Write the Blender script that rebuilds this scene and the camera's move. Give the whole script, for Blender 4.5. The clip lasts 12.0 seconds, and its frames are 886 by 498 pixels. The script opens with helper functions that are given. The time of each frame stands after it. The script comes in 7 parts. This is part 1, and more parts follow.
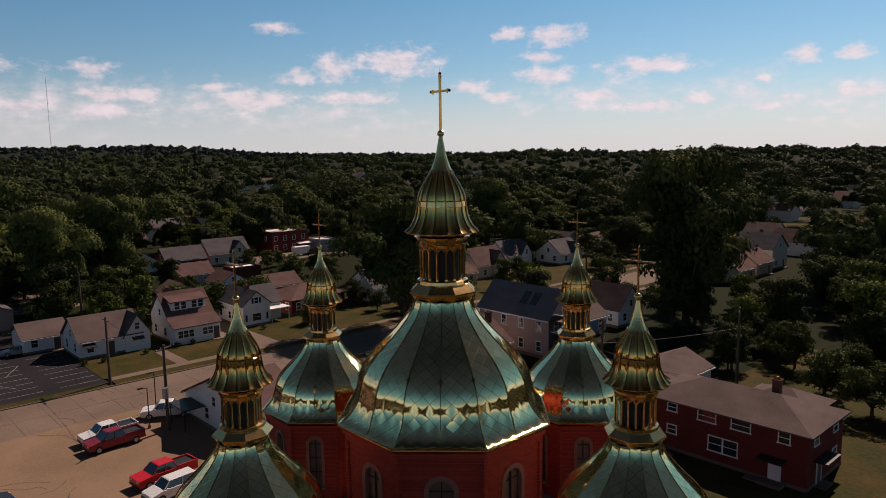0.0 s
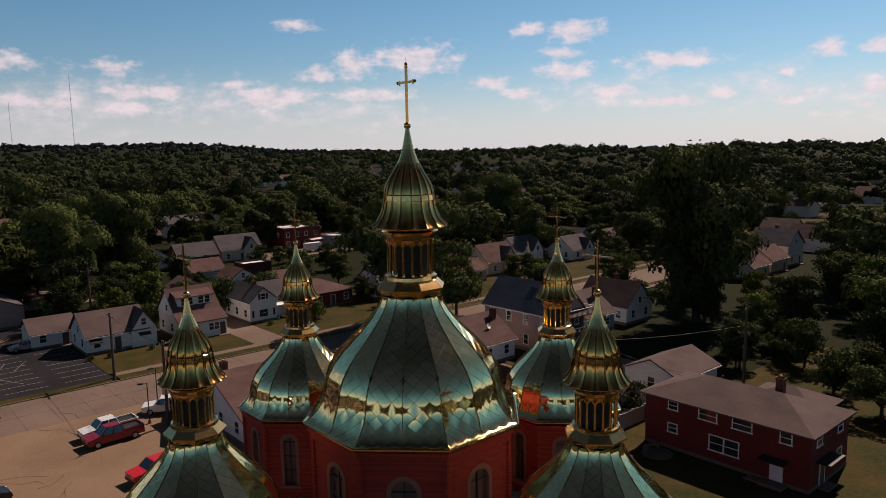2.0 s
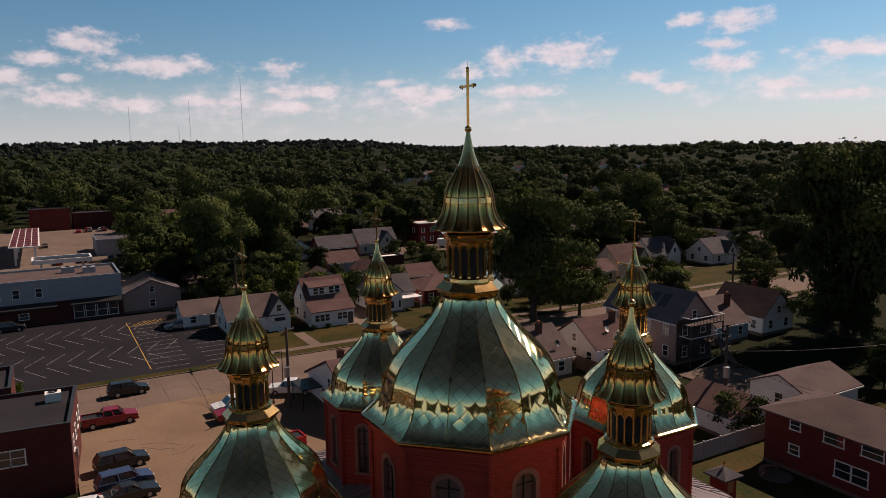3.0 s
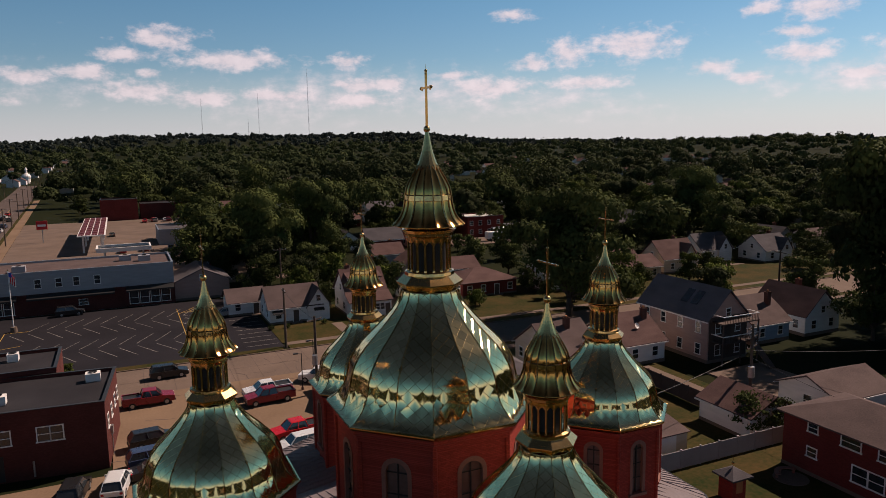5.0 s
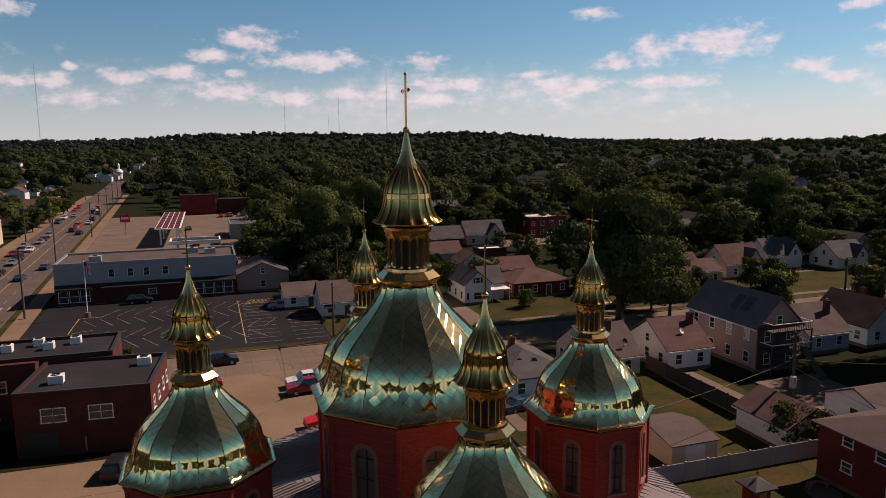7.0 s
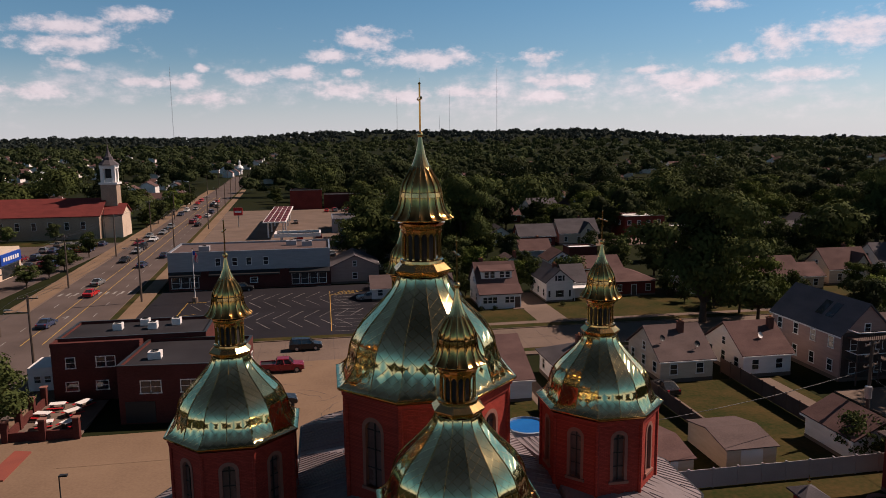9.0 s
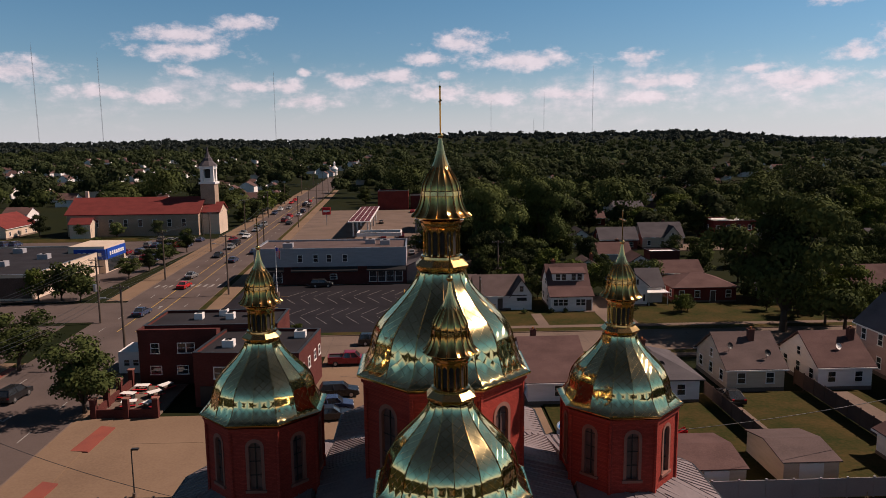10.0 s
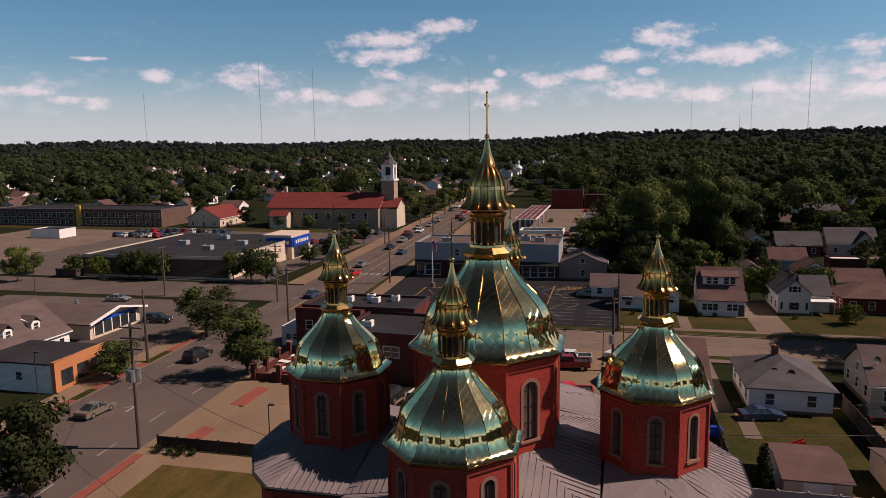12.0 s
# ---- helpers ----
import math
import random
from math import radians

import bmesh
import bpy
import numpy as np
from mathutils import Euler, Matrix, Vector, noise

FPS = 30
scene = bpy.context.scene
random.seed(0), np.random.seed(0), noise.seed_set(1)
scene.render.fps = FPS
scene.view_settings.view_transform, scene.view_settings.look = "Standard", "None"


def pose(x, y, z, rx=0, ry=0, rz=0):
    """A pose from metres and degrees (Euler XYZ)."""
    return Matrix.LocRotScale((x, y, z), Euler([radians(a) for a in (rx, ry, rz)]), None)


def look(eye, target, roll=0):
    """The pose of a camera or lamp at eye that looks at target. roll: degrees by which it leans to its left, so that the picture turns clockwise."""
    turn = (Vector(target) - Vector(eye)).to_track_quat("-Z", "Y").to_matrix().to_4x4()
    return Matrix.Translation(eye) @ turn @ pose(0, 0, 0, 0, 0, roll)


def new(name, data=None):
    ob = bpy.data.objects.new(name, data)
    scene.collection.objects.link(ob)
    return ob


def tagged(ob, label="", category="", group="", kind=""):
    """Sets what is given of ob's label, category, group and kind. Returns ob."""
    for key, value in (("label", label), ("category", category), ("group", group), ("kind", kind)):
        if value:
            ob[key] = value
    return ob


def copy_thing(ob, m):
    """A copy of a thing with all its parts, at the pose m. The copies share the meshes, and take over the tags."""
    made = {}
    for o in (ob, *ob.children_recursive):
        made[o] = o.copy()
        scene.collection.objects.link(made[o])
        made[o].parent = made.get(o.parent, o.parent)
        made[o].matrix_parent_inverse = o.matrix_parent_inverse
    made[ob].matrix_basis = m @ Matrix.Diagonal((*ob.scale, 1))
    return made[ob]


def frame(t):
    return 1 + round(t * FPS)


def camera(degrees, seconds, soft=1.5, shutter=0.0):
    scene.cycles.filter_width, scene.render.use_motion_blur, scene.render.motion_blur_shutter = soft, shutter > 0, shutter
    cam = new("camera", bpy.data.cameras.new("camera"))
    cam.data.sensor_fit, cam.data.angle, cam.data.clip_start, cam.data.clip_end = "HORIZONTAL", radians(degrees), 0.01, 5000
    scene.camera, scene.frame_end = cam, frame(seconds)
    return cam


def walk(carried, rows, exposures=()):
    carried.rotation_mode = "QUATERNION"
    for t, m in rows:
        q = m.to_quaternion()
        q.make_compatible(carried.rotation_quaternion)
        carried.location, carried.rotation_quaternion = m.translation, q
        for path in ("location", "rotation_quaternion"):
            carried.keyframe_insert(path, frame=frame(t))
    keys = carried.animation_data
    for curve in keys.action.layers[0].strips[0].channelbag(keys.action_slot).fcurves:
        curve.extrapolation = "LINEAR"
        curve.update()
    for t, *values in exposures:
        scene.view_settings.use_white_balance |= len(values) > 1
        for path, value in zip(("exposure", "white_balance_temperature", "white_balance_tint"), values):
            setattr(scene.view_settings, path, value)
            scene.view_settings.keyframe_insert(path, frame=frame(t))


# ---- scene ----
cam = camera(64.0, 12.0, 0.6)
PATH = [
    (0, (-20.727, -22.501, 29.599), (-19.382, -21.044, 29.336), -0.8),
    (0.5, (-20.658, -22.42, 29.583), (-19.323, -20.954, 29.319), -0.8),
    (1, (-20.645, -22.381, 29.549), (-19.322, -20.905, 29.28), -0.9),
    (1.5, (-20.246, -22.424, 29.442), (-18.932, -20.942, 29.169), -1.0),
    (2, (-18.636, -23.429, 29.408), (-17.332, -21.938, 29.136), -1.0),
    (2.5, (-16.934, -24.78, 29.435), (-15.716, -23.218, 29.162), -1.0),
    (3, (-15.903, -25.808, 29.62), (-14.928, -24.084, 29.345), -0.9),
    (3.2, (-15.59, -26.028, 29.651), (-14.626, -24.298, 29.374), -0.7),
    (4.8, (-12.665, -28.563, 29.846), (-11.787, -26.789, 29.554), -0.7),
    (5, (-12.437, -28.952, 29.847), (-11.62, -27.15, 29.554), -0.9),
    (5.5, (-11.963, -29.753, 29.78), (-11.267, -27.9, 29.491), -1.0),
    (6, (-11.212, -30.431, 29.765), (-10.53, -28.574, 29.471), -0.8),
    (6.5, (-10.035, -30.855, 29.864), (-9.368, -28.993, 29.567), -1.0),
    (6.7, (-9.487, -31.094, 29.836), (-8.832, -29.227, 29.541), -0.8),
    (8.3, (-5.996, -34.18, 29.935), (-5.583, -32.246, 29.639), -0.6),
    (8.5, (-5.637, -34.475, 29.939), (-5.24, -32.538, 29.642), -0.6),
    (9, (-4.82, -35.527, 30.104), (-4.495, -33.576, 29.807), -0.6),
    (9.5, (-3.27, -36.304, 30.015), (-3.132, -34.331, 29.723), -0.7),
    (10, (-1.191, -37.341, 30.0), (-1.124, -35.363, 29.711), -0.6),
    (10.5, (0.757, -38.459, 29.976), (0.718, -36.481, 29.687), -0.6),
    (11, (2.571, -39.411, 29.826), (2.203, -37.465, 29.542), -0.7),
    (11.5, (4.545, -40.353, 29.884), (4.136, -38.416, 29.598), -0.6),
    (12, (7.098, -41.197, 29.929), (6.639, -39.272, 29.644), -0.8),
]
walk(cam, [(t, look(eye, target, roll)) for t, eye, target, roll in PATH], [(0, 0.16, 6800, 20), (3, 0.16, 6800, 20), (6, 0.2, 6800, 20), (9, 0.24, 6700, 20), (12, 0.22, 6600, 20)])

# ---- world and light ----
SUN_AZ, SUN_EL = 11.0, 45.0          # towards the sun: degrees from +x, and above the horizon
# clouds: bearing (degrees, left of +y), height above the horizon, half width, half height
CLOUDS_EAST = [(-72.6, 3.9, 2.4, 0.74), (-72.3, 6.6, 1.4, 0.53), (-71.8, 2.7, 1.0, 0.3), (-69.7, 2.2, 1.7, 0.26), (-69.3, 6.7, 1.2, 0.9), (-68.2, 3.8, 0.6, 0.31), (-66.9, 3.2, 1.2, 0.42),
               (-66.7, 5.2, 0.7, 0.36), (-62.4, 3.9, 1.6, 0.53), (-58.9, 3.5, 3.0, 0.55), (-58.8, 6.5, 3.5, 0.86), (-54.8, 4.4, 2.5, 0.61), (-51.6, 8.9, 2.5, 0.91), (-50.9, 5.9, 2.4, 0.83),
               (-50.5, 7.4, 2.0, 0.49), (-48.1, 9.1, 1.6, 0.6), (-47.4, 4.4, 1.6, 0.56), (-44.9, 5.3, 1.7, 0.62), (-39.2, 7.2, 3.7, 1.38)]
CLOUDS_NORTH = [(-35.8, 4.5, 3.2, 0.68), (-34.3, 6.8, 1.7, 1.21), (-31.5, 6.1, 1.7, 0.77), (-29.9, 9.7, 1.7, 0.53), (-28.2, 4.3, 4.3, 1.09), (-25.2, 5.3, 1.9, 0.48), (-20.2, 4.8, 2.0, 0.73),
                (-18.0, 4.6, 3.5, 0.79), (-17.9, 3.5, 3.2, 0.68), (-17.2, 6.5, 1.7, 0.6), (-17.1, 6.4, 1.2, 0.78), (-16.9, 4.7, 1.8, 0.51), (-12.6, 3.8, 2.5, 0.69), (-10.9, 3.9, 2.6, 0.56),
                (-8.4, 6.4, 4.4, 0.92), (-6.2, 3.7, 3.0, 0.77), (-3.5, 7.9, 2.6, 1.04), (-2.6, 5.4, 1.0, 0.38), (-1.7, 4.2, 3.6, 0.86)]
CLOUDS_WEST = [(-0.9, 6.7, 2.2, 0.57), (1.5, 5.4, 2.5, 0.73), (5.3, 5.1, 1.9, 0.61), (8.7, 3.5, 2.9, 0.69), (8.7, 5.7, 0.5, 0.34), (10.0, 4.6, 1.6, 0.68), (13.0, 4.6, 3.2, 0.56),
               (13.3, 9.1, 2.4, 0.7), (17.4, 7.1, 4.2, 0.72), (17.8, 5.6, 1.6, 0.51), (17.8, 8.2, 4.1, 0.75), (19.7, 3.8, 2.9, 0.68), (23.2, 4.0, 3.1, 0.56), (28.2, 5.4, 3.2, 0.87),
               (34.6, 5.4, 1.3, 0.62), (38.7, 3.4, 1.1, 0.52), (39.0, 6.5, 1.2, 0.16), (40.9, 3.6, 1.1, 0.45), (43.7, 4.2, 3.7, 0.44)]


def sky_world():
    w = bpy.data.worlds.new("sky")
    scene.world = w
    w.use_nodes = True
    nt = w.node_tree
    nt.nodes.clear()
    N = nt.nodes.new
    L = nt.links.new
    out, bg, sky = N("ShaderNodeOutputWorld"), N("ShaderNodeBackground"), N("ShaderNodeTexSky")
    sky.sky_type, sky.sun_disc = "NISHITA", False
    sky.sun_elevation, sky.sun_rotation = radians(SUN_EL), radians(90 - SUN_AZ)
    sky.air_density, sky.dust_density, sky.ozone_density = 1.0, 0.4, 2.5
    tc, sep = N("ShaderNodeTexCoord"), N("ShaderNodeSeparateXYZ")
    L(tc.outputs["Generated"], sep.inputs[0])

    def m(op, a, b=None, c=None):
        n = N("ShaderNodeMath")
        n.operation = op
        for k, q in enumerate((a, b, c)):
            if q is None:
                continue
            if isinstance(q, (int, float)):
                n.inputs[k].default_value = q
            else:
                L(q, n.inputs[k])
        return n.outputs[0]

    az = m("MULTIPLY", m("ARCTAN2", sep.outputs[0], sep.outputs[1]), -180 / math.pi)
    el = m("MULTIPLY", m("ARCSINE", sep.outputs[2]), 180 / math.pi)
    comb = N("ShaderNodeCombineXYZ")
    L(az, comb.inputs[0])
    L(el, comb.inputs[1])

    def noise_of(scale, detail, stretch):
        mp = N("ShaderNodeMapping")
        mp.inputs["Scale"].default_value = (stretch, 1, 1)
        L(comb.outputs[0], mp.inputs[0])
        n = N("ShaderNodeTexNoise")
        n.inputs["Scale"].default_value, n.inputs["Detail"].default_value, n.inputs["Roughness"].default_value = scale, detail, 0.62
        L(mp.outputs[0], n.inputs["Vector"])
        return n.outputs[0]

    puff, wide = noise_of(1.0, 6, 0.6), noise_of(0.16, 4, 0.4)
    least = None
    for a, e, wd, ht in CLOUDS_EAST + CLOUDS_NORTH + CLOUDS_WEST:
        s1 = N("ShaderNodeVectorMath")
        s1.operation = "SUBTRACT"
        L(comb.outputs[0], s1.inputs[0])
        s1.inputs[1].default_value = (a, e, 0)
        s2 = N("ShaderNodeVectorMath")
        s2.operation = "MULTIPLY"
        L(s1.outputs[0], s2.inputs[0])
        s2.inputs[1].default_value = (1 / wd, 1 / ht, 0)
        s3 = N("ShaderNodeVectorMath")
        s3.operation = "LENGTH"
        L(s2.outputs[0], s3.inputs[0])
        least = s3.outputs["Value"] if least is None else m("MINIMUM", least, s3.outputs["Value"])
    # named clouds, broken by noise; beyond them a scattered field of the same kind
    near = m("SUBTRACT", m("ADD", 0.62, m("MULTIPLY", m("SUBTRACT", puff, 0.5), 1.7)), m("MULTIPLY", least, 0.60))
    field = m("SUBTRACT", m("ADD", m("MULTIPLY", wide, 1.6), m("MULTIPLY", puff, 0.8)), m("ADD", 1.14, m("MULTIPLY", m("ABSOLUTE", m("SUBTRACT", el, 3.8)), 0.08)))
    dens = N("ShaderNodeMapRange")
    dens.interpolation_type = "SMOOTHSTEP"
    dens.inputs["From Min"].default_value, dens.inputs["From Max"].default_value = -0.10, 0.56
    L(m("MAXIMUM", near, m("MULTIPLY", field, 1.1)), dens.inputs["Value"])
    above = N("ShaderNodeMapRange")
    above.inputs["From Min"].default_value, above.inputs["From Max"].default_value = 0.5, 3.0
    L(el, above.inputs["Value"])
    cover = m("MULTIPLY", m("MULTIPLY", dens.outputs[0], above.outputs[0]), 0.84)
    # sky cooled a little, then the clouds' own white with grey bellies
    tint = N("ShaderNodeMix")
    tint.data_type, tint.blend_type = "RGBA", "MULTIPLY"
    tint.inputs["Factor"].default_value = 1.0
    L(sky.outputs[0], tint.inputs["A"])
    low = N("ShaderNodeMapRange")
    low.inputs["From Min"].default_value, low.inputs["From Max"].default_value = 0.0, 80.0
    L(el, low.inputs["Value"])
    grade = N("ShaderNodeValToRGB")
    grade.color_ramp.elements[0].color = (0.98, 1.12, 1.24, 1)
    grade.color_ramp.elements[1].color = (0.10, 0.10, 0.08, 1)
    grade.color_ramp.elements.new(0.58).color = (0.46, 0.42, 0.38, 1)
    grade.color_ramp.elements.new(0.36).color = (0.50, 0.66, 0.64, 1)
    grade.color_ramp.elements.new(0.2).color = (0.58, 1.12, 1.20, 1)
    L(low.outputs[0], grade.inputs[0])
    L(grade.outputs["Color"], tint.inputs["B"])
    haze, veil = N("ShaderNodeMapRange"), N("ShaderNodeMix")
    haze.interpolation_type = "SMOOTHSTEP"
    haze.inputs["From Min"].default_value, haze.inputs["From Max"].default_value = 7.0, -0.5
    haze.inputs["To Max"].default_value = 0.75
    L(el, haze.inputs["Value"])
    veil.data_type = "RGBA"
    L(haze.outputs[0], veil.inputs["Factor"])
    L(tint.outputs["Result"], veil.inputs["A"])
    veil.inputs["B"].default_value = (9.6, 10.1, 10.8, 1)
    ramp = N("ShaderNodeMix")
    ramp.data_type = "RGBA"
    L(puff, ramp.inputs["Factor"])
    ramp.inputs["A"].default_value = (8.6, 8.0, 8.6, 1)
    ramp.inputs["B"].default_value = (15.2, 13.8, 14.0, 1)
    mix = N("ShaderNodeMix")
    mix.data_type = "RGBA"
    L(cover, mix.inputs["Factor"])
    L(veil.outputs["Result"], mix.inputs["A"])
    L(ramp.outputs["Result"], mix.inputs["B"])
    # the low sky is brighter on the sun's side
    side = m("MAXIMUM", m("COSINE", m("MULTIPLY", m("SUBTRACT", az, SUN_AZ - 90), math.pi / 180)), 0)
    lowness = N("ShaderNodeMapRange")
    lowness.inputs["From Min"].default_value, lowness.inputs["From Max"].default_value = 26.0, 4.0
    L(el, lowness.inputs["Value"])
    gain = m("MULTIPLY_ADD", m("MULTIPLY", side, lowness.outputs[0]), 0.12, 1.0)
    lit = N("ShaderNodeVectorMath")
    lit.operation = "SCALE"
    L(mix.outputs["Result"], lit.inputs[0])
    L(gain, lit.inputs["Scale"])
    L(lit.outputs[0], bg.inputs["Color"])
    bg.inputs["Strength"].default_value = 0.0535
    L(bg.outputs[0], out.inputs[0])


sky_world()
sun = new("sun", bpy.data.lights.new("sun", "SUN"))
sun.data.energy, sun.data.angle, sun.data.color = 5.0, radians(0.6), (1.0, 0.83, 0.68)
sun.matrix_world = look((600 * math.cos(radians(SUN_AZ)), 600 * math.sin(radians(SUN_AZ)), 600 * math.tan(radians(SUN_EL))), (0, 0, 0))

# ---- materials ----
MATS = {}


def mat(name, c, c2=None, rough=0.7, metal=0.0, big=0.35, fine=9.0, amount=0.5, bump=0.15, rnd=0.0, rvar=0.12, spec=0.22, stretch=(1, 1, 1)):
    """A surface of two colours broken at two scales, with grain, uneven gloss and, for loose pieces, a shade of their own."""
    if name in MATS:
        return MATS[name]
    c2 = c2 or tuple(q * 0.72 for q in c)
    k = bpy.data.materials.new(name)
    k.use_nodes = True
    nt = k.node_tree
    N, L = nt.nodes.new, nt.links.new
    b = nt.nodes["Principled BSDF"]
    geo, mp = N("ShaderNodeNewGeometry"), N("ShaderNodeMapping")
    mp.inputs["Scale"].default_value = stretch
    L(geo.outputs["Position"], mp.inputs[0])
    n1, n2 = N("ShaderNodeTexNoise"), N("ShaderNodeTexNoise")
    n1.inputs["Scale"].default_value, n1.inputs["Detail"].default_value = big, 5
    n2.inputs["Scale"].default_value, n2.inputs["Detail"].default_value = fine, 3
    L(mp.outputs[0], n1.inputs["Vector"])
    L(mp.outputs[0], n2.inputs["Vector"])
    add = N("ShaderNodeMath")
    add.operation = "MULTIPLY_ADD"
    L(n2.outputs[0], add.inputs[0])
    add.inputs[1].default_value = 0.6
    L(n1.outputs[0], add.inputs[2])
    mr = N("ShaderNodeMapRange")
    mr.inputs["From Min"].default_value, mr.inputs["From Max"].default_value = 0.55, 1.05
    mr.inputs["To Max"].default_value = min(1.0, amount * 2)
    L(add.outputs[0], mr.inputs["Value"])
    mix = N("ShaderNodeMix")
    mix.data_type = "RGBA"
    mix.inputs["A"].default_value, mix.inputs["B"].default_value = (*c, 1), (*c2, 1)
    L(mr.outputs[0], mix.inputs["Factor"])
    col = mix.outputs["Result"]
    if rnd:
        oi, hs, mr2 = N("ShaderNodeObjectInfo"), N("ShaderNodeHueSaturation"), N("ShaderNodeMapRange")
        L(oi.outputs["Random"], mr2.inputs["Value"])
        mr2.inputs["To Min"].default_value, mr2.inputs["To Max"].default_value = 1 - rnd, 1 + rnd
        L(mr2.outputs[0], hs.inputs["Value"])
        L(col, hs.inputs["Color"])
        col = hs.outputs[0]
    L(col, b.inputs["Base Color"])
    mr3 = N("ShaderNodeMapRange")
    mr3.inputs["To Min"].default_value, mr3.inputs["To Max"].default_value = max(0.02, rough - rvar), min(1, rough + rvar)
    L(n1.outputs[0], mr3.inputs["Value"])
    L(mr3.outputs[0], b.inputs["Roughness"])
    b.inputs["Metallic"].default_value = metal
    b.inputs["Specular IOR Level"].default_value = spec
    if bump:
        bp = N("ShaderNodeBump")
        bp.inputs["Strength"].default_value, bp.inputs["Distance"].default_value = bump, 0.05
        L(n2.outputs[0], bp.inputs["Height"])
        L(bp.outputs[0], b.inputs["Normal"])
    MATS[name] = k
    return k


def brick_mat(name, c, c2, mortar, size=0.22):
    k = mat(name, c, c2, 0.85, bump=0)
    nt = k.node_tree
    N, L = nt.nodes.new, nt.links.new
    b = nt.nodes["Principled BSDF"]
    src = b.inputs["Base Color"].links[0].from_socket
    geo, sep, comb, br = N("ShaderNodeNewGeometry"), N("ShaderNodeSeparateXYZ"), N("ShaderNodeCombineXYZ"), N("ShaderNodeTexBrick")
    L(geo.outputs["Position"], sep.inputs[0])
    add = N("ShaderNodeMath")
    L(sep.outputs[0], add.inputs[0])
    L(sep.outputs[1], add.inputs[1])
    L(add.outputs[0], comb.inputs[0])
    L(sep.outputs[2], comb.inputs[1])
    L(comb.outputs[0], br.inputs["Vector"])
    br.inputs["Scale"].default_value = 1.0
    br.inputs["Brick Width"].default_value, br.inputs["Row Height"].default_value, br.inputs["Mortar Size"].default_value = size, size / 3, 0.008
    br.inputs["Color1"].default_value, br.inputs["Color2"].default_value, br.inputs["Mortar"].default_value = (1, 1, 1, 1), (0.72, 0.7, 0.7, 1), (*mortar, 1)
    mul = N("ShaderNodeMix")
    mul.data_type, mul.blend_type = "RGBA", "MULTIPLY"
    mul.inputs["Factor"].default_value = 1
    L(src, mul.inputs["A"])
    L(br.outputs["Color"], mul.inputs["B"])
    L(mul.outputs["Result"], b.inputs["Base Color"])
    bp = N("ShaderNodeBump")
    bp.inputs["Strength"].default_value, bp.inputs["Distance"].default_value = 0.4, 0.01
    L(br.outputs["Fac"], bp.inputs["Height"])
    bp.invert = True
    b.inputs["Specular IOR Level"].default_value = 0.2
    L(bp.outputs[0], b.inputs["Normal"])
    return k


def leaf_mat(name, c, c2):
    """Leaves: two greens spread over clumps and single leaves, letting some light through."""
    if name in MATS:
        return MATS[name]
    k = bpy.data.materials.new(name)
    k.use_nodes = True
    nt = k.node_tree
    N, L = nt.nodes.new, nt.links.new
    b, out = nt.nodes["Principled BSDF"], nt.nodes["Material Output"]
    geo, oi, n1 = N("ShaderNodeNewGeometry"), N("ShaderNodeObjectInfo"), N("ShaderNodeTexNoise")
    n1.inputs["Scale"].default_value, n1.inputs["Detail"].default_value = 0.07, 3
    L(geo.outputs["Position"], n1.inputs["Vector"])
    a = N("ShaderNodeMath")
    a.operation = "MULTIPLY_ADD"
    L(geo.outputs["Random Per Island"], a.inputs[0])
    a.inputs[1].default_value = 0.22
    L(n1.outputs[0], a.inputs[2])
    mr = N("ShaderNodeMapRange")
    mr.inputs["From Min"].default_value, mr.inputs["From Max"].default_value = 0.42, 0.88
    L(a.outputs[0], mr.inputs["Value"])
    mix = N("ShaderNodeMix")
    mix.data_type = "RGBA"
    mix.inputs["A"].default_value, mix.inputs["B"].default_value = (*c, 1), (*c2, 1)
    L(mr.outputs[0], mix.inputs["Factor"])
    hs, mr2 = N("ShaderNodeHueSaturation"), N("ShaderNodeMapRange")
    L(oi.outputs["Random"], mr2.inputs["Value"])
    mr2.inputs["To Min"].default_value, mr2.inputs["To Max"].default_value = 0.7, 1.25
    L(mr2.outputs[0], hs.inputs["Value"])
    L(mix.outputs["Result"], hs.inputs["Color"])
    L(hs.outputs[0], b.inputs["Base Color"])
    b.inputs["Roughness"].default_value = 0.8
    b.inputs["Specular IOR Level"].default_value = 0.03
    tr, ms = N("ShaderNodeBsdfTranslucent"), N("ShaderNodeMixShader")
    L(hs.outputs[0], tr.inputs["Color"])
    ms.inputs[0].default_value = 0.16
    L(b.outputs[0], ms.inputs[1])
    L(tr.outputs[0], ms.inputs[2])
    L(ms.outputs[0], out.inputs[0])
    MATS[name] = k
    return k


def glass_mat():
    k = mat("window_glass", (0.015, 0.018, 0.022), (0.03, 0.035, 0.04), 0.06, 0, 0.8, 3, 0.5, 0, rvar=0.03, spec=0.8)
    return k


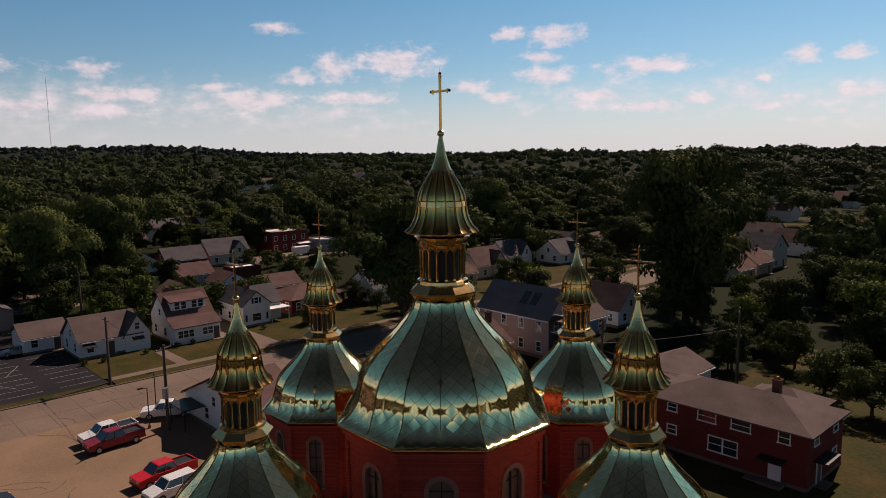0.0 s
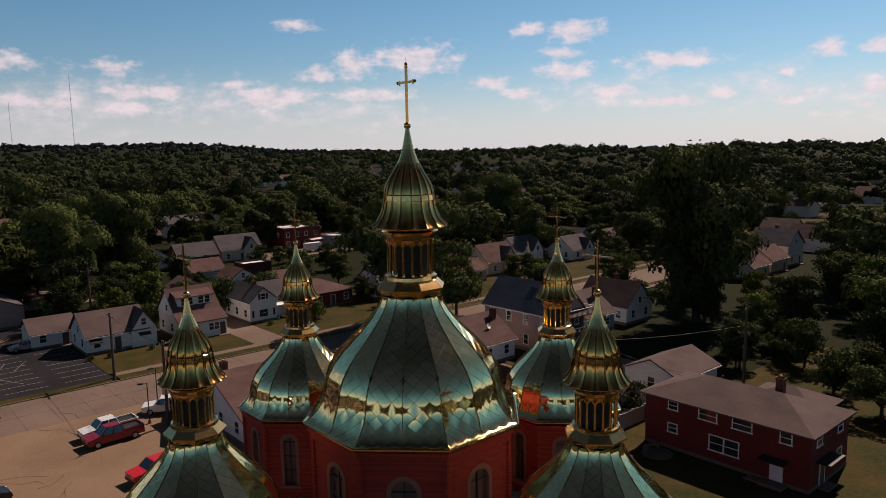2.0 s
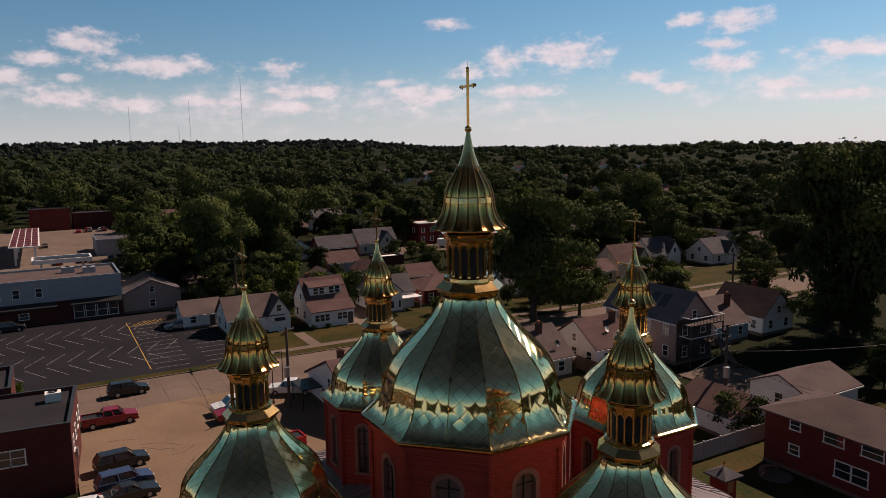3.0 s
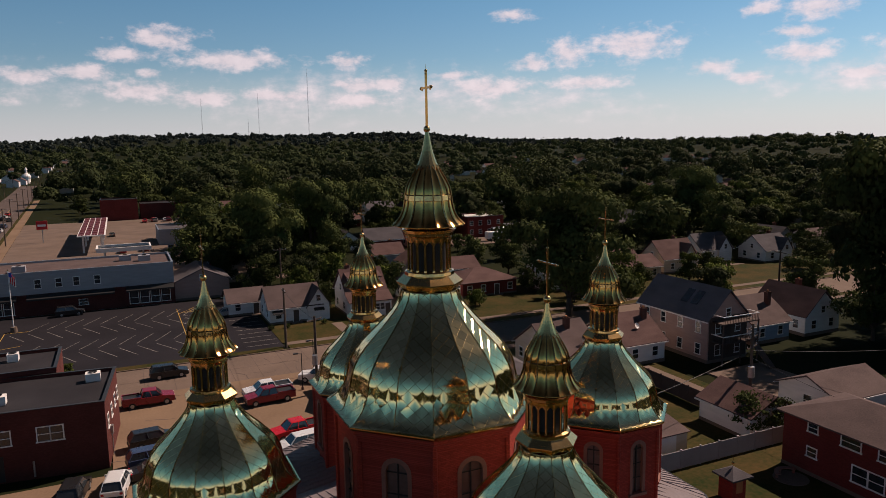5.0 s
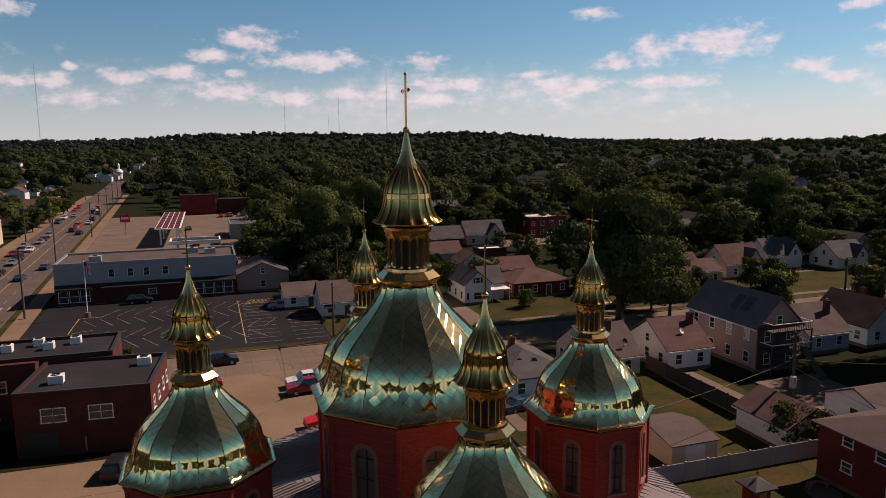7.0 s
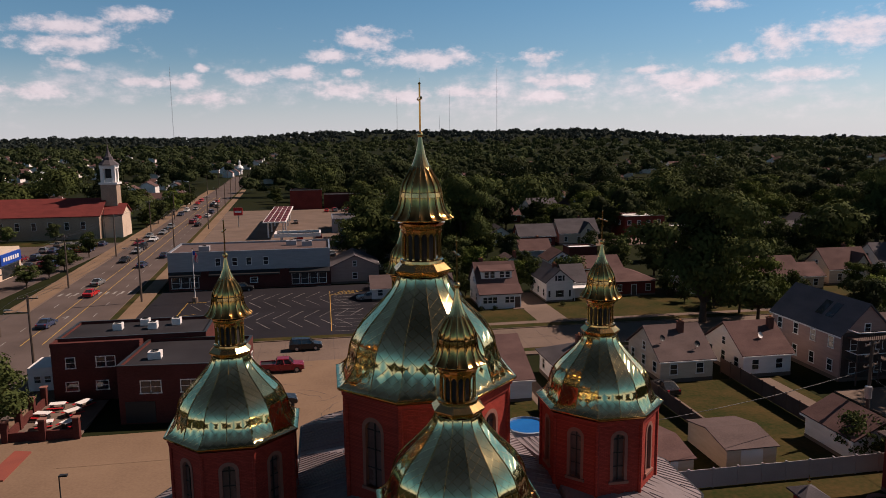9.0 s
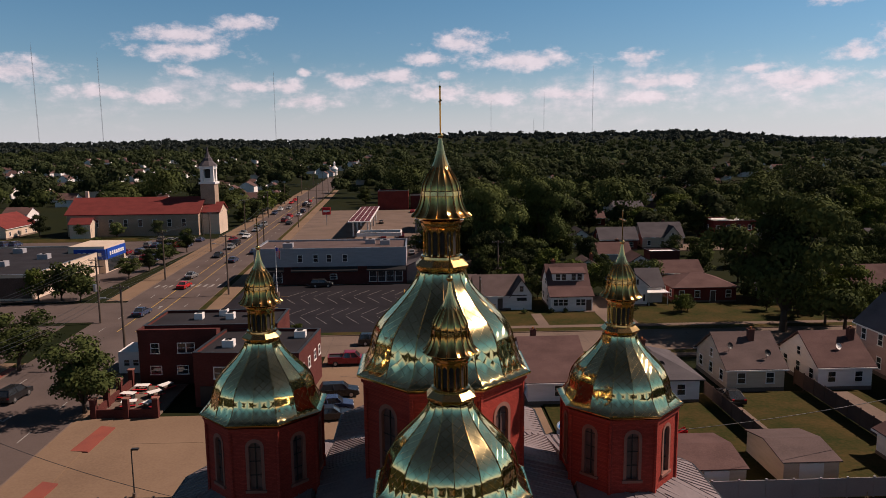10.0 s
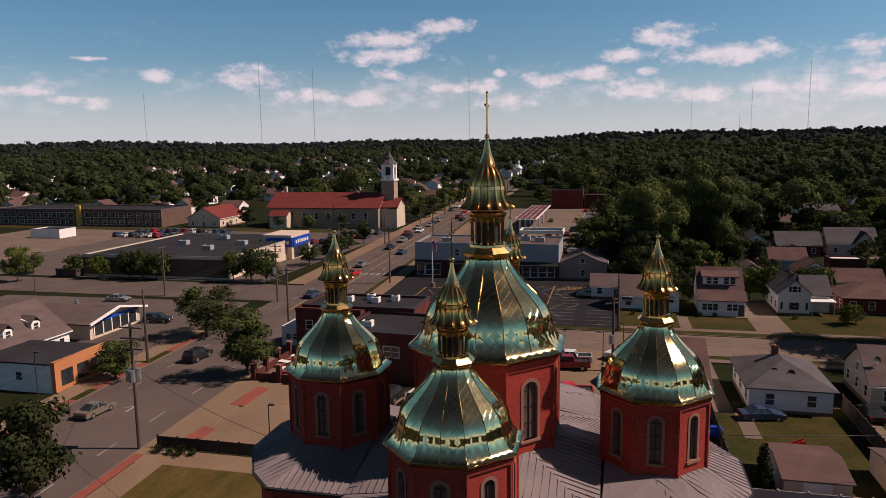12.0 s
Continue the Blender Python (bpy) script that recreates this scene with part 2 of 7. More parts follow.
GOLD_SHINGLE = mat("gilded_shingle", (0.90, 0.72, 0.36), (0.76, 0.60, 0.28), 0.10, 1.0, 0.7, 4, 0.6, 0.03, rnd=0.07, rvar=0.04)
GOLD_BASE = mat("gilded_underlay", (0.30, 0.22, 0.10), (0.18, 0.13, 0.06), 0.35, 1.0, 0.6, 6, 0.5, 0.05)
GOLD = mat("gilded_sheet", (0.72, 0.37, 0.105), (0.50, 0.24, 0.065), 0.12, 1.0, 0.9, 5, 0.5, 0.05, rnd=0.06, rvar=0.05)
GOLD_DARK = mat("gilded_column", (0.80, 0.50, 0.20), (0.55, 0.30, 0.12), 0.14, 1.0, 1.5, 6, 0.5, 0.06, rvar=0.06)
GOLD_PALE = mat("pale_gilded_sheet", (0.82, 0.52, 0.21), (0.64, 0.39, 0.15), 0.2, 1.0, 0.9, 5, 0.5, 0.04)
RIB = mat("dark_gilded_rib", (0.34, 0.20, 0.075), (0.20, 0.12, 0.045), 0.22, 1.0, 1.5, 6, 0.5, 0.05)
BRICK = brick_mat("church_brick", (0.36, 0.048, 0.032), (0.27, 0.037, 0.026), (0.62, 0.56, 0.55))
BRICK_DARK = brick_mat("dark_red_brick", (0.115, 0.032, 0.027), (0.08, 0.023, 0.02), (0.8, 0.75, 0.7))
BRICK_HOUSE = brick_mat("house_red_brick", (0.20, 0.036, 0.028), (0.14, 0.027, 0.022), (0.8, 0.7, 0.7))
BRICK_TAN = brick_mat("tan_brick", (0.38, 0.28, 0.21), (0.31, 0.23, 0.17), (0.9, 0.88, 0.85))
SEAM_ROOF = mat("seamed_metal_roof", (0.215, 0.178, 0.182), (0.16, 0.135, 0.138), 0.5, 0.0, 0.3, 6, 0.5, 0.02, spec=0.05)
GLASS = glass_mat()
CHURCH_GLASS = mat("dim_church_glass", (0.12, 0.072, 0.066), (0.075, 0.045, 0.042), 0.3, 0, 0.8, 4, 0.5, 0.05, rvar=0.1, spec=0.4)
WHITE = mat("white_siding", (0.72, 0.68, 0.66), (0.60, 0.57, 0.55), 0.6, big=0.5, stretch=(1, 1, 5))
CREAM = mat("cream_siding", (0.58, 0.46, 0.36), (0.48, 0.38, 0.29), 0.6, big=0.5, stretch=(1, 1, 5))
GREY = mat("grey_siding", (0.30, 0.30, 0.32), (0.24, 0.24, 0.26), 0.6, big=0.5, stretch=(1, 1, 5))
MAUVE = mat("mauve_siding", (0.36, 0.235, 0.205), (0.29, 0.19, 0.165), 0.6, big=0.5, stretch=(1, 1, 5))
BLUE = mat("blue_grey_siding", (0.26, 0.31, 0.38), (0.2, 0.25, 0.31), 0.6, big=0.5, stretch=(1, 1, 5))
TRIM = mat("white_trim", (0.74, 0.71, 0.69), (0.62, 0.60, 0.58), 0.5)
STONE = mat("limestone_trim", (0.25, 0.115, 0.088), (0.18, 0.085, 0.066), 0.75)
ROOF_GREY = mat("grey_shingle_roof", (0.10, 0.091, 0.098), (0.065, 0.059, 0.064), 0.9, fine=6, bump=0.4, stretch=(1, 1, 3), spec=0.05)
ROOF_BROWN = mat("brown_shingle_roof", (0.12, 0.073, 0.068), (0.078, 0.048, 0.045), 0.9, fine=6, bump=0.4, stretch=(1, 1, 3), spec=0.05)
ROOF_TAN = mat("taupe_shingle_roof", (0.118, 0.086, 0.082), (0.078, 0.058, 0.056), 0.9, fine=6, bump=0.4, stretch=(1, 1, 3), spec=0.05)
ROOF_RED = mat("red_shingle_roof", (0.17, 0.04, 0.036), (0.12, 0.03, 0.028), 0.9, fine=6, bump=0.3, stretch=(1, 1, 3), spec=0.05)
CANOPY_RED = mat("dark_red_roof_panel", (0.11, 0.022, 0.024), (0.08, 0.018, 0.02), 0.6)
ROOF_SLATE = mat("blue_grey_shingle_roof", (0.115, 0.110, 0.126), (0.08, 0.078, 0.09), 0.9, fine=6, bump=0.3, stretch=(1, 1, 3), spec=0.05)
ROOF_FLAT = mat("dark_membrane_roof", (0.034, 0.032, 0.036), (0.022, 0.021, 0.024), 0.8, big=0.2, spec=0.05)
CHIMNEY = mat("chimney_brick", (0.16, 0.06, 0.045), (0.09, 0.04, 0.03), 0.9)
DOOR = mat("painted_door", (0.10, 0.07, 0.06), (0.07, 0.05, 0.04), 0.5)
ASPHALT = mat("worn_asphalt", (0.112, 0.087, 0.079), (0.078, 0.061, 0.056), 0.85, big=0.12, fine=7, amount=0.6, bump=0.2, spec=0.05)
ASPHALT_NEW = mat("sealed_asphalt", (0.024, 0.022, 0.026), (0.016, 0.015, 0.018), 0.75, big=0.1, fine=7, bump=0.2, spec=0.05)
CONCRETE = mat("sunlit_concrete", (0.205, 0.140, 0.095), (0.150, 0.101, 0.069), 0.85, big=0.13, fine=4, amount=0.6, bump=0.15, spec=0.05)
CONCRETE2 = mat("grey_concrete", (0.165, 0.121, 0.098), (0.116, 0.087, 0.071), 0.85, big=0.13, fine=4, bump=0.15, spec=0.05)
BROWN_BRICK = brick_mat("brown_brick", (0.15, 0.092, 0.072), (0.11, 0.07, 0.056), (0.8, 0.75, 0.7))
DRY_GRASS = mat("dry_grass", (0.098, 0.064, 0.022), (0.050, 0.041, 0.012), 0.9, big=0.5, fine=3.0, amount=0.6, bump=0.6, spec=0.04, stretch=(1, 0.35, 1))
GREEN = mat("green_sheet_metal", (0.02, 0.16, 0.08), (0.015, 0.11, 0.06), 0.5)
PAVER = mat("red_paving_brick", (0.24, 0.07, 0.05), (0.17, 0.055, 0.045), 0.85, fine=12, bump=0.3, spec=0.05)
GRASS = mat("mown_grass", (0.016, 0.026, 0.006), (0.066, 0.044, 0.017), 0.9, big=0.22, fine=2.2, amount=0.85, bump=0.6, spec=0.04)
MEADOW = mat("rough_ground", (0.010, 0.014, 0.006), (0.018, 0.020, 0.008), 0.95, big=0.02, fine=0.8, amount=0.5, bump=0.4, spec=0.03)
PAINT = mat("road_paint", (0.30, 0.28, 0.26), (0.16, 0.15, 0.14), 0.7, fine=14, amount=0.6, bump=0)
PAINT_Y = mat("yellow_paint", (0.55, 0.34, 0.05), (0.4, 0.26, 0.06), 0.7, fine=14, amount=0.6, bump=0)
POLE = mat("weathered_pole_wood", (0.10, 0.075, 0.06), (0.065, 0.05, 0.04), 0.9, stretch=(1, 1, 0.2))
STEEL = mat("galvanised_steel", (0.42, 0.42, 0.43), (0.32, 0.32, 0.33), 0.4, 0.8)
BLACK = mat("black_metal", (0.02, 0.02, 0.022), (0.03, 0.03, 0.03), 0.45)
RUBBER = mat("tyre_rubber", (0.02, 0.02, 0.02), (0.03, 0.03, 0.03), 0.85)
FENCE_W = mat("vinyl_fence", (0.34, 0.32, 0.33), (0.28, 0.26, 0.27), 0.6)
FENCE_B = mat("brown_board_fence", (0.09, 0.06, 0.05), (0.06, 0.04, 0.035), 0.85)
BARK = mat("bark", (0.07, 0.052, 0.04), (0.045, 0.034, 0.026), 0.95, fine=5, bump=0.5, stretch=(1, 1, 0.3))
LEAF = leaf_mat("leaf_green", (0.026, 0.036, 0.013), (0.078, 0.096, 0.031))
LEAF_MID = leaf_mat("leaf_grove_green", (0.020, 0.028, 0.013), (0.054, 0.068, 0.028))
# greyed and blued: the distance haze is put into this leaf colour
LEAF_HAZE = leaf_mat("leaf_haze_green", (0.026, 0.034, 0.031), (0.043, 0.055, 0.048))
LEAF_LIGHT = leaf_mat("leaf_bright_green", (0.045, 0.060, 0.014), (0.10, 0.128, 0.030))
LEAF_DARK = leaf_mat("leaf_dark_green", (0.018, 0.024, 0.012), (0.052, 0.064, 0.025))
SIGN_BLUE = mat("blue_sign_panel", (0.012, 0.06, 0.36), (0.01, 0.05, 0.28), 0.4)
RED = mat("red_plastic", (0.5, 0.02, 0.03), (0.4, 0.02, 0.02), 0.4)
POOL = mat("pool_water", (0.010, 0.12, 0.36), (0.008, 0.09, 0.30), 0.06, bump=0.05, rvar=0.03)
ORANGE = mat("orange_brick", (0.46, 0.19, 0.08), (0.36, 0.14, 0.06), 0.8)


def paint(name, c, metal=0.2):
    return mat(name, c, tuple(q * 0.85 for q in c), 0.28, metal, 0.8, 6, 0.4, 0, rvar=0.06, spec=0.6)

# ---- mesh building ----
class B:
    """Collects corners and faces of one mesh."""

    def __init__(self):
        self.v, self.f, self.n = [], [], []

    def add(self, vs, fs):
        n = len(self.v)
        self.v += [tuple(p) for p in vs]
        self.f += [tuple(i + n for i in q) for q in fs]
        return self

    def box(self, x0, x1, y0, y1, z0, z1):
        vs = [(x, y, z) for z in (z0, z1) for x, y in ((x0, y0), (x1, y0), (x1, y1), (x0, y1))]
        return self.add(vs, [(3, 2, 1, 0), (4, 5, 6, 7), (0, 1, 5, 4), (1, 2, 6, 5), (2, 3, 7, 6), (3, 0, 4, 7)])

    def prism(self, poly, z0, z1):
        n = len(poly)
        vs = [(x, y, z0) for x, y in poly] + [(x, y, z1) for x, y in poly]
        return self.add(vs, [tuple(range(n))[::-1], tuple(range(n, 2 * n))] + [(i, (i + 1) % n, n + (i + 1) % n, n + i) for i in range(n)])

    def extrude(self, prof, axis, a0, a1):
        """A profile of (across, up) pairs drawn out along x or y."""
        n = len(prof)
        p = (lambda a, u, w: (a, u, w)) if axis == "x" else (lambda a, u, w: (u, a, w))
        vs = [p(a, u, w) for a in (a0, a1) for u, w in prof]
        return self.add(vs, [tuple(range(n)), tuple(range(n, 2 * n))[::-1]] + [(i, n + i, n + (i + 1) % n, (i + 1) % n) for i in range(n)])

    def tube(self, p0, p1, r0, r1=None, n=8):
        p0, p1 = Vector(p0), Vector(p1)
        r1 = r0 if r1 is None else r1
        d = (p1 - p0).normalized()
        a = d.orthogonal().normalized()
        b = d.cross(a)
        vs = []
        for p, r in ((p0, r0), (p1, r1)):
            vs += [p + (a * math.cos(2 * math.pi * i / n) + b * math.sin(2 * math.pi * i / n)) * r for i in range(n)]
        return self.add(vs, [(i, (i + 1) % n, n + (i + 1) % n, n + i) for i in range(n)] + [tuple(range(n))[::-1], tuple(range(n, 2 * n))])

    def lathe(self, prof, n, phase=0.0, c=(0, 0), close=True):
        """(radius, height) pairs turned round an upright axis in n sides."""
        vs = []
        for r, z in prof:
            vs += [(c[0] + r * math.cos(radians(phase) + 2 * math.pi * i / n), c[1] + r * math.sin(radians(phase) + 2 * math.pi * i / n), z) for i in range(n)]
        fs = [(k * n + i, k * n + (i + 1) % n, (k + 1) * n + (i + 1) % n, (k + 1) * n + i) for k in range(len(prof) - 1) for i in range(n)]
        if close:
            fs += [tuple(range(n))[::-1], tuple(range((len(prof) - 1) * n, len(prof) * n))]
        return self.add(vs, fs)

    def ball(self, c, r, n=10, squash=1.0):
        prof = [(max(0.001, r * math.sin(math.pi * k / 8)), c[2] - r * squash * math.cos(math.pi * k / 8)) for k in range(9)]
        return self.lathe(prof, n, 0, c[:2])

    def beam(self, p0, p1, w, h):
        """A bar of width w and height h from p0 to p1."""
        p0, p1 = Vector(p0), Vector(p1)
        d = (p1 - p0).normalized()
        up = Vector((0, 0, 1)) if abs(d.z) < 0.95 else Vector((1, 0, 0))
        s = d.cross(up).normalized()
        u = s.cross(d)
        vs = [p + s * a * w / 2 + u * b * h / 2 for p in (p0, p1) for a, b in ((-1, -1), (1, -1), (1, 1), (-1, 1))]
        return self.add(vs, [(3, 2, 1, 0), (4, 5, 6, 7), (0, 1, 5, 4), (1, 2, 6, 5), (2, 3, 7, 6), (3, 0, 4, 7)])

    def mesh(self, name, material, smooth=False):
        me = bpy.data.meshes.new(name)
        me.from_pydata(self.v, [], self.f)
        if smooth:
            me.polygons.foreach_set("use_smooth", [True] * len(me.polygons))
        me.materials.append(material)
        me.update()
        if self.n:
            me.polygons.foreach_set("use_smooth", [True] * len(me.polygons))
            me.normals_split_custom_set_from_vertices(self.n)
        return me


def part(name, shape, material, parent=None, label="", at=None, smooth=False):
    """One mesh object under a thing or a part; shape is a B or a ready mesh."""
    me = shape.mesh(name, material, smooth) if isinstance(shape, B) else shape
    ob = new(name, me)
    if parent is not None:
        ob.parent = parent
    if at is not None:
        ob.matrix_local = at if isinstance(at, Matrix) else Matrix.Translation(at)
    if label:
        tagged(ob, label)
    return ob


def thing(name, label, category, group="", m=None):
    ob = new(name)
    ob.empty_display_size = 0.3
    if m is not None:
        ob.matrix_world = m
    return tagged(ob, label, category, group)


def structure(name, shape, material, label, category):
    return tagged(part(name, shape, material), label, category, kind="structure")

# ---- ground, roads and lots ----
def hill(x, y):
    """Height of the land: level round the church, rising far off to a wooded ridge."""
    r = math.hypot(x, y)
    s = min(1.0, max(0.0, (r - 450) / 2500))
    s = s * s * (3 - 2 * s)
    a = math.degrees(math.atan2(x, y))
    ridge = 22 * math.exp(-((a - 4) / 30) ** 2) + 9 * math.sin(a * 0.11) + 5 * math.sin(a * 0.31 + 1)
    # eastwards the land rises sooner, to a nearer and lower brow
    e = min(1.0, max(0.0, (a - 18) / 26))
    e = e * e * (3 - 2 * e)
    q = min(1.0, max(0.0, (r - 380) / 1050))
    near = q * q * (3 - 2 * q) * (19.5 + 2.5 * math.sin(a * 0.4) + 1.5 * math.sin(a * 1.3))
    return (1 - e) * s * (37 + ridge) + e * near


def ground_sheet():
    b = B()
    radii = [0, 30, 60, 100, 150, 220, 320, 450, 600, 800, 1000, 1300, 1600, 2000, 2400, 2800, 3200, 3700, 4300, 4800]
    n = 96
    b.v.append((0, 0, -0.16))
    for r in radii[1:]:
        for i in range(n):
            a = 2 * math.pi * i / n
            x, y = r * math.cos(a), r * math.sin(a)
            b.v.append((x, y, hill(x, y) - 0.16))
    b.f += [(0, 1 + i, 1 + (i + 1) % n) for i in range(n)]
    for k in range(len(radii) - 2):
        o = 1 + k * n
        b.f += [(o + i, o + n + i, o + n + (i + 1) % n, o + (i + 1) % n) for i in range(n)]
    return structure("ground", b, MEADOW, "dark green rough ground running to the wooded horizon", "ground")


ground_sheet()


def slab(name, poly, top, material, label, category, depth=0.3):
    return structure(name, B().prism(poly, top - depth, top), material, label, category)


def rect(x0, x1, y0, y1):
    return [(x0, y0), (x1, y0), (x1, y1), (x0, y1)]


def road_x(y):
    """Middle of the main road at y; it leans a little."""
    return -46.6 - 0.05 * (y - 10)


def along(y0, y1, off0, off1):
    return [(road_x(y0) + off0, y0), (road_x(y0) + off1, y0), (road_x(y1) + off1, y1), (road_x(y1) + off0, y1)]


slab("road_main", along(-140, 460, -8.0, 8.0), -0.09, ASPHALT, "worn grey asphalt main road with lane markings", "road")
b = B()
for k in range(3):
    y0, y1 = 460 + k * 60, 520 + k * 60
    q = along(y0, y1, -8, 8)
    zs = [hill(0, y) + 0.05 for y in (y0, y0, y1, y1)]
    b.add([(x, y, z) for (x, y), z in zip(q, zs)], [(0, 1, 2, 3)])
structure("road_far", b, ASPHALT, "far stretch of the grey main road", "road")
for s, nm in ((-1, "pavement_west"), (1, "pavement_east")):
    for k, (y0, y1) in enumerate(((-140, 12), (12, 62), (76, 460)) if s > 0 else ((-140, 62), (103, 460))):
        a0, a1 = sorted((s * 9.4, s * 12.4))
        slab(nm, along(y0, y1, a0, a1), 0.04, CONCRETE, "tan concrete pavement beside the main road", "pavement")
        a0, a1 = sorted((s * 8.16, s * 9.4))
        slab("verge", along(y0, y1, a0, a1), 0.02, CONCRETE if k == 1 else GRASS, "narrow verge between kerb and pavement", "verge")
        a0, a1 = sorted((s * 8.0, s * 8.16))
        slab("kerb", along(y0, y1, a0, a1), 0.04, CONCRETE2, "pale concrete kerb of the main road", "kerb")
for y0, y1 in ((16, 29), (33, 44), (50, 60)):
    slab("paver_strip", along(y0, y1, -9.3, -8.2), 0.035, PAVER, "strip of red paving bricks by the kerb", "paving")
slab("paver_strip", along(-30, 17, 8.2, 9.3), 0.035, PAVER, "strip of red paving bricks by the kerb", "paving")
# side street, its far arm west of the main road, and the cross street by the pharmacy
slab("road_side", rect(-38.5, 330, 62.5, 73.6), -0.07, CONCRETE2, "pale concrete side street with patched cracks", "road")
slab("road_cross", [(-330, 86), (road_x(86) - 8, 86), (road_x(102) - 8, 102), (-330, 99)], -0.08, ASPHALT, "wide asphalt cross street", "road")
slab("pavement_side", rect(9, 330, 76.0, 77.6), 0.04, CONCRETE2, "concrete pavement beside the side street", "pavement")
slab("pavement_side", rect(20, 330, 59.2, 60.7), 0.04, CONCRETE2, "concrete pavement beside the side street", "pavement")
slab("verge", rect(9, 330, 73.8, 76.0), 0.02, GRASS, "strip of dry grass by the kerb", "verge")
slab("verge", rect(-38, 8, 73.8, 75.6), 0.03, GRASS, "strip of dry grass before the car park", "verge")
slab("verge", rect(20, 330, 60.7, 62.3), 0.02, GRASS, "strip of grass by the kerb", "verge")
slab("kerb", rect(-38.3, 330, 73.6, 73.8), 0.05, CONCRETE2, "pale concrete kerb of the side street", "kerb")
slab("kerb", rect(16, 330, 62.3, 62.5), 0.05, CONCRETE2, "pale concrete kerb of the side street", "kerb")
# church lots and lawns
slab("lot_front", rect(-38.2, -15, 19.6, 40.4), -0.05, CONCRETE, "sunlit tan concrete church forecourt", "car park")
slab("lot_rear", rect(-15, 12.6, 16, 62.5), -0.05, CONCRETE, "tan concrete church car park with tar-filled cracks", "car park")
slab("lot_link", rect(-31, -15, 33, 40.4), -0.03, CONCRETE, "concrete drive between church and brick building", "car park")
for x0, x1, y0, y1 in ((-36.5, -34.6, 31.4, 37.8), (-36.1, -34.3, 20.6, 24.8)):
    slab("paved_island", [(x0, y0), (x1, y0 - 0.3), (x1 + 0.1, y1 - 0.5), (x0 + 0.3, y1)], 0.08, PAVER, "red brick paved kerb island in the forecourt", "paving")
slab("lawn_church", rect(-38, -12, -60, 15.4), 0.02, DRY_GRASS, "mown church lawn turned brown and dry", "lawn")
slab("walk_church", rect(-38, -12, 15.4, 18.6), 0.0, CONCRETE, "tan concrete walk between lawn and fence", "pavement")
slab("lawn_yard", rect(13, 52, -40, 44), 0.0, GRASS, "back garden grass, part dry", "lawn")
slab("lawn_far_houses", rect(8.5, 330, 77.6, 100), 0.0, GRASS, "front lawns of the row of houses", "lawn")
slab("lawn_red_house", rect(52, 90, -60, 18), 0.0, GRASS, "sunlit grass behind the red brick house", "lawn")
for x0, x1, y0, y1 in ((18.6, 20.9, 40, 62.4), (20.9, 22.6, 33, 40.5), (33.6, 35.4, 29, 42), (46.1, 50.4, 30, 43.4), (55.0, 64.4, 26.6, 37.6), (30.2, 35.6, 77.6, 100),
                        (18.6, 20.4, 77.6, 86), (110, 124, 95, 97), (130, 142, 95, 97)):
    slab("driveway", rect(x0, x1, y0, y1), 0.03, CONCRETE2, "pale concrete driveway", "driveway")
# store car park with painted stalls
slab("lot_store", rect(-38.5, 8.5, 75.6, 116), -0.04, ASPHALT_NEW, "freshly sealed dark asphalt car park", "car park")
b, y_ = B(), B()
for k in range(11):
    for y0 in (81.5, 88.2, 97.5, 104.5):
        x = -28 + k * 2.7
        dx = 2.6 if y0 in (88.2, 104.5) else -2.6
        if not (y0 > 100 and k > 9):
            b.beam((x, y0, -0.035), (x + dx, y0 + 5.2, -0.035), 0.085, 0.008)
for k in range(12):
    b.beam((-3.8, 78 + k * 2.6, -0.035), (1.2, 78 + k * 2.6, -0.035), 0.085, 0.008)
    if k < 8:
        b.beam((3.2, 78 + k * 2.6, -0.035), (8.2, 78 + k * 2.6, -0.035), 0.085, 0.008)
for x0, y0, x1, y1 in ((-31.5, 93.5, -31.5, 104.5), (-31.5, 104.5, -28, 104.5), (-4.4, 78, -4.4, 110), (-31.5, 93.5, -28, 95)):
    y_.beam((x0, y0, -0.035), (x1, y1, -0.035), 0.1, 0.008)
for k in range(5):
    y_.beam((-4.4 + k * 1.0, 106 + 0.2 * k, -0.035), (-1.4 + k * 1.0, 110, -0.035), 0.1, 0.008)
tagged(part("stall_marking", b, PAINT), "white painted stall lines on the car park", "road marking", kind="structure")
tagged(part("stall_marking", y_, PAINT_Y), "yellow painted hatching on the car park", "road marking", kind="structure")
b, y_ = B(), B()
for k in range(46):
    yy = -20 + k * 9.0
    for off in (-4.6, 4.6):
        b.beam((road_x(yy) + off, yy, -0.085), (road_x(yy + 3) + off, yy + 3, -0.085), 0.13, 0.008)
    for off in (-1.55, 1.55):
        if yy > 70:
            y_.beam((road_x(yy) + off, yy, -0.085), (road_x(yy + 9) + off, yy + 9, -0.085), 0.11, 0.008)
for yy, s in ((27, 1), (40, -1), (96, 1)):
    x = road_x(yy)
    b.beam((x, yy, -0.084), (x, yy + 2.2, -0.084), 0.3, 0.008)
    b.add([(x - 0.1, yy + 2.2 * (s > 0), -0.08), (x - 1.1, yy + 1.1, -0.08), (x - 0.1, yy + 1.4 * (s > 0) + 0.3, -0.08)], [(0, 1, 2)])
for k in range(9):
    b.beam((road_x(80) + 8.6 + 0.0, 76 + k * 1.1, -0.084), (road_x(80) + 10.6, 76 + k * 1.1, -0.084), 0.5, 0.008)
for k in range(10):
    b.beam((road_x(118) - 7 + k * 1.5, 117, -0.084), (road_x(118) - 7 + k * 1.5, 119.6, -0.084), 0.5, 0.008)
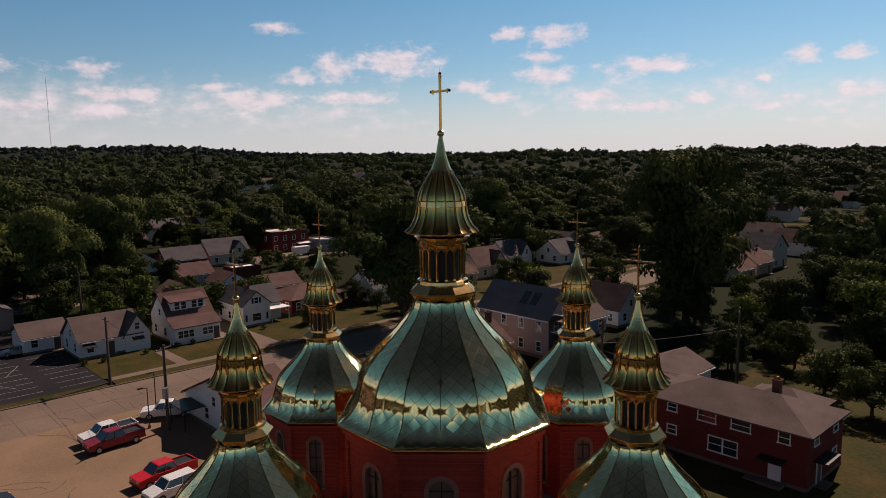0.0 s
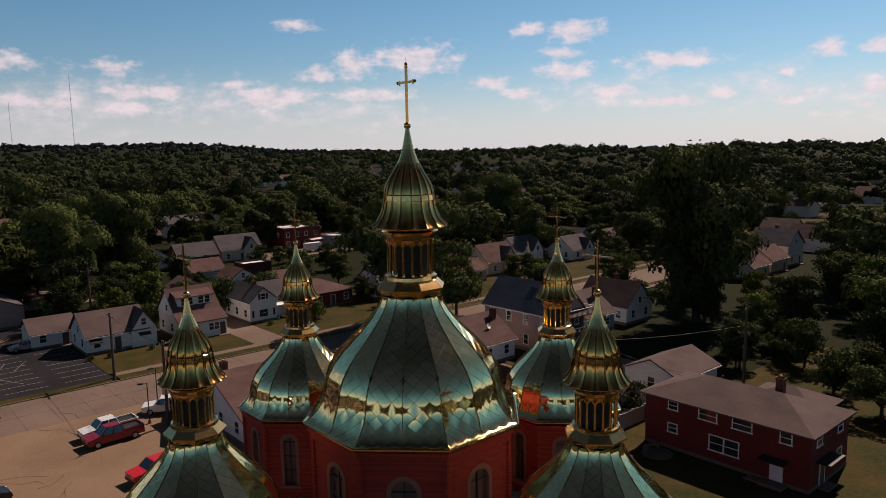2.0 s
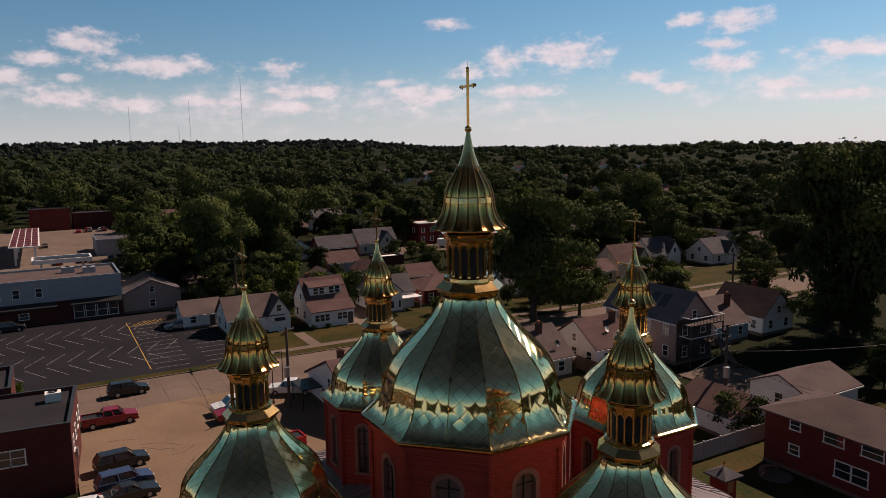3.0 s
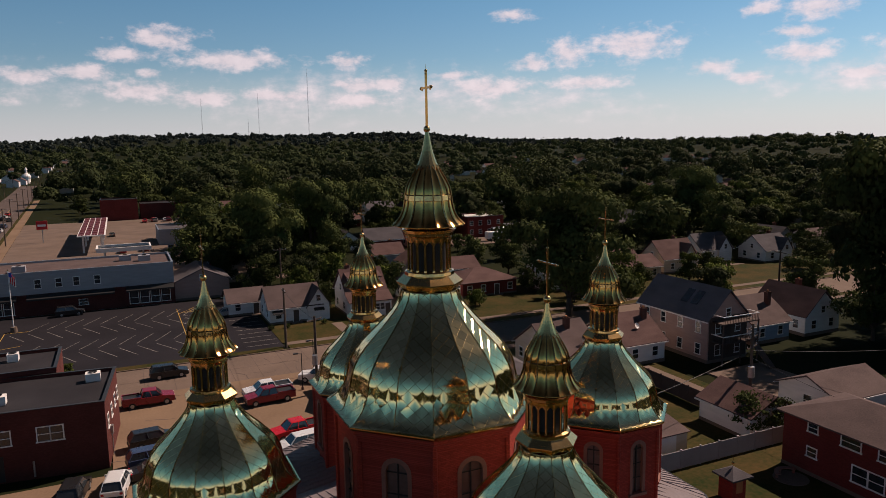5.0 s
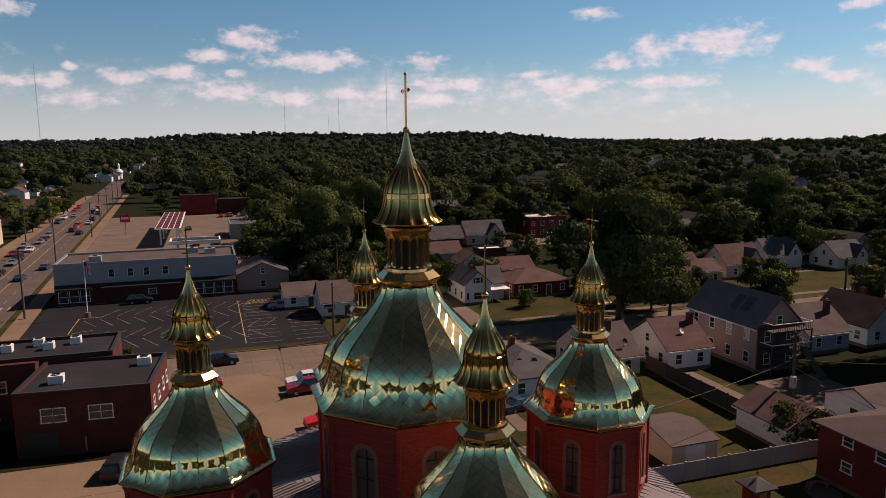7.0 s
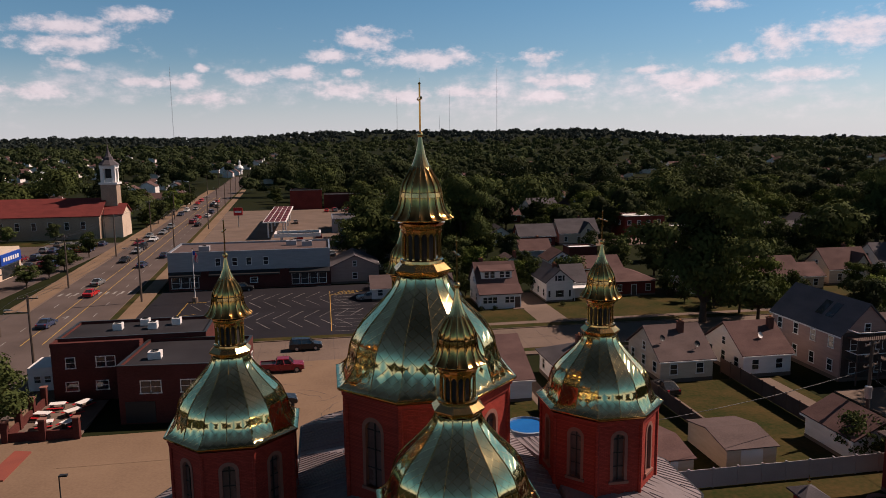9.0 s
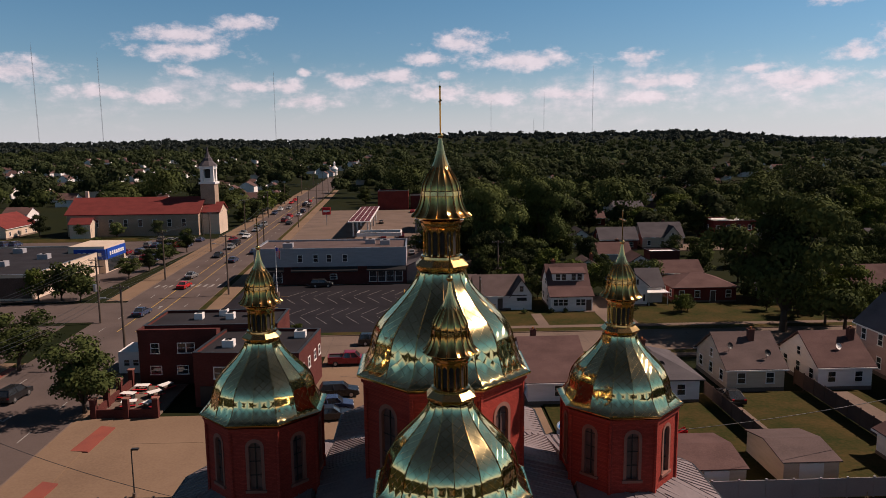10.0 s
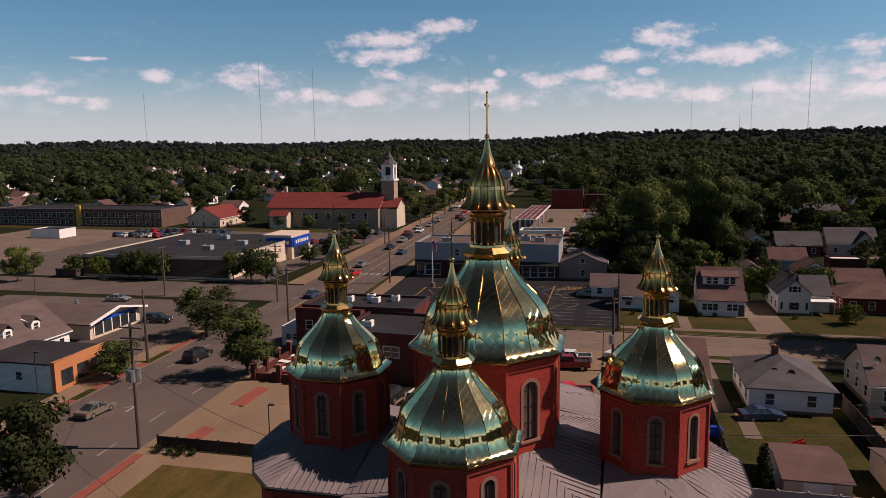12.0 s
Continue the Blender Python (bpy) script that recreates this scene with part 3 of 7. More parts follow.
tagged(part("lane_marking", b, PAINT), "white lane dashes, arrows and crossings on the main road", "road marking", kind="structure")
tagged(part("lane_marking", y_, PAINT_Y), "worn yellow centre lines on the main road", "road marking", kind="structure")
# tar-filled cracks on the concrete
b = B()
rng = random.Random(4)
for k in range(46):
    x, y = rng.uniform(-14, 11), rng.uniform(40, 73)
    if rng.random() < 0.4:
        x = rng.uniform(-38, 70)
        y = rng.uniform(63, 73)
    a = rng.choice((0, math.pi / 2)) + rng.gauss(0, 0.25)
    for j in range(rng.randint(2, 5)):
        x2, y2 = x + math.cos(a) * 1.1, y + math.sin(a) * 1.1
        b.beam((x, y, -0.045 if y < 62 else -0.065), (x2, y2, -0.045 if y2 < 62 else -0.065), rng.uniform(0.04, 0.11), 0.008)
        x, y, a = x2, y2, a + rng.gauss(0, 0.5)
tagged(part("tar_seam", b, ASPHALT), "black tar seams over cracks in the concrete", "road marking", kind="structure")
b = B()
for k in range(14):
    b.beam((-15 + k * 3.6, 62.5, -0.062), (-15 + k * 3.6, 73.6, -0.062), 0.05, 0.006)
b.beam((-38, 68, -0.062), (120, 68, -0.062), 0.05, 0.006)
tagged(part("slab_joint", b, ASPHALT), "dark joints between the street's concrete slabs", "road marking", kind="structure")

# ---- the church ----
EAVE = [(0, 4.87), (0.03, 4.72), (0.09, 4.60), (0.22, 4.44), (0.45, 4.2), (0.7, 4.03), (0.95, 3.92), (1.2, 3.855), (1.5, 3.805), (1.8, 3.72), (2.1, 3.58), (2.4, 3.39), (2.7, 3.15),
        (3.0, 2.86), (3.3, 2.55), (3.6, 2.25), (3.95, 1.93), (4.3, 1.64), (4.6, 1.44), (4.85, 1.32), (5.1, 1.26)]   # height over the eave, radius at the ribs


def smoothed(prof, n=4):
    """A profile of pairs with soft curves between its points."""
    out = []
    for i in range(len(prof) - 1):
        p0, p1, p2, p3 = (Vector(prof[min(max(j, 0), len(prof) - 1)]) for j in (i - 1, i, i + 1, i + 2))
        for k in range(n):
            t = k / n
            out.append(tuple(0.5 * (2 * p1 + (p2 - p0) * t + (2 * p0 - 5 * p1 + 4 * p2 - p3) * t * t + (3 * p1 - p0 - 3 * p2 + p3) * t ** 3)))
    return out + [tuple(prof[-1])]


DOME = smoothed(EAVE)


def dome_at(s):
    """Rib radius and height of the dome at s metres up along its slope."""
    d = 0.0
    for (z0, r0), (z1, r1) in zip(DOME, DOME[1:]):
        e = math.hypot(z1 - z0, r1 - r0)
        if d + e >= s:
            k = (s - d) / e
            return r0 + (r1 - r0) * k, z0 + (z1 - z0) * k
        d += e
    return DOME[-1][1], DOME[-1][0]


SLOPE = sum(math.hypot(z1 - z0, r1 - r0) for (z0, r0), (z1, r1) in zip(DOME, DOME[1:]))
C8, S8 = math.cos(math.pi / 8), math.sin(math.pi / 8)


def rib_point(k, r, z):
    """Where rib k stands: sixteen ribs, of which every second one starts in the middle of an eave side."""
    if k % 2 == 0:
        q = min(1.0, z / 0.7)
        r *= C8 + (1 - C8) * q * q * (3 - 2 * q)
    a = k * math.pi / 8
    return Vector((r * math.cos(a), r * math.sin(a), z))


def on_dome(k, u, s, lift=0.0):
    """A point on panel k, u metres to the side of its middle and s metres up the slope."""
    s = min(max(s, 0.0), SLOPE - 1e-4)
    r, z = dome_at(s)
    r2, z2 = dome_at(min(s + 0.04, SLOPE))
    a, b = rib_point(k, r, z), rib_point(k + 1, r, z)
    up = (rib_point(k, r2, z2) + rib_point(k + 1, r2, z2) - a - b)
    nrm = (b - a).cross(up).normalized()
    half = (b - a).length / 2
    q = min(max(u, -half), half) / half * 0.5 + 0.5
    return a.lerp(b, q) + nrm * lift


def dome_normal(k, s):
    """The outward direction of panel k at s metres up the slope."""
    p, q, r = on_dome(k, -0.2, s), on_dome(k, 0.2, s), on_dome(k, 0, min(s + 0.05, SLOPE - 1e-4))
    o = on_dome(k, 0, min(s + 0.05, SLOPE - 1e-4) - 0.05)
    return (q - p).cross(r - o).normalized()


def shingles(k, rng, wid=0.60, row=0.29, gap=0.962):
    """The lapped diamond sheets of one panel: the corners of each and the ways its corners face."""
    out = []
    side = Vector((-math.sin((k + 0.5) * math.pi / 8), math.cos((k + 0.5) * math.pi / 8), 0))
    up = Vector((0, 0, 1))
    for i in range(int(SLOPE / row) + 1):
        s = i * row
        r = dome_at(min(s, SLOPE - 1e-4))[0]
        half = r * math.sin(math.pi / 16)
        off = 0.0 if i % 2 else wid / 2
        n = int(half / wid) + 2
        for j in range(-n, n + 1):
            u = j * wid + off
            if abs(u) > half + wid * 0.42:
                continue
            w2, r2 = wid / 2 * gap, row * gap
            # sheets lie nearly true; round the belly, where the curve is tightest, they are dented
            dent = 0.06 if 1.05 < s < 1.85 and rng.random() < 0.42 else 0.011
            lean = side * rng.gauss(0, dent) + up * rng.gauss(-0.3 * dent, dent)
            crease = [side * rng.gauss(0, dent * 0.8) + up * rng.gauss(0, dent * 0.8) for q in range(4)] if dent > 0.05 else [Vector((0, 0, 0))] * 4
            quad = [on_dome(k, u, s - r2, 0.0145), on_dome(k, u + w2, s, 0.0115), on_dome(k, u, s + r2, 0.0085), on_dome(k, u - w2, s, 0.0115)]
            ways = [(dome_normal(k, min(max(q, 0), SLOPE - 0.06)) + lean + w).normalized() for q, w in zip((s - r2, s, s + r2, s), crease)]
            if (quad[1] - quad[3]).length > 0.06 and (quad[0] - quad[2]).length > 0.06:
                out.append((quad, ways))
    return out


def shingle_shape(b, quad, ways, k):
    inward = Matrix.Rotation((k + 0.5) * math.pi / 8, 3, "Z") @ Vector((-0.012, 0, -0.004))
    vs = quad + [p + inward for p in quad]
    b.add(vs, [(0, 1, 2, 3), (0, 4, 5, 1), (1, 5, 6, 2), (2, 6, 7, 3), (3, 7, 4, 0)])
    b.n += [tuple(w) for w in ways] * 2


def arch_points(w, h, n=10):
    """Outline of a round-headed opening w wide and h high, from its foot on the left, clockwise."""
    r = w / 2
    return [(-r, 0)] + [(-r * math.cos(math.pi * i / n), h - r + r * math.sin(math.pi * i / n)) for i in range(n + 1)] + [(r, 0)]


def drum_wall(R, z0, z1, w, h, sill):
    """Eight walls with a round-headed opening through each."""
    b = B()
    ap, half = R * C8, R * S8
    arch = arch_points(w, h)
    for k in range(8):
        rot = Matrix.Rotation(k * math.pi / 4, 3, "Z")
        P = lambda u, z, d=0.0: rot @ Vector((ap - d, u, z))
        top = [(max(-half, min(half, u * 1.0)), z1) for u, z in arch]
        hole = [(u, sill + z) for u, z in arch]
        fs, vs = [], []
        for (u0, a0), (u1, a1) in zip(hole[1:-1], hole[2:-1]):
            n = len(vs)
            vs += [P(u0, a0), P(u1, a1), P(u1, z1), P(u0, z1)]
            fs.append((n, n + 1, n + 2, n + 3))
        for a, c in ((-half, -w / 2), (w / 2, half)):
            n = len(vs)
            vs += [P(a, z0), P(c, z0), P(c, z1), P(a, z1)]
            fs.append((n, n + 1, n + 2, n + 3))
        n = len(vs)
        vs += [P(-w / 2, z0), P(w / 2, z0), P(w / 2, sill), P(-w / 2, sill)]
        fs.append((n, n + 1, n + 2, n + 3))
        ring = hole + [hole[0]]
        for (u0, a0), (u1, a1) in zip(ring, ring[1:]):
            n = len(vs)
            vs += [P(u0, a0), P(u1, a1), P(u1, a1, 0.35), P(u0, a0, 0.35)]
            fs.append((n, n + 1, n + 2, n + 3))
        b.add(vs, fs)
    return b


def arched_window(parent, R, k, w, h, sill):
    """Stone-lined frame and sill with a dark pane behind."""
    ap = R * C8
    m = Matrix.Rotation(k * math.pi / 4, 4, "Z") @ Matrix.Translation((ap, 0, sill))
    o, i_ = arch_points(w + 0.02, h + 0.01), arch_points(w - 0.2, h - 0.1)
    b = B()
    n = len(o)
    vs = [(-0.02, u, z) for u, z in o] + [(0.035, u * 1.12, z * 1.03) for u, z in o] + [(0.035, u, z) for u, z in i_] + [(-0.18, u, z) for u, z in i_]
    b.add(vs, [(r * n + j, r * n + j + 1, (r + 1) * n + j + 1, (r + 1) * n + j) for r in range(3) for j in range(n - 1)])
    b.box(-0.2, 0.12, -w / 2 - 0.12, w / 2 + 0.12, -0.14, 0.0)
    win = part("window", b, STONE, parent, at=m)
    b = B().add([(-0.16, u, z) for u, z in i_], [tuple(range(n))])
    part("pane", b, CHURCH_GLASS, win, "dim reddish church glass")
    b = B().box(-0.15, -0.10, -0.025, 0.025, 0, h - 0.2)
    for q in range(1, 4):
        b.box(-0.15, -0.11, -w / 2 + 0.08, w / 2 - 0.08, (h - w / 2) * q / 3 - 0.02, (h - w / 2) * q / 3 + 0.02)
    part("glazing_bar", b, BLACK, win, "dark glazing bars")


def domed_tower(name, label, s, base, foot, cross_h, cross_arm, pick, win_w, win_h, sill):
    """A brick octagon with a gilded onion dome, lantern, spire and cross; s scales the dome, base is the eave's height, foot the wall's."""
    rng = random.Random(int(s * 100))
    root = thing(name, label, "church tower", "domed towers of the church", Matrix.Translation((0, 0, foot)))
    S = lambda prof: [(r * s, z * s + base - foot) for r, z in prof]
    R = 4.42 * s
    part("drum_wall", drum_wall(R, 0, base - foot - 0.18, win_w, win_h, sill - foot), BRICK, root)
    for k in range(8):
        arched_window(root, R, k, win_w, win_h, sill - foot)
    for k in range(8):
        a = math.pi / 8 + k * math.pi / 4
        part("corner_pier", B().tube((R * math.cos(a), R * math.sin(a), 0), (R * math.cos(a), R * math.sin(a), base - foot - 0.2), 0.10 * s + 0.04, n=6), BRICK, root)
    part("cornice", B().lathe([(R - 0.05, base - foot - 0.75 * s), (R + 0.1, base - foot - 0.72 * s), (R + 0.14, base - foot - 0.45 * s), (R + 0.26 * s, base - foot - 0.38 * s),
                               (R + 0.26 * s, base - foot - 0.2)], 8, 22.5, close=False), BRICK, root, "corbelled brick cornice")
    part("gutter", B().lathe(S([(4.40, -0.36), (4.62, -0.32), (4.68, -0.22), (4.82, -0.15), (4.90, -0.05), (4.90, 0.0), (4.4, 0.01)]), 8, 22.5, close=False), GOLD, root, "gilded eave gutter")
    b = B()
    up = Vector((0, 0, base - foot))
    for z, r in DOME:
        b.v += [tuple(rib_point(k, r - 0.012, z) * s + up) for k in range(16)]
    b.f += [(i * 16 + k, i * 16 + (k + 1) % 16, (i + 1) * 16 + (k + 1) % 16, (i + 1) * 16 + k) for i in range(len(DOME) - 1) for k in range(16)]
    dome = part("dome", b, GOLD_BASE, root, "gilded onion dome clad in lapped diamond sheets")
    field = B()
    lift = Matrix.Diagonal((s, s, s)).to_4x4()
    place = Matrix.Translation((0, 0, base - foot)) @ lift
    for k in range(16):
        for quad, ways in shingles(k, rng):
            if k in pick:
                b = B()
                shingle_shape(b, [place @ p for p in quad], ways, k)
                part("shingle", b, GOLD_SHINGLE, dome)
            else:
                shingle_shape(field, [place @ p for p in quad], ways, k)
    tagged(part("shingle_field", field, GOLD_SHINGLE, dome), kind="stuff")
    for k in range(16):
        b = B()
        prev = None
        for j in range(44):
            r, z = dome_at(SLOPE * j / 43 * 0.9999)
            p = rib_point(k, r + 0.03, z) * s + up
            if prev is not None:
                b.tube(prev, p, 0.016 * s + 0.006, n=5)
            prev = p
        part("rib", b, RIB, dome)
    part("collar", B().lathe(S([(1.22, 5.02), (1.26, 5.1), (1.50, 5.40), (1.50, 5.46), (1.16, 5.78), (1.1, 5.82)]), 8, 22.5), GOLD_PALE, root, "flared gilded collar under the lantern")
    # solid black cylinder stands in for the shade inside, between the columns
    shade_core = part("lantern", B().lathe(S([(0.74, 5.75), (0.74, 7.7)]), 16, 0), BLACK, root, "lantern of polished gilded columns")
    part("base_ring", B().lathe(S([(1.08, 5.74), (1.14, 5.80), (1.12, 5.93), (0.98, 6.0), (0.8, 6.02)]), 16, 11.25), GOLD_DARK, shade_core)
    part("top_ring", B().lathe(S([(0.8, 7.32), (1.0, 7.36), (1.02, 7.5), (1.1, 7.56), (1.1, 7.68), (1.22, 7.82), (0.9, 7.84)]), 16, 11.25), GOLD_DARK, shade_core)
    for k in range(16):
        a = (k + 0.5) * math.pi / 8
        x, y = 0.94 * s * math.cos(a), 0.94 * s * math.sin(a)
        zb, zt = 5.92 * s + base - foot, 7.44 * s + base - foot
        b = B().tube((x, y, zb), (x, y, zt), 0.062 * s, 0.052 * s, 7).tube((x, y, zt - 0.16 * s), (x, y, zt), 0.06 * s, 0.11 * s, 7).tube((x, y, zb), (x, y, zb + 0.12 * s), 0.09 * s, 0.07 * s, 7)
        part("column", b, GOLD_DARK, shade_core)
    for k in range(16):
        a0, a1 = (k + 0.5) * math.pi / 8, (k + 1.5) * math.pi / 8
        b, prev = B(), None
        for j in range(7):
            q = j / 6
            a = a0 + (a1 - a0) * q
            p = Vector((0.95 * s * math.cos(a), 0.95 * s * math.sin(a), (7.16 + 0.2 * math.sin(math.pi * q)) * s + base - foot))
            if prev is not None:
                b.beam(prev, p, 0.05 * s, 0.09 * s)
            prev = p
        part("arch", b, GOLD_DARK, shade_core)
    prof = [(7.84, 0.9), (7.98, 1.56), (8.02, 1.61)] + smoothed([(8.03, 1.60), (8.18, 1.43), (8.38, 1.28), (8.68, 1.145), (9.0, 1.07), (9.3, 1.035), (9.6, 0.985), (9.85, 0.89), (10.1, 0.755), (10.3, 0.63), (10.5, 0.52), (10.66, 0.45)], 3)
    shell = B()
    for z, r in prof:
        for i in range(96):
            hollow = 1 - 0.055 * math.sin(math.pi * (i % 6) / 6) if z > 8.0 else 1.0
            q = radians(11.25) + 2 * math.pi * i / 96
            flat = math.cos(math.pi / 16) / math.cos(math.pi * (i % 6) / 48 - math.pi / 16)
            shell.v.append(tuple(Vector((r * flat * hollow * math.cos(q), r * flat * hollow * math.sin(q), z)) * s + Vector((0, 0, base - foot))))
    shell.f += [(j * 96 + i, j * 96 + (i + 1) % 96, (j + 1) * 96 + (i + 1) % 96, (j + 1) * 96 + i) for j in range(len(prof) - 1) for i in range(96)]
    onion = part("lantern_roof", shell, GOLD, root, "small gilded onion roof with standing ribs", smooth=True)
    for k in range(16):
        b, prev = B(), None
        a = radians(11.25) + k * math.pi / 8
        for z, r in prof[3:]:
            p = Vector(((r + 0.015) * math.cos(a), (r + 0.015) * math.sin(a), z)) * s + Vector((0, 0, base - foot))
            if prev is not None:
                b.tube(prev, p, 0.034 * s, n=5)
            prev = p
        part("rib", b, RIB, onion)
    part("waist_band", B().lathe(S([(1.04, 9.10), (1.075, 9.12), (1.05, 9.34), (1.0, 9.38)]), 16, 11.25, close=False), GOLD_DARK, onion, "coppery band round the waist")
    points = []
    b = B().lathe(S(smoothed([(0.50, 10.58), (0.385, 10.84), (0.25, 11.24), (0.135, 11.8), (0.07, 12.15)], 3)), 16, 11.25)
    for k in range(16):
        a = radians(11.25) + k * math.pi / 8
        a0, a1 = a - math.pi / 16, a + math.pi / 16
        q = lambda r, z, an: Vector((r * math.cos(an), r * math.sin(an), z)) * s + Vector((0, 0, base - foot))
        points.append(B().add([q(0.505, 10.6, a - 0.19), q(0.505, 10.6, a + 0.19), q(0.64, 10.36, a), q(0.47, 10.6, a)], [(0, 1, 2), (0, 2, 3), (2, 1, 3)]))
    spire = part("spire", b, GOLD_PALE, root, "plain pale gilded spire cone")
    for p in points:
        part("scallop", p, GOLD_PALE, spire)
    zb = 12.2 * s + base - foot
    rb = 0.15 if s > 0.9 else 0.135
    part("ball", B().ball((0, 0, zb), rb, 14), GOLD_PALE, root, smooth=True)
    b = B()
    z1 = zb + cross_h
    w = 0.085 if s > 0.9 else 0.05
    b.box(-w / 2, w / 2, -w / 2, w / 2, zb + rb * 0.8, z1)
    za = z1 - cross_h * 0.29
    b.box(-w * 0.45, w * 0.45, -cross_arm, cross_arm, za - w / 2, za + w / 2)
    for y, z in ((0, z1), (cross_arm, za), (-cross_arm, za)):
        b.ball((0, y, z), w * 0.8, 8)
        if y:
            b.tube((0, y - 0.12 * y / abs(y), za + w * 0.9), (0, y - 0.12 * y / abs(y), za - w * 1.3), w * 0.42, n=6)
        else:
            b.tube((0, -w * 0.9, z1 - 0.13), (0, w * 0.9, z1 - 0.13), w * 0.42, n=6)
    b.tube((0, 0, z1), (0, 0, z1 + 0.28), 0.012, 0.006, 5)
    part("cross", b, GOLD if s > 0.9 else GOLD_DARK, root, "slender gilded cross")
    return root


ARM = 9.7
CENTRE_EAVE, SIDE_EAVE = 18.3, 16.18
domed_tower("domed_tower", "tall red brick octagon tower with a large gilded onion dome", 1.0, CENTRE_EAVE, 10.6, 2.5, 0.56, range(8, 13), 1.2, 3.5, 13.45)
side = domed_tower("domed_tower", "red brick corner tower with a small gilded onion dome", 0.704, SIDE_EAVE, 9.6, 1.70, 0.58, range(8, 13), 0.82, 2.65, 12.65)
side.matrix_world = Matrix.Translation((ARM, 0, 9.6))
for x, y in ((-ARM, 0), (0, ARM), (0, -ARM)):
    copy_thing(side, Matrix.Translation((x, y, 9.6)))


def seams_on(f, tri, edge, step):
    """Standing seams over a flat triangle, square to the eave edge (two corners)."""
    e = (edge[1] - edge[0]).to_2d().normalized()
    across = Vector((-e.y, e.x))
    nrm = (tri[1] - tri[0]).cross(tri[2] - tri[0])
    if abs(nrm.z) < 1e-6:
        return
    us = [(p - edge[0]).to_2d().dot(e) for p in tri]
    k = math.ceil(min(us) / step)
    while k * step < max(us):
        u, hits = k * step, []
        for i in range(3):
            p, q = tri[i], tri[(i + 1) % 3]
            a, b = us[i], us[(i + 1) % 3]
            if (a - u) * (b - u) < 0:
                hits.append(p.lerp(q, (u - a) / (b - a)))
        if len(hits) == 2 and (hits[0] - hits[1]).length > 0.12:
            f.beam(hits[0] + Vector((0, 0, 0.025)), hits[1] + Vector((0, 0, 0.025)), 0.035, 0.05)
        k += 1


def metal_roof(root, outer, inner, step=0.42):
    """A seamed metal roof between an outer and an inner ring of equally many corners."""
    b, f = B(), B()
    n = len(outer)
    b.add(outer + inner + [p - Vector((0, 0, 0.24)) for p in outer], [(i, (i + 1) % n, n + (i + 1) % n, n + i) for i in range(n)] + [(2 * n + i, 2 * n + (i + 1) % n, (i + 1) % n, i) for i in range(n)])
    for i in range(n):
        p, q, a, c = outer[i], outer[(i + 1) % n], inner[i], inner[(i + 1) % n]
        seams_on(f, (p, q, a), (p, q), step)
        seams_on(f, (q, c, a), (p, q), step)
    roof = part("roof", b, SEAM_ROOF, root, "pale standing-seam metal roof")
    tagged(part("roof_seam", f, SEAM_ROOF, roof), kind="stuff")
    g_ = B()
    for i in range(n):
        p, q = outer[i], outer[(i + 1) % n]
        if p.z < 11.3 and q.z < 11.3:
            d = (q - p).normalized()
            o = Vector((d.y, -d.x, 0)) * 0.07
            g_.beam(p + o - Vector((0, 0, 0.1)), q + o - Vector((0, 0, 0.1)), 0.13, 0.14)
    part("roof_gutter", g_, BLACK, roof)


church = thing("church", "red brick cruciform church body under low metal roofs", "church")
ROOF_Z, FOOT_Z = 11.08, 11.98
# outline of one arm round its tower, outward along +x, then turned to the four sides
ARM_PLAN = [(5.15, -2.13), (5.15, 2.13), (3.4, 5.3), (1.8, 6.85), (-2.85, 6.85), (-2.85, -6.85), (1.8, -6.85), (3.4, -5.3)]
for k in range(4):
    rot = Matrix.Rotation(k * math.pi / 2, 3, "Z")
    at = rot @ Vector((ARM, 0, 0))
    outer = [rot @ Vector((x, y, ROOF_Z)) + at for x, y in ARM_PLAN]
    inner = [rot @ Vector((3.0 * math.cos(radians(a)), 3.0 * math.sin(radians(a)), FOOT_Z)) + at for a in (-22.5, 22.5, 60, 90, 150, 210, 270, 300)]
    metal_roof(church, outer, inner)
    inset = [rot @ Vector((x * (0.93 if x > 0 else 1), y * 0.945, 0)) + at for x, y in ARM_PLAN]
    part("wall", B().prism([(p.x, p.y) for p in inset], 0, ROOF_Z - 0.06), BRICK, church)
outer = [Vector((6.83 * x, 6.83 * y, ROOF_Z + 0.05 if x and y else 12.1)) for x, y in ((1, 0), (1, 1), (0, 1), (-1, 1), (-1, 0), (-1, -1), (0, -1), (1, -1))]
inner = [Vector((4.2 * math.cos(radians(45 * k)), 4.2 * math.sin(radians(45 * k)), 12.75)) for k in range(8)]
metal_roof(church, outer, inner)
part("wall", B().box(-6.8, 6.8, -6.8, 6.8, 0, ROOF_Z - 0.05), BRICK, church)

# ---- houses and other buildings ----
WIN = {}


def window_meshes(w, h):
    key = (round(w, 2), round(h, 2))
    if key not in WIN:
        f = B()
        for x0, x1, z0, z1 in ((-w / 2 - 0.1, -w / 2, -0.08, h + 0.1), (w / 2, w / 2 + 0.1, -0.08, h + 0.1), (-w / 2, w / 2, h, h + 0.1), (-w / 2, w / 2, h / 2 - 0.03, h / 2 + 0.03)):
            f.box(x0, x1, -0.06, 0.05, z0, z1)
        f.box(-w / 2 - 0.16, w / 2 + 0.16, -0.11, 0.05, -0.12, -0.02)
        p = B().box(-w / 2, w / 2, -0.02, 0.03, 0, h)
        WIN[key] = f.mesh("window", TRIM), p.mesh("pane", GLASS)
    return WIN[key]


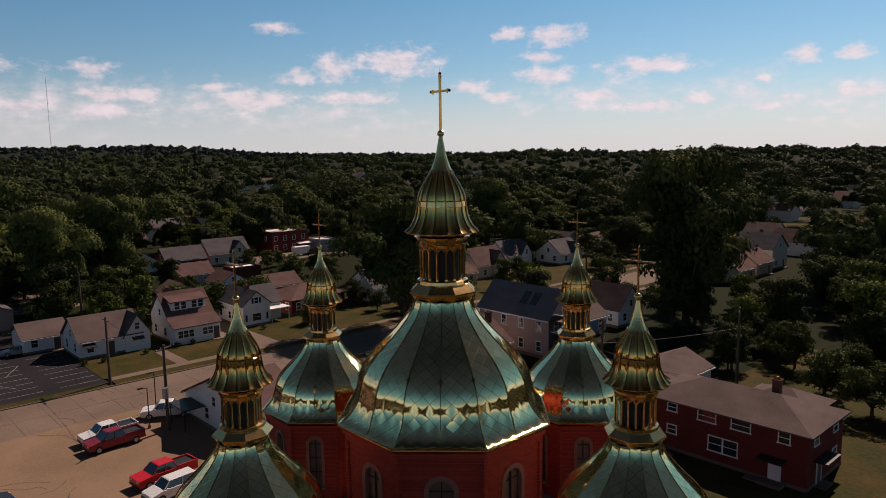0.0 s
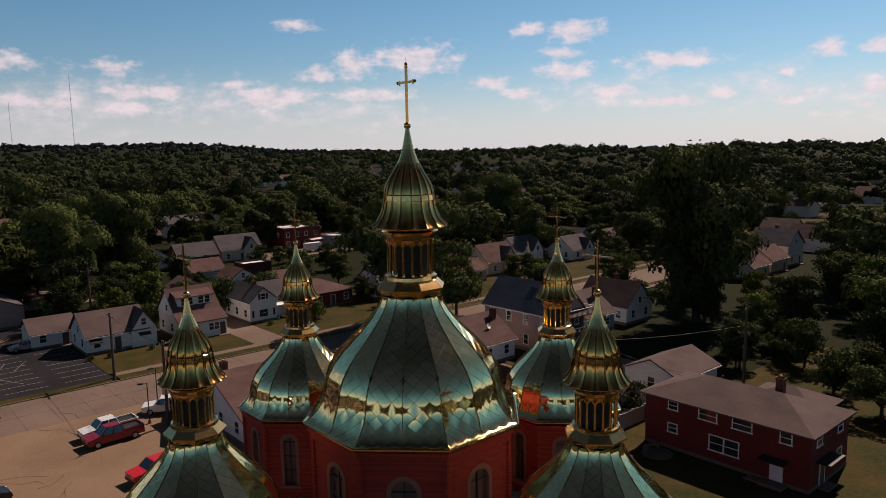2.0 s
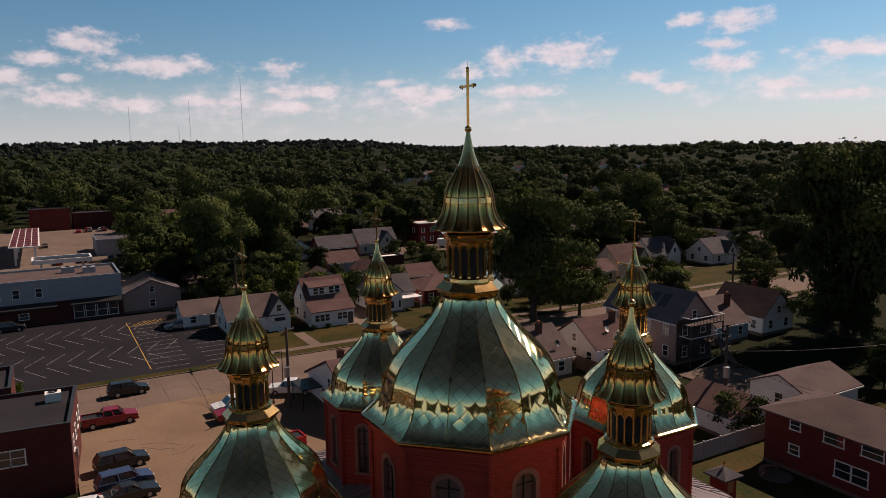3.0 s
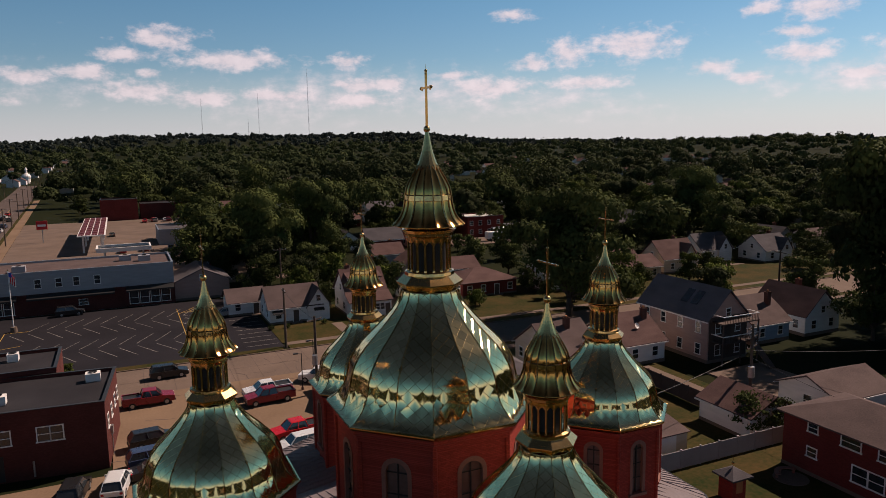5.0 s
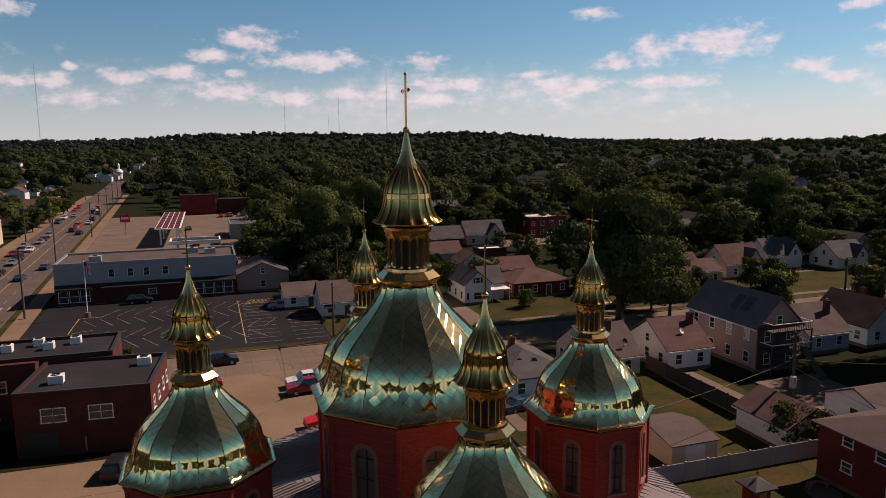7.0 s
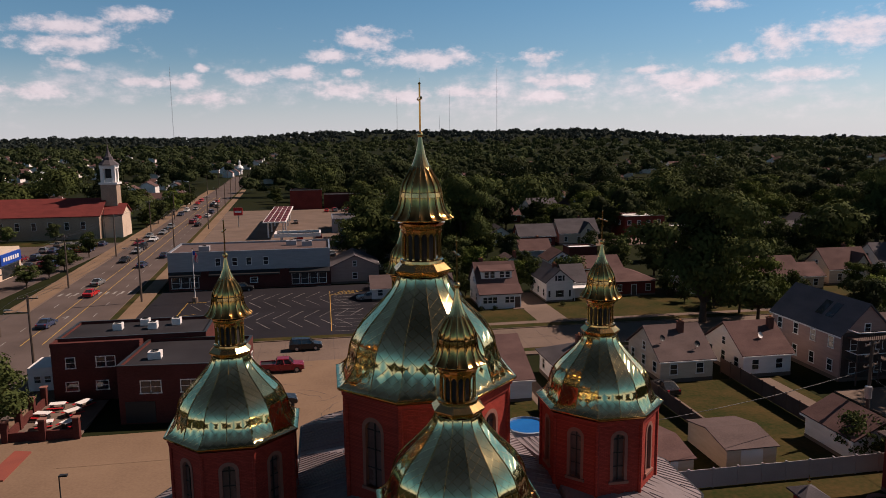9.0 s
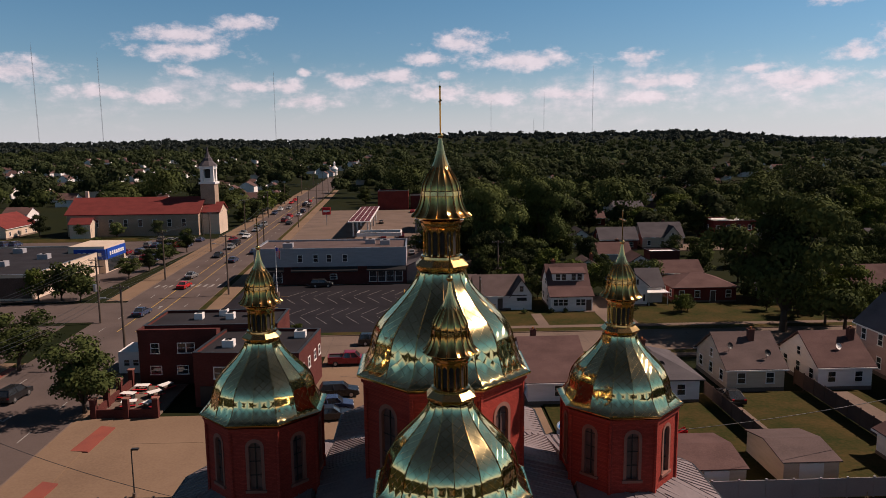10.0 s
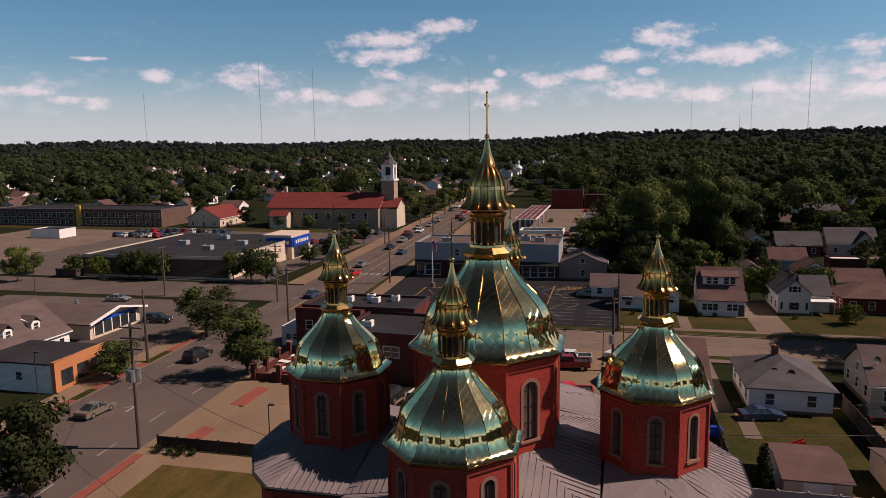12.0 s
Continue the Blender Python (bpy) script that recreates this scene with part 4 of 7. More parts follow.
def window(parent, x, y, z, turn, w=0.9, h=1.25):
    """A sash window facing -y before the turn (degrees)."""
    fm, pm = window_meshes(w, h)
    win = part("window", fm, None, parent, at=pose(x, y, z, 0, 0, turn))
    part("pane", pm, None, win)
    return win


def door(parent, x, y, turn, w=0.95, h=2.05, material=None):
    b = B().box(-w / 2, w / 2, -0.07, 0.03, 0.1, h + 0.1)
    d = part("door", b, material or DOOR, parent, at=pose(x, y, 0, 0, 0, turn))
    b = B()
    for x0, x1, z0, z1 in ((-w / 2 - 0.1, -w / 2, 0.1, h + 0.2), (w / 2, w / 2 + 0.1, 0.1, h + 0.2), (-w / 2, w / 2, h + 0.1, h + 0.2)):
        b.box(x0, x1, -0.09, 0.03, z0, z1)
    part("door_frame", b, TRIM, d)
    part("step", B().box(-w, w, -1.0, -0.08, -0.1, 0.12), CONCRETE2, d)


def gable_roof(b, x0, x1, y0, y1, eave, ridge, axis, over=0.35, th=0.16):
    """Two roof slabs meeting at a ridge along the axis."""
    if axis == "x":
        u0, u1, a0, a1 = y0, y1, x0 - over, x1 + over
    else:
        u0, u1, a0, a1 = x0, x1, y0 - over, y1 + over
    um = (u0 + u1) / 2
    sl = (ridge - eave) / (um - u0)
    lo = eave - sl * over
    b.extrude([(u0 - over, lo), (um, ridge), (um, ridge + th * 1.2), (u0 - over, lo + th)], axis, a0, a1)
    b.extrude([(u1 + over, lo), (um, ridge), (um, ridge + th * 1.2), (u1 + over, lo + th)], axis, a0, a1)
    return b


def gable_body(x0, x1, y0, y1, eave, ridge, axis):
    b = B()
    if axis == "x":
        ym = (y0 + y1) / 2
        b.extrude([(y0, -0.2), (y1, -0.2), (y1, eave), (ym, ridge - 0.04), (y0, eave)], "x", x0, x1)
    else:
        xm = (x0 + x1) / 2
        b.extrude([(x0, -0.2), (x1, -0.2), (x1, eave), (xm, ridge - 0.04), (x0, eave)], "y", y0, y1)
    return b


def hip_top(b, x0, x1, y0, y1, eave, ridge, over=0.5):
    x0, x1, y0, y1 = x0 - over, x1 + over, y0 - over, y1 + over
    d = min(x1 - x0, y1 - y0) / 2
    if x1 - x0 > y1 - y0:
        r = [(x0 + d, (y0 + y1) / 2), (x1 - d, (y0 + y1) / 2)]
    else:
        r = [((x0 + x1) / 2, y0 + d), ((x0 + x1) / 2, y1 - d)]
    c = [(x0, y0), (x1, y0), (x1, y1), (x0, y1)]
    vs = [(x, y, eave - 0.14) for x, y in c] + [(x, y, eave) for x, y in c] + [(x, y, ridge) for x, y in r]
    fs = [(3, 2, 1, 0)] + [(i, (i + 1) % 4, 4 + (i + 1) % 4, 4 + i) for i in range(4)]
    if x1 - x0 > y1 - y0:
        fs += [(4, 5, 9, 8), (5, 6, 9), (6, 7, 8, 9), (7, 4, 8)]
    else:
        fs += [(4, 5, 8), (5, 6, 9, 8), (6, 7, 9), (7, 4, 8, 9)]
    return b.add(vs, fs)


def chimney(parent, x, y, z0, z1, w=0.7):
    c = part("chimney", B().box(x - w / 2, x + w / 2, y - w / 2, y + w / 2, z0, z1).box(x - w / 2 - 0.06, x + w / 2 + 0.06, y - w / 2 - 0.06, y + w / 2 + 0.06, z1 - 0.15, z1), CHIMNEY, parent)
    part("flue", B().tube((x, y, z1), (x, y, z1 + 0.25), 0.14, n=8), ORANGE, c)


def house(label, x0, x1, y0, y1, eave, ridge, axis, wall, roof, hip=False, stack=None, wins="nsew", front="-y", group="houses", step=2.7, sills=(0.95,), sash=(0.9, 1.25)):
    """A detached house with walls, roof, windows on the sides named and a door on its front."""
    cx, cy = (x0 + x1) / 2, (y0 + y1) / 2
    root = thing("house", label, "house", group, Matrix.Translation((cx, cy, 0)))
    X0, X1, Y0, Y1 = x0 - cx, x1 - cx, y0 - cy, y1 - cy
    if hip:
        part("wall", B().box(X0, X1, Y0, Y1, -0.2, eave - 0.1), wall, root)
        part("roof", hip_top(B(), X0, X1, Y0, Y1, eave, ridge), roof, root)
    else:
        part("wall", gable_body(X0, X1, Y0, Y1, eave, ridge, axis), wall, root)
        rf = part("roof", gable_roof(B(), X0, X1, Y0, Y1, eave, ridge, axis), roof, root)
        f = B()
        if axis == "x":
            f.box(X0 - 0.36, X1 + 0.36, Y0 - 0.44, Y0 - 0.34, eave - 0.36 * (ridge - eave) / ((Y1 - Y0) / 2) - 0.1, eave - 0.36 * (ridge - eave) / ((Y1 - Y0) / 2) + 0.06)
            part("gutter", f, TRIM, rf)
            f = B()
            f.box(X0 - 0.36, X1 + 0.36, Y1 + 0.34, Y1 + 0.44, eave - 0.36 * (ridge - eave) / ((Y1 - Y0) / 2) - 0.1, eave - 0.36 * (ridge - eave) / ((Y1 - Y0) / 2) + 0.06)
        else:
            f.box(X0 - 0.44, X0 - 0.34, Y0 - 0.36, Y1 + 0.36, eave - 0.36 * (ridge - eave) / ((X1 - X0) / 2) - 0.1, eave - 0.36 * (ridge - eave) / ((X1 - X0) / 2) + 0.06)
            part("gutter", f, TRIM, rf)
            f = B()
            f.box(X1 + 0.34, X1 + 0.44, Y0 - 0.36, Y1 + 0.36, eave - 0.36 * (ridge - eave) / ((X1 - X0) / 2) - 0.1, eave - 0.36 * (ridge - eave) / ((X1 - X0) / 2) + 0.06)
        part("gutter", f, TRIM, rf)
    part("foundation", B().box(X0 - 0.03, X1 + 0.03, Y0 - 0.03, Y1 + 0.03, -0.25, 0.35), CONCRETE2, root)
    spec = {"s": (X1 - X0, 0, Y0, 0), "n": (X1 - X0, 0, Y1, 180), "w": (Y1 - Y0, X0, 0, -90), "e": (Y1 - Y0, X1, 0, 90)}
    for sd in wins:
        ln, fx, fy, turn = spec[sd]
        n = max(1, int((ln - 0.8) / step))
        for z in sills:
            for j in range(n):
                u = (j - (n - 1) / 2) * ln / n
                if z == sills[0] and ((front == "-y" and sd == "s") or (front == "+y" and sd == "n")) and j == n // 2 and n > 1:
                    door(root, u if sd == "s" else -u, fy, turn)
                    continue
                if sd in "sn":
                    window(root, u, fy, z, turn, *sash)
                else:
                    window(root, fx, u, z, turn, *sash)
        if not hip and ((axis == "x" and sd in "we") or (axis == "y" and sd in "sn")) and ridge - eave > 1.8:
            window(root, fx if sd in "we" else 0, fy if sd in "sn" else 0, eave + 0.15, turn, 0.75, 1.0)
    if stack:
        chimney(root, stack[0] - cx, stack[1] - cy, eave - 0.5, ridge + 0.75)
    return root


def at_house(root, x, y):
    return x - root.matrix_world.translation.x, y - root.matrix_world.translation.y


def dish_on(x, y, z, turn, material=STEEL):
    root = thing("satellite_dish", "small grey satellite dish on a bent mast", "satellite dish", "satellite dishes", pose(x, y, z, 0, 0, turn))
    part("mast", B().tube((0, 0, -0.3), (0, 0, 0.45), 0.03, n=6), STEEL, root)
    d = B()
    d.lathe([(0.03, 0.0), (0.2, 0.02), (0.36, 0.08), (0.42, 0.12)], 14, close=False)
    part("reflector", d, material, root, at=pose(0, -0.1, 0.5, 65, 0, 0))
    part("feed_arm", B().tube((0, -0.1, 0.35), (0, -0.55, 0.55), 0.02, n=5), STEEL, root)


# row beyond the side street
h = house("white clapboard cape with a front cross gable and grey roof", 9.0, 18.0, 89.6, 97.9, 2.8, 5.7, "x", WHITE, ROOF_TAN, wins="sw", group="houses along the side street")
part("cross_gable", gable_body(2.0, 6.4 - 0.6, -8.3 / 2 - 0.25, 0.0, 2.8, 5.55, "y"), WHITE, h)
part("gable_roof", gable_roof(B(), 2.0, 5.8, -8.3 / 2 - 0.25, 0.0, 2.8, 5.6, "y"), ROOF_TAN, h)
window(h, 3.9, -4.42, 3.4, 0, 0.7, 1.0)
for u in (-3.2, 3.9):
    a = part("awning", B().extrude([(-4.2, 2.35), (-5.0, 1.9), (-5.0, 1.8), (-4.2, 2.25)], "x", u - 0.9, u + 0.9), BLACK, h, "dark striped window awning")
house("small white garage behind the cape", 3.6, 10.0, 99, 106, 2.4, 4.2, "x", WHITE, ROOF_TAN, wins="s", group="garages")
h = house("white frame house with a wide front dormer, porch and brown roof", 22.6, 29.9, 89.6, 97.5, 3.9, 7.6, "x", WHITE, ROOF_BROWN, stack=(24.0, 94), wins="swe", group="houses along the side street")
part("dormer", B().box(-2.9, 2.9, -2.9, 0.2, 4.6, 6.6), WHITE, h)
part("dormer_roof", B().extrude([(-3.3, 6.35), (0.3, 7.3), (0.3, 7.45), (-3.3, 6.5)], "x", -3.2, 3.2), ROOF_BROWN, h)
for u in (-1.9, -0.8, 1.0, 2.1):
    window(h, u, -2.9, 5.15, 0, 0.8, 1.1)
part("porch", B().box(-3.8, 3.8, -6.2, -3.9, -0.1, 2.7), WHITE, h, "closed white front porch")
part("porch_roof", B().extrude([(-6.5, 2.65), (-3.9, 3.95), (-3.9, 4.1), (-6.5, 2.8)], "x", -4.1, 4.1), ROOF_BROWN, h)
for u in (-2.9, -2.0, -1.1, 1.2, 2.1):
    window(h, u, -6.2, 1.1, 0, 0.75, 1.1)
door(h, 3.1, -6.2, 0)
h = house("white clapboard house with a front gable and grey roof", 35.9, 41.1, 90.6, 100.9, 3.9, 6.1, "y", WHITE, ROOF_GREY, stack=(38.5, 94.0), wins="swe", group="houses along the side street")
for x, z in ((-1.3, 0.95), (1.3, 0.95), (0, 4.05)):
    for sx in (-0.72, 0.72):
        part("shutter", B().box(x + sx - 0.18, x + sx + 0.18, -5.22, -5.15, z, z + (1.25 if z < 2 else 1.0)), BLACK, h)
part("side_wing", gable_body(2.2, 6.4, -2.4, 4.8, 3.2, 5.9, "x"), WHITE, h)
part("wing_roof", gable_roof(B(), 2.2, 6.4, -2.4, 4.8, 3.2, 5.9, "x"), ROOF_GREY, h)
part("porch_canopy", B().box(2.7, 6.8, -5.2, -2.4, 2.35, 2.5), TRIM, h, "flat white porch canopy")
for u in (3.0, 6.5):
    part("post", B().box(u - 0.06, u + 0.06, -5.1, -4.98, 0, 2.35), TRIM, h)
house("brick bungalow with a red-brown hipped roof", 47, 59, 93, 103, 2.9, 4.9, "x", BRICK_HOUSE, ROOF_BROWN, hip=True, wins="sw", group="houses along the side street")
for x0, wl, rf, tag in ((64, WHITE, ROOF_GREY, "white house with a grey roof among trees"), (80, CREAM, ROOF_BROWN, "cream house with a brown roof among trees")):
    house(tag, x0, x0 + 9, 90, 99, 3.2, 6.4, "x", wl, rf, wins="sw", group="houses along the side street")
# backs of the houses nearer the church
h = house("cream clapboard cape seen from the back with a taupe roof", 36.0, 43.1, 44.5, 54.0, 2.85, 6.0, "x", CREAM, ROOF_TAN, stack=(40.4, 48.2), wins="swe", front="+y", group="houses behind the church", step=2.4)
dish_on(37.0, 46.6, 4.6, 20, BLACK)
dish_on(41.3, 45.6, 3.9, 10, BLACK)
h = house("white clapboard cape seen from the back with a dark roof", 47.2, 53.9, 44.3, 53.6, 2.95, 6.0, "x", WHITE, ROOF_BROWN, stack=(53.0, 47.8), wins="swe", front="+y", group="houses behind the church", step=2.2)
dish_on(50.6, 46.4, 4.3, 15, TRIM)
h = house("tall mauve frame house with back balconies and a slate-grey roof", 58.0, 65.2, 40.7, 54.4, 6.0, 9.6, "y", MAUVE, ROOF_SLATE, wins="swe", front="+y", group="houses behind the church", sills=(0.9, 3.9), step=3.0, sash=(0.85, 1.4))
for z in (3.0, 5.7):
    bal = part("balcony", B().box(-3.0, 3.5, -9.0, -6.85, z - 0.14, z), FENCE_B, h, "dark timber balcony")
    part("rail", B().box(-3.0, 3.5, -9.0, -8.9, z + 0.9, z + 1.0).box(-3.0, -2.9, -8.9, -6.9, z + 0.9, z + 1.0).box(3.4, 3.5, -8.9, -6.9, z + 0.9, z + 1.0), TRIM, bal)
    b = B()
    for k in range(23):
        b.box(-2.95 + k * 0.285, -2.9 + k * 0.285, -8.97, -8.93, z, z + 0.9)
    part("baluster", b, FENCE_B, bal)
    for x in (-2.9, 0.25, 3.4):
        part("post", B().box(x - 0.08, x + 0.08, -8.98, -8.84, z - 2.75 if z > 4 else 0, z), FENCE_B, bal)
part("back_wall", B().box(-3.4, 3.45, -6.9, -6.86, 0.3, 6.2), FENCE_B, h, "dark boarded wall behind the balconies")
st = part("stair", B().extrude([(-9.0, 3.0), (-12.6, 0.0), (-12.6, 0.25), (-9.0, 3.25)], "x", 1.6, 2.6), FENCE_B, h, "dark timber outside stair")
for y in (-3.6, -1.7):
    part("skylight", B().extrude([(-0.9, 8.82), (-2.5, 7.22), (-2.5, 7.34), (-0.9, 8.94)], "y", y, y + 1.3), GLASS, h, "roof light")
house("blue-grey clapboard house with a taupe roof", 70.4, 77.8, 44.2, 53.4, 2.9, 6.1, "x", BLUE, ROOF_TAN, stack=(76.2, 47), wins="sw", front="+y", group="houses behind the church")
house("white clapboard house with a brown roof", 81, 88.6, 44.0, 54, 3.1, 6.6, "y", WHITE, ROOF_BROWN, stack=(86.6, 50), wins="sw", front="+y", group="houses behind the church")
h = house("low white house with a dark hipped roof and driveway", 22.6, 31.2, 41.0, 52.0, 2.9, 5.0, "y", WHITE, ROOF_GREY, hip=True, stack=(26.5, 48), wins="swe", front="+y", group="houses behind the church", step=3.2)
for x, y in ((25.6, 43.6), (27.3, 43.2)):
    dish_on(x, y, 3.5, 0, BLACK)
h = house("house with a red-brown roof and white gables beside the car park", 11.2, 18.4, 41.5, 56.8, 2.7, 5.9, "x", WHITE, ROOF_BROWN, stack=(13.2, 50.5), wins="swe", group="houses behind the church", step=3.4)
part("canopy", B().box(-6.2, -3.7, 2.0, 6.0, 2.3, 2.42), BLACK, h, "dark carport canopy")
for x, y in ((-6.1, 2.1), (-6.1, 5.9)):
    part("post", B().box(x - 0.05, x + 0.05, y - 0.05, y + 0.05, -0.1, 2.3), BLACK, h)
# red brick house beside the church
h = house("two-storey red brick house under a taupe hipped roof", 41.8, 50.2, -0.9, 15.0, 5.2, 6.9, "y", BRICK_HOUSE, ROOF_TAN, hip=True, stack=(48.0, 4.4), wins="e", group="houses behind the church", sills=(0.7, 3.35), step=3.6, sash=(1.15, 1.2))
for y, z, w, tall in ((11.95, 4.1, 0.9, 0.75), (8.35, 4.0, 1.7, 0.95), (5.05, 4.0, 1.7, 0.95), (1.15, 3.95, 0.9, 0.95), (11.95, 1.8, 0.9, 0.8), (7.4, 1.3, 1.35, 1.35), (6.0, 1.3, 1.35, 1.35)):
    window(h, -4.2, y - 7.05, z, -90, w, tall)
for x, z in ((-2.4, 3.9), (2.2, 3.9), (2.2, 1.2)):
    window(h, x, -7.95, z, 0, 1.0, 1.05)
door(h, -4.2, -5.2, -90, material=TRIM)
door(h, -1.6, -7.95, 0)
part("south_canopy", B().box(-3.0, 0.2, -9.2, -7.95, 2.45, 2.57), BLACK, h, "flat dark canopy over the end door")
part("door_canopy", B().box(-5.6, -4.2, -6.3, -4.0, 2.3, 2.42), BLACK, h, "flat dark canopy over the side door")
part("stair", B().box(-5.5, -4.3, -6.2, -4.2, -0.1, 0.3).box(-5.3, -4.3, -4.2, -2.8, -0.1, 0.15), CONCRETE2, h)
house("low brick garage with a taupe roof behind the red house", 52.6, 58.5, 3.0, 10.0, 3.2, 4.6, "y", BRICK_HOUSE, ROOF_TAN, wins="s", hip=True, group="garages")
house("white garage with a dark brown roof", 42.8, 49.2, 19.6, 26.4, 2.5, 4.1, "y", WHITE, ROOF_BROWN, wins="s", group="garages", step=4)
house("white garage under a wide red-brown roof", 54.0, 62.8, 18.4, 25.8, 2.7, 4.3, "x", WHITE, ROOF_TAN, wins="w", group="garages", step=5)
for x0, x1, y0, y1, rf in ((30.6, 35.6, 20.6, 27.6, ROOF_TAN), (21.6, 26.8, 19.6, 27.0, ROOF_BROWN)):
    s_ = thing("shed", "low garden shed with a shallow taupe roof", "shed", "garden sheds", Matrix.Translation(((x0 + x1) / 2, (y0 + y1) / 2, 0)))
    w_, d_ = (x1 - x0) / 2, (y1 - y0) / 2
    part("wall", gable_body(-w_, w_, -d_, d_, 2.1, 2.75, "x"), CREAM, s_)
    part("roof", gable_roof(B(), -w_, w_, -d_, d_, 2.1, 2.75, "x", 0.2, 0.1), rf, s_)
    part("door", B().box(-1.1, 1.1, -d_ - 0.05, -d_ + 0.02, 0.02, 1.95), TRIM, s_)


def flat_block(name, label, x0, x1, y0, y1, h, wall, cat="building", roof=None, parapet=0.35, group=""):
    cx, cy = (x0 + x1) / 2, (y0 + y1) / 2
    root = thing(name, label, cat, group, Matrix.Translation((cx, cy, 0)))
    X, Y = (x1 - x0) / 2, (y1 - y0) / 2
    part("wall", B().box(-X, X, -Y, Y, -0.2, h), wall, root)
    part("roof", B().box(-X + 0.25, X - 0.25, -Y + 0.25, Y - 0.25, h - 0.05, h + 0.03), roof or ROOF_FLAT, root)
    b = B().box(-X - 0.03, X + 0.03, -Y - 0.03, -Y + 0.26, h - 0.02, h + parapet).box(-X - 0.03, X + 0.03, Y - 0.26, Y + 0.03, h - 0.02, h + parapet)
    b.box(-X - 0.03, -X + 0.26, -Y + 0.26, Y - 0.26, h - 0.02, h + parapet).box(X - 0.26, X + 0.03, -Y + 0.26, Y - 0.26, h - 0.02, h + parapet)
    part("parapet", b, wall, root)
    b = B()
    for x0_, x1_, y0_, y1_ in ((-X - 0.06, X + 0.06, -Y - 0.06, -Y + 0.28), (-X - 0.06, X + 0.06, Y - 0.28, Y + 0.06), (-X - 0.06, -X + 0.28, -Y + 0.28, Y - 0.28), (X - 0.28, X + 0.06, -Y + 0.28, Y - 0.28)):
        b.box(x0_, x1_, y0_, y1_, h + parapet, h + parapet + 0.06)
    part("coping", b, BLACK if wall in (BRICK_DARK, BRICK_HOUSE) else STEEL, root)
    return root


def roof_unit(x, y, z, w=1.3, d=1.1, h=0.9, skin=None):
    root = thing("air_conditioner", "grey rooftop air-conditioning unit with a fan grille", "air conditioner", "rooftop units", Matrix.Translation((x, y, z)))
    part("casing", B().box(-w / 2, w / 2, -d / 2, d / 2, 0.08, h), skin or TRIM, root)
    part("fan_grille", B().lathe([(0.1, h + 0.02), (0.38, h + 0.02), (0.42, h + 0.1), (0.36, h + 0.1)], 12, close=False), BLACK, root)
    for y0 in (-d / 2, d / 2 - 0.1):
        part("skid", B().box(-w / 2, w / 2, y0, y0 + 0.1, 0, 0.08), STEEL, root)


a = flat_block("brick_building", "dark red brick two-storey building with a flat black roof", -27.3, -14.8, 42.8, 54.0, 6.1, BRICK_DARK, group="brick buildings by the church")
a.matrix_world = pose(-21.0, 48.5, 0, 0, 0, -5)
for u in (-3.3, -2.2, 1.0, 2.1):
    window(a, u, -5.6, 3.4, 0, 1.0, 1.3)
part("garage_door", B().box(-5.6, -2.4, -5.66, -5.55, 0, 2.4), BLACK, a)
part("meter_box", B().box(6.25, 6.5, -3.0, -2.4, 2.2, 3.0).tube((6.36, -2.7, 0), (6.36, -2.7, 2.2), 0.05), STEEL, a)
part("downpipe", B().tube((0.0, -5.68, 0.1), (0.0, -5.68, 1.6), 0.09), STEEL, a)
for y in (-4, -1, 2, 4.4):
    window(a, 6.25, y, 3.4, 90, 0.9, 1.2)
c = flat_block("brick_building", "dark brick building with a black roof and parapet", -37.4, -20.0, 54.2, 62.9, 6.7, BRICK_DARK, group="brick buildings by the church")
part("front_block", B().box(-8.7, 1.3, -6.4, -4.4, -0.2, 6.7), BRICK_DARK, c)
part("front_parapet", B().box(-8.75, 1.35, -6.46, -6.2, 6.6, 7.05).box(-8.75, -8.5, -6.2, -4.4, 6.6, 7.05), BRICK_DARK, c)
for u in (-6.6, -3.2, -2.1):
    window(c, u, -6.4, 4.0, 0, 0.95, 1.2)
for u in (-6.6, -3.2):
    window(c, u, -6.4, 1.2, 0, 1.3, 1.0)
for x, y, z in ((-24.4, 46.8, 6.13), (-31.5, 58.8, 6.73), (-28.6, 60.6, 6.73), (-27.2, 58.6, 6.73), (-24.6, 60.2, 6.73), (-16.4, 50.6, 6.13)):
    roof_unit(x, y, z, 1.4 if z < 6.5 else 1.1)
v = thing("white_van_box", "white boxy storage unit beside the brick building", "storage box", "", Matrix.Translation((-40.0, 58.4, 0)))
part("body", B().box(-1.7, 1.7, -2.4, 2.4, 0.15, 3.1), WHITE, v)
part("skid", B().box(-1.6, 1.6, -2.2, 2.2, -0.1, 0.15), BLACK, v)
window(v, -0.6, -2.4, 1.2, 0, 0.7, 0.8)
window(v, 0.6, -2.4, 1.2, 0, 0.7, 0.8)
# walled patio with piers and tables
p_ = thing("patio", "brick-walled terrace with piers beside the dark building", "patio", "", Matrix.Translation((-34.4, 43.6, 0)))
part("floor_slab", B().box(-3.6, 3.4, -3.4, 7.6, -0.1, 0.1), CONCRETE2, p_)
part("wall", B().box(-3.7, -3.45, -3.5, 7.4, 0, 1.0).box(-3.45, 3.4, -3.5, -3.25, 0, 1.0), BRICK_DARK, p_)
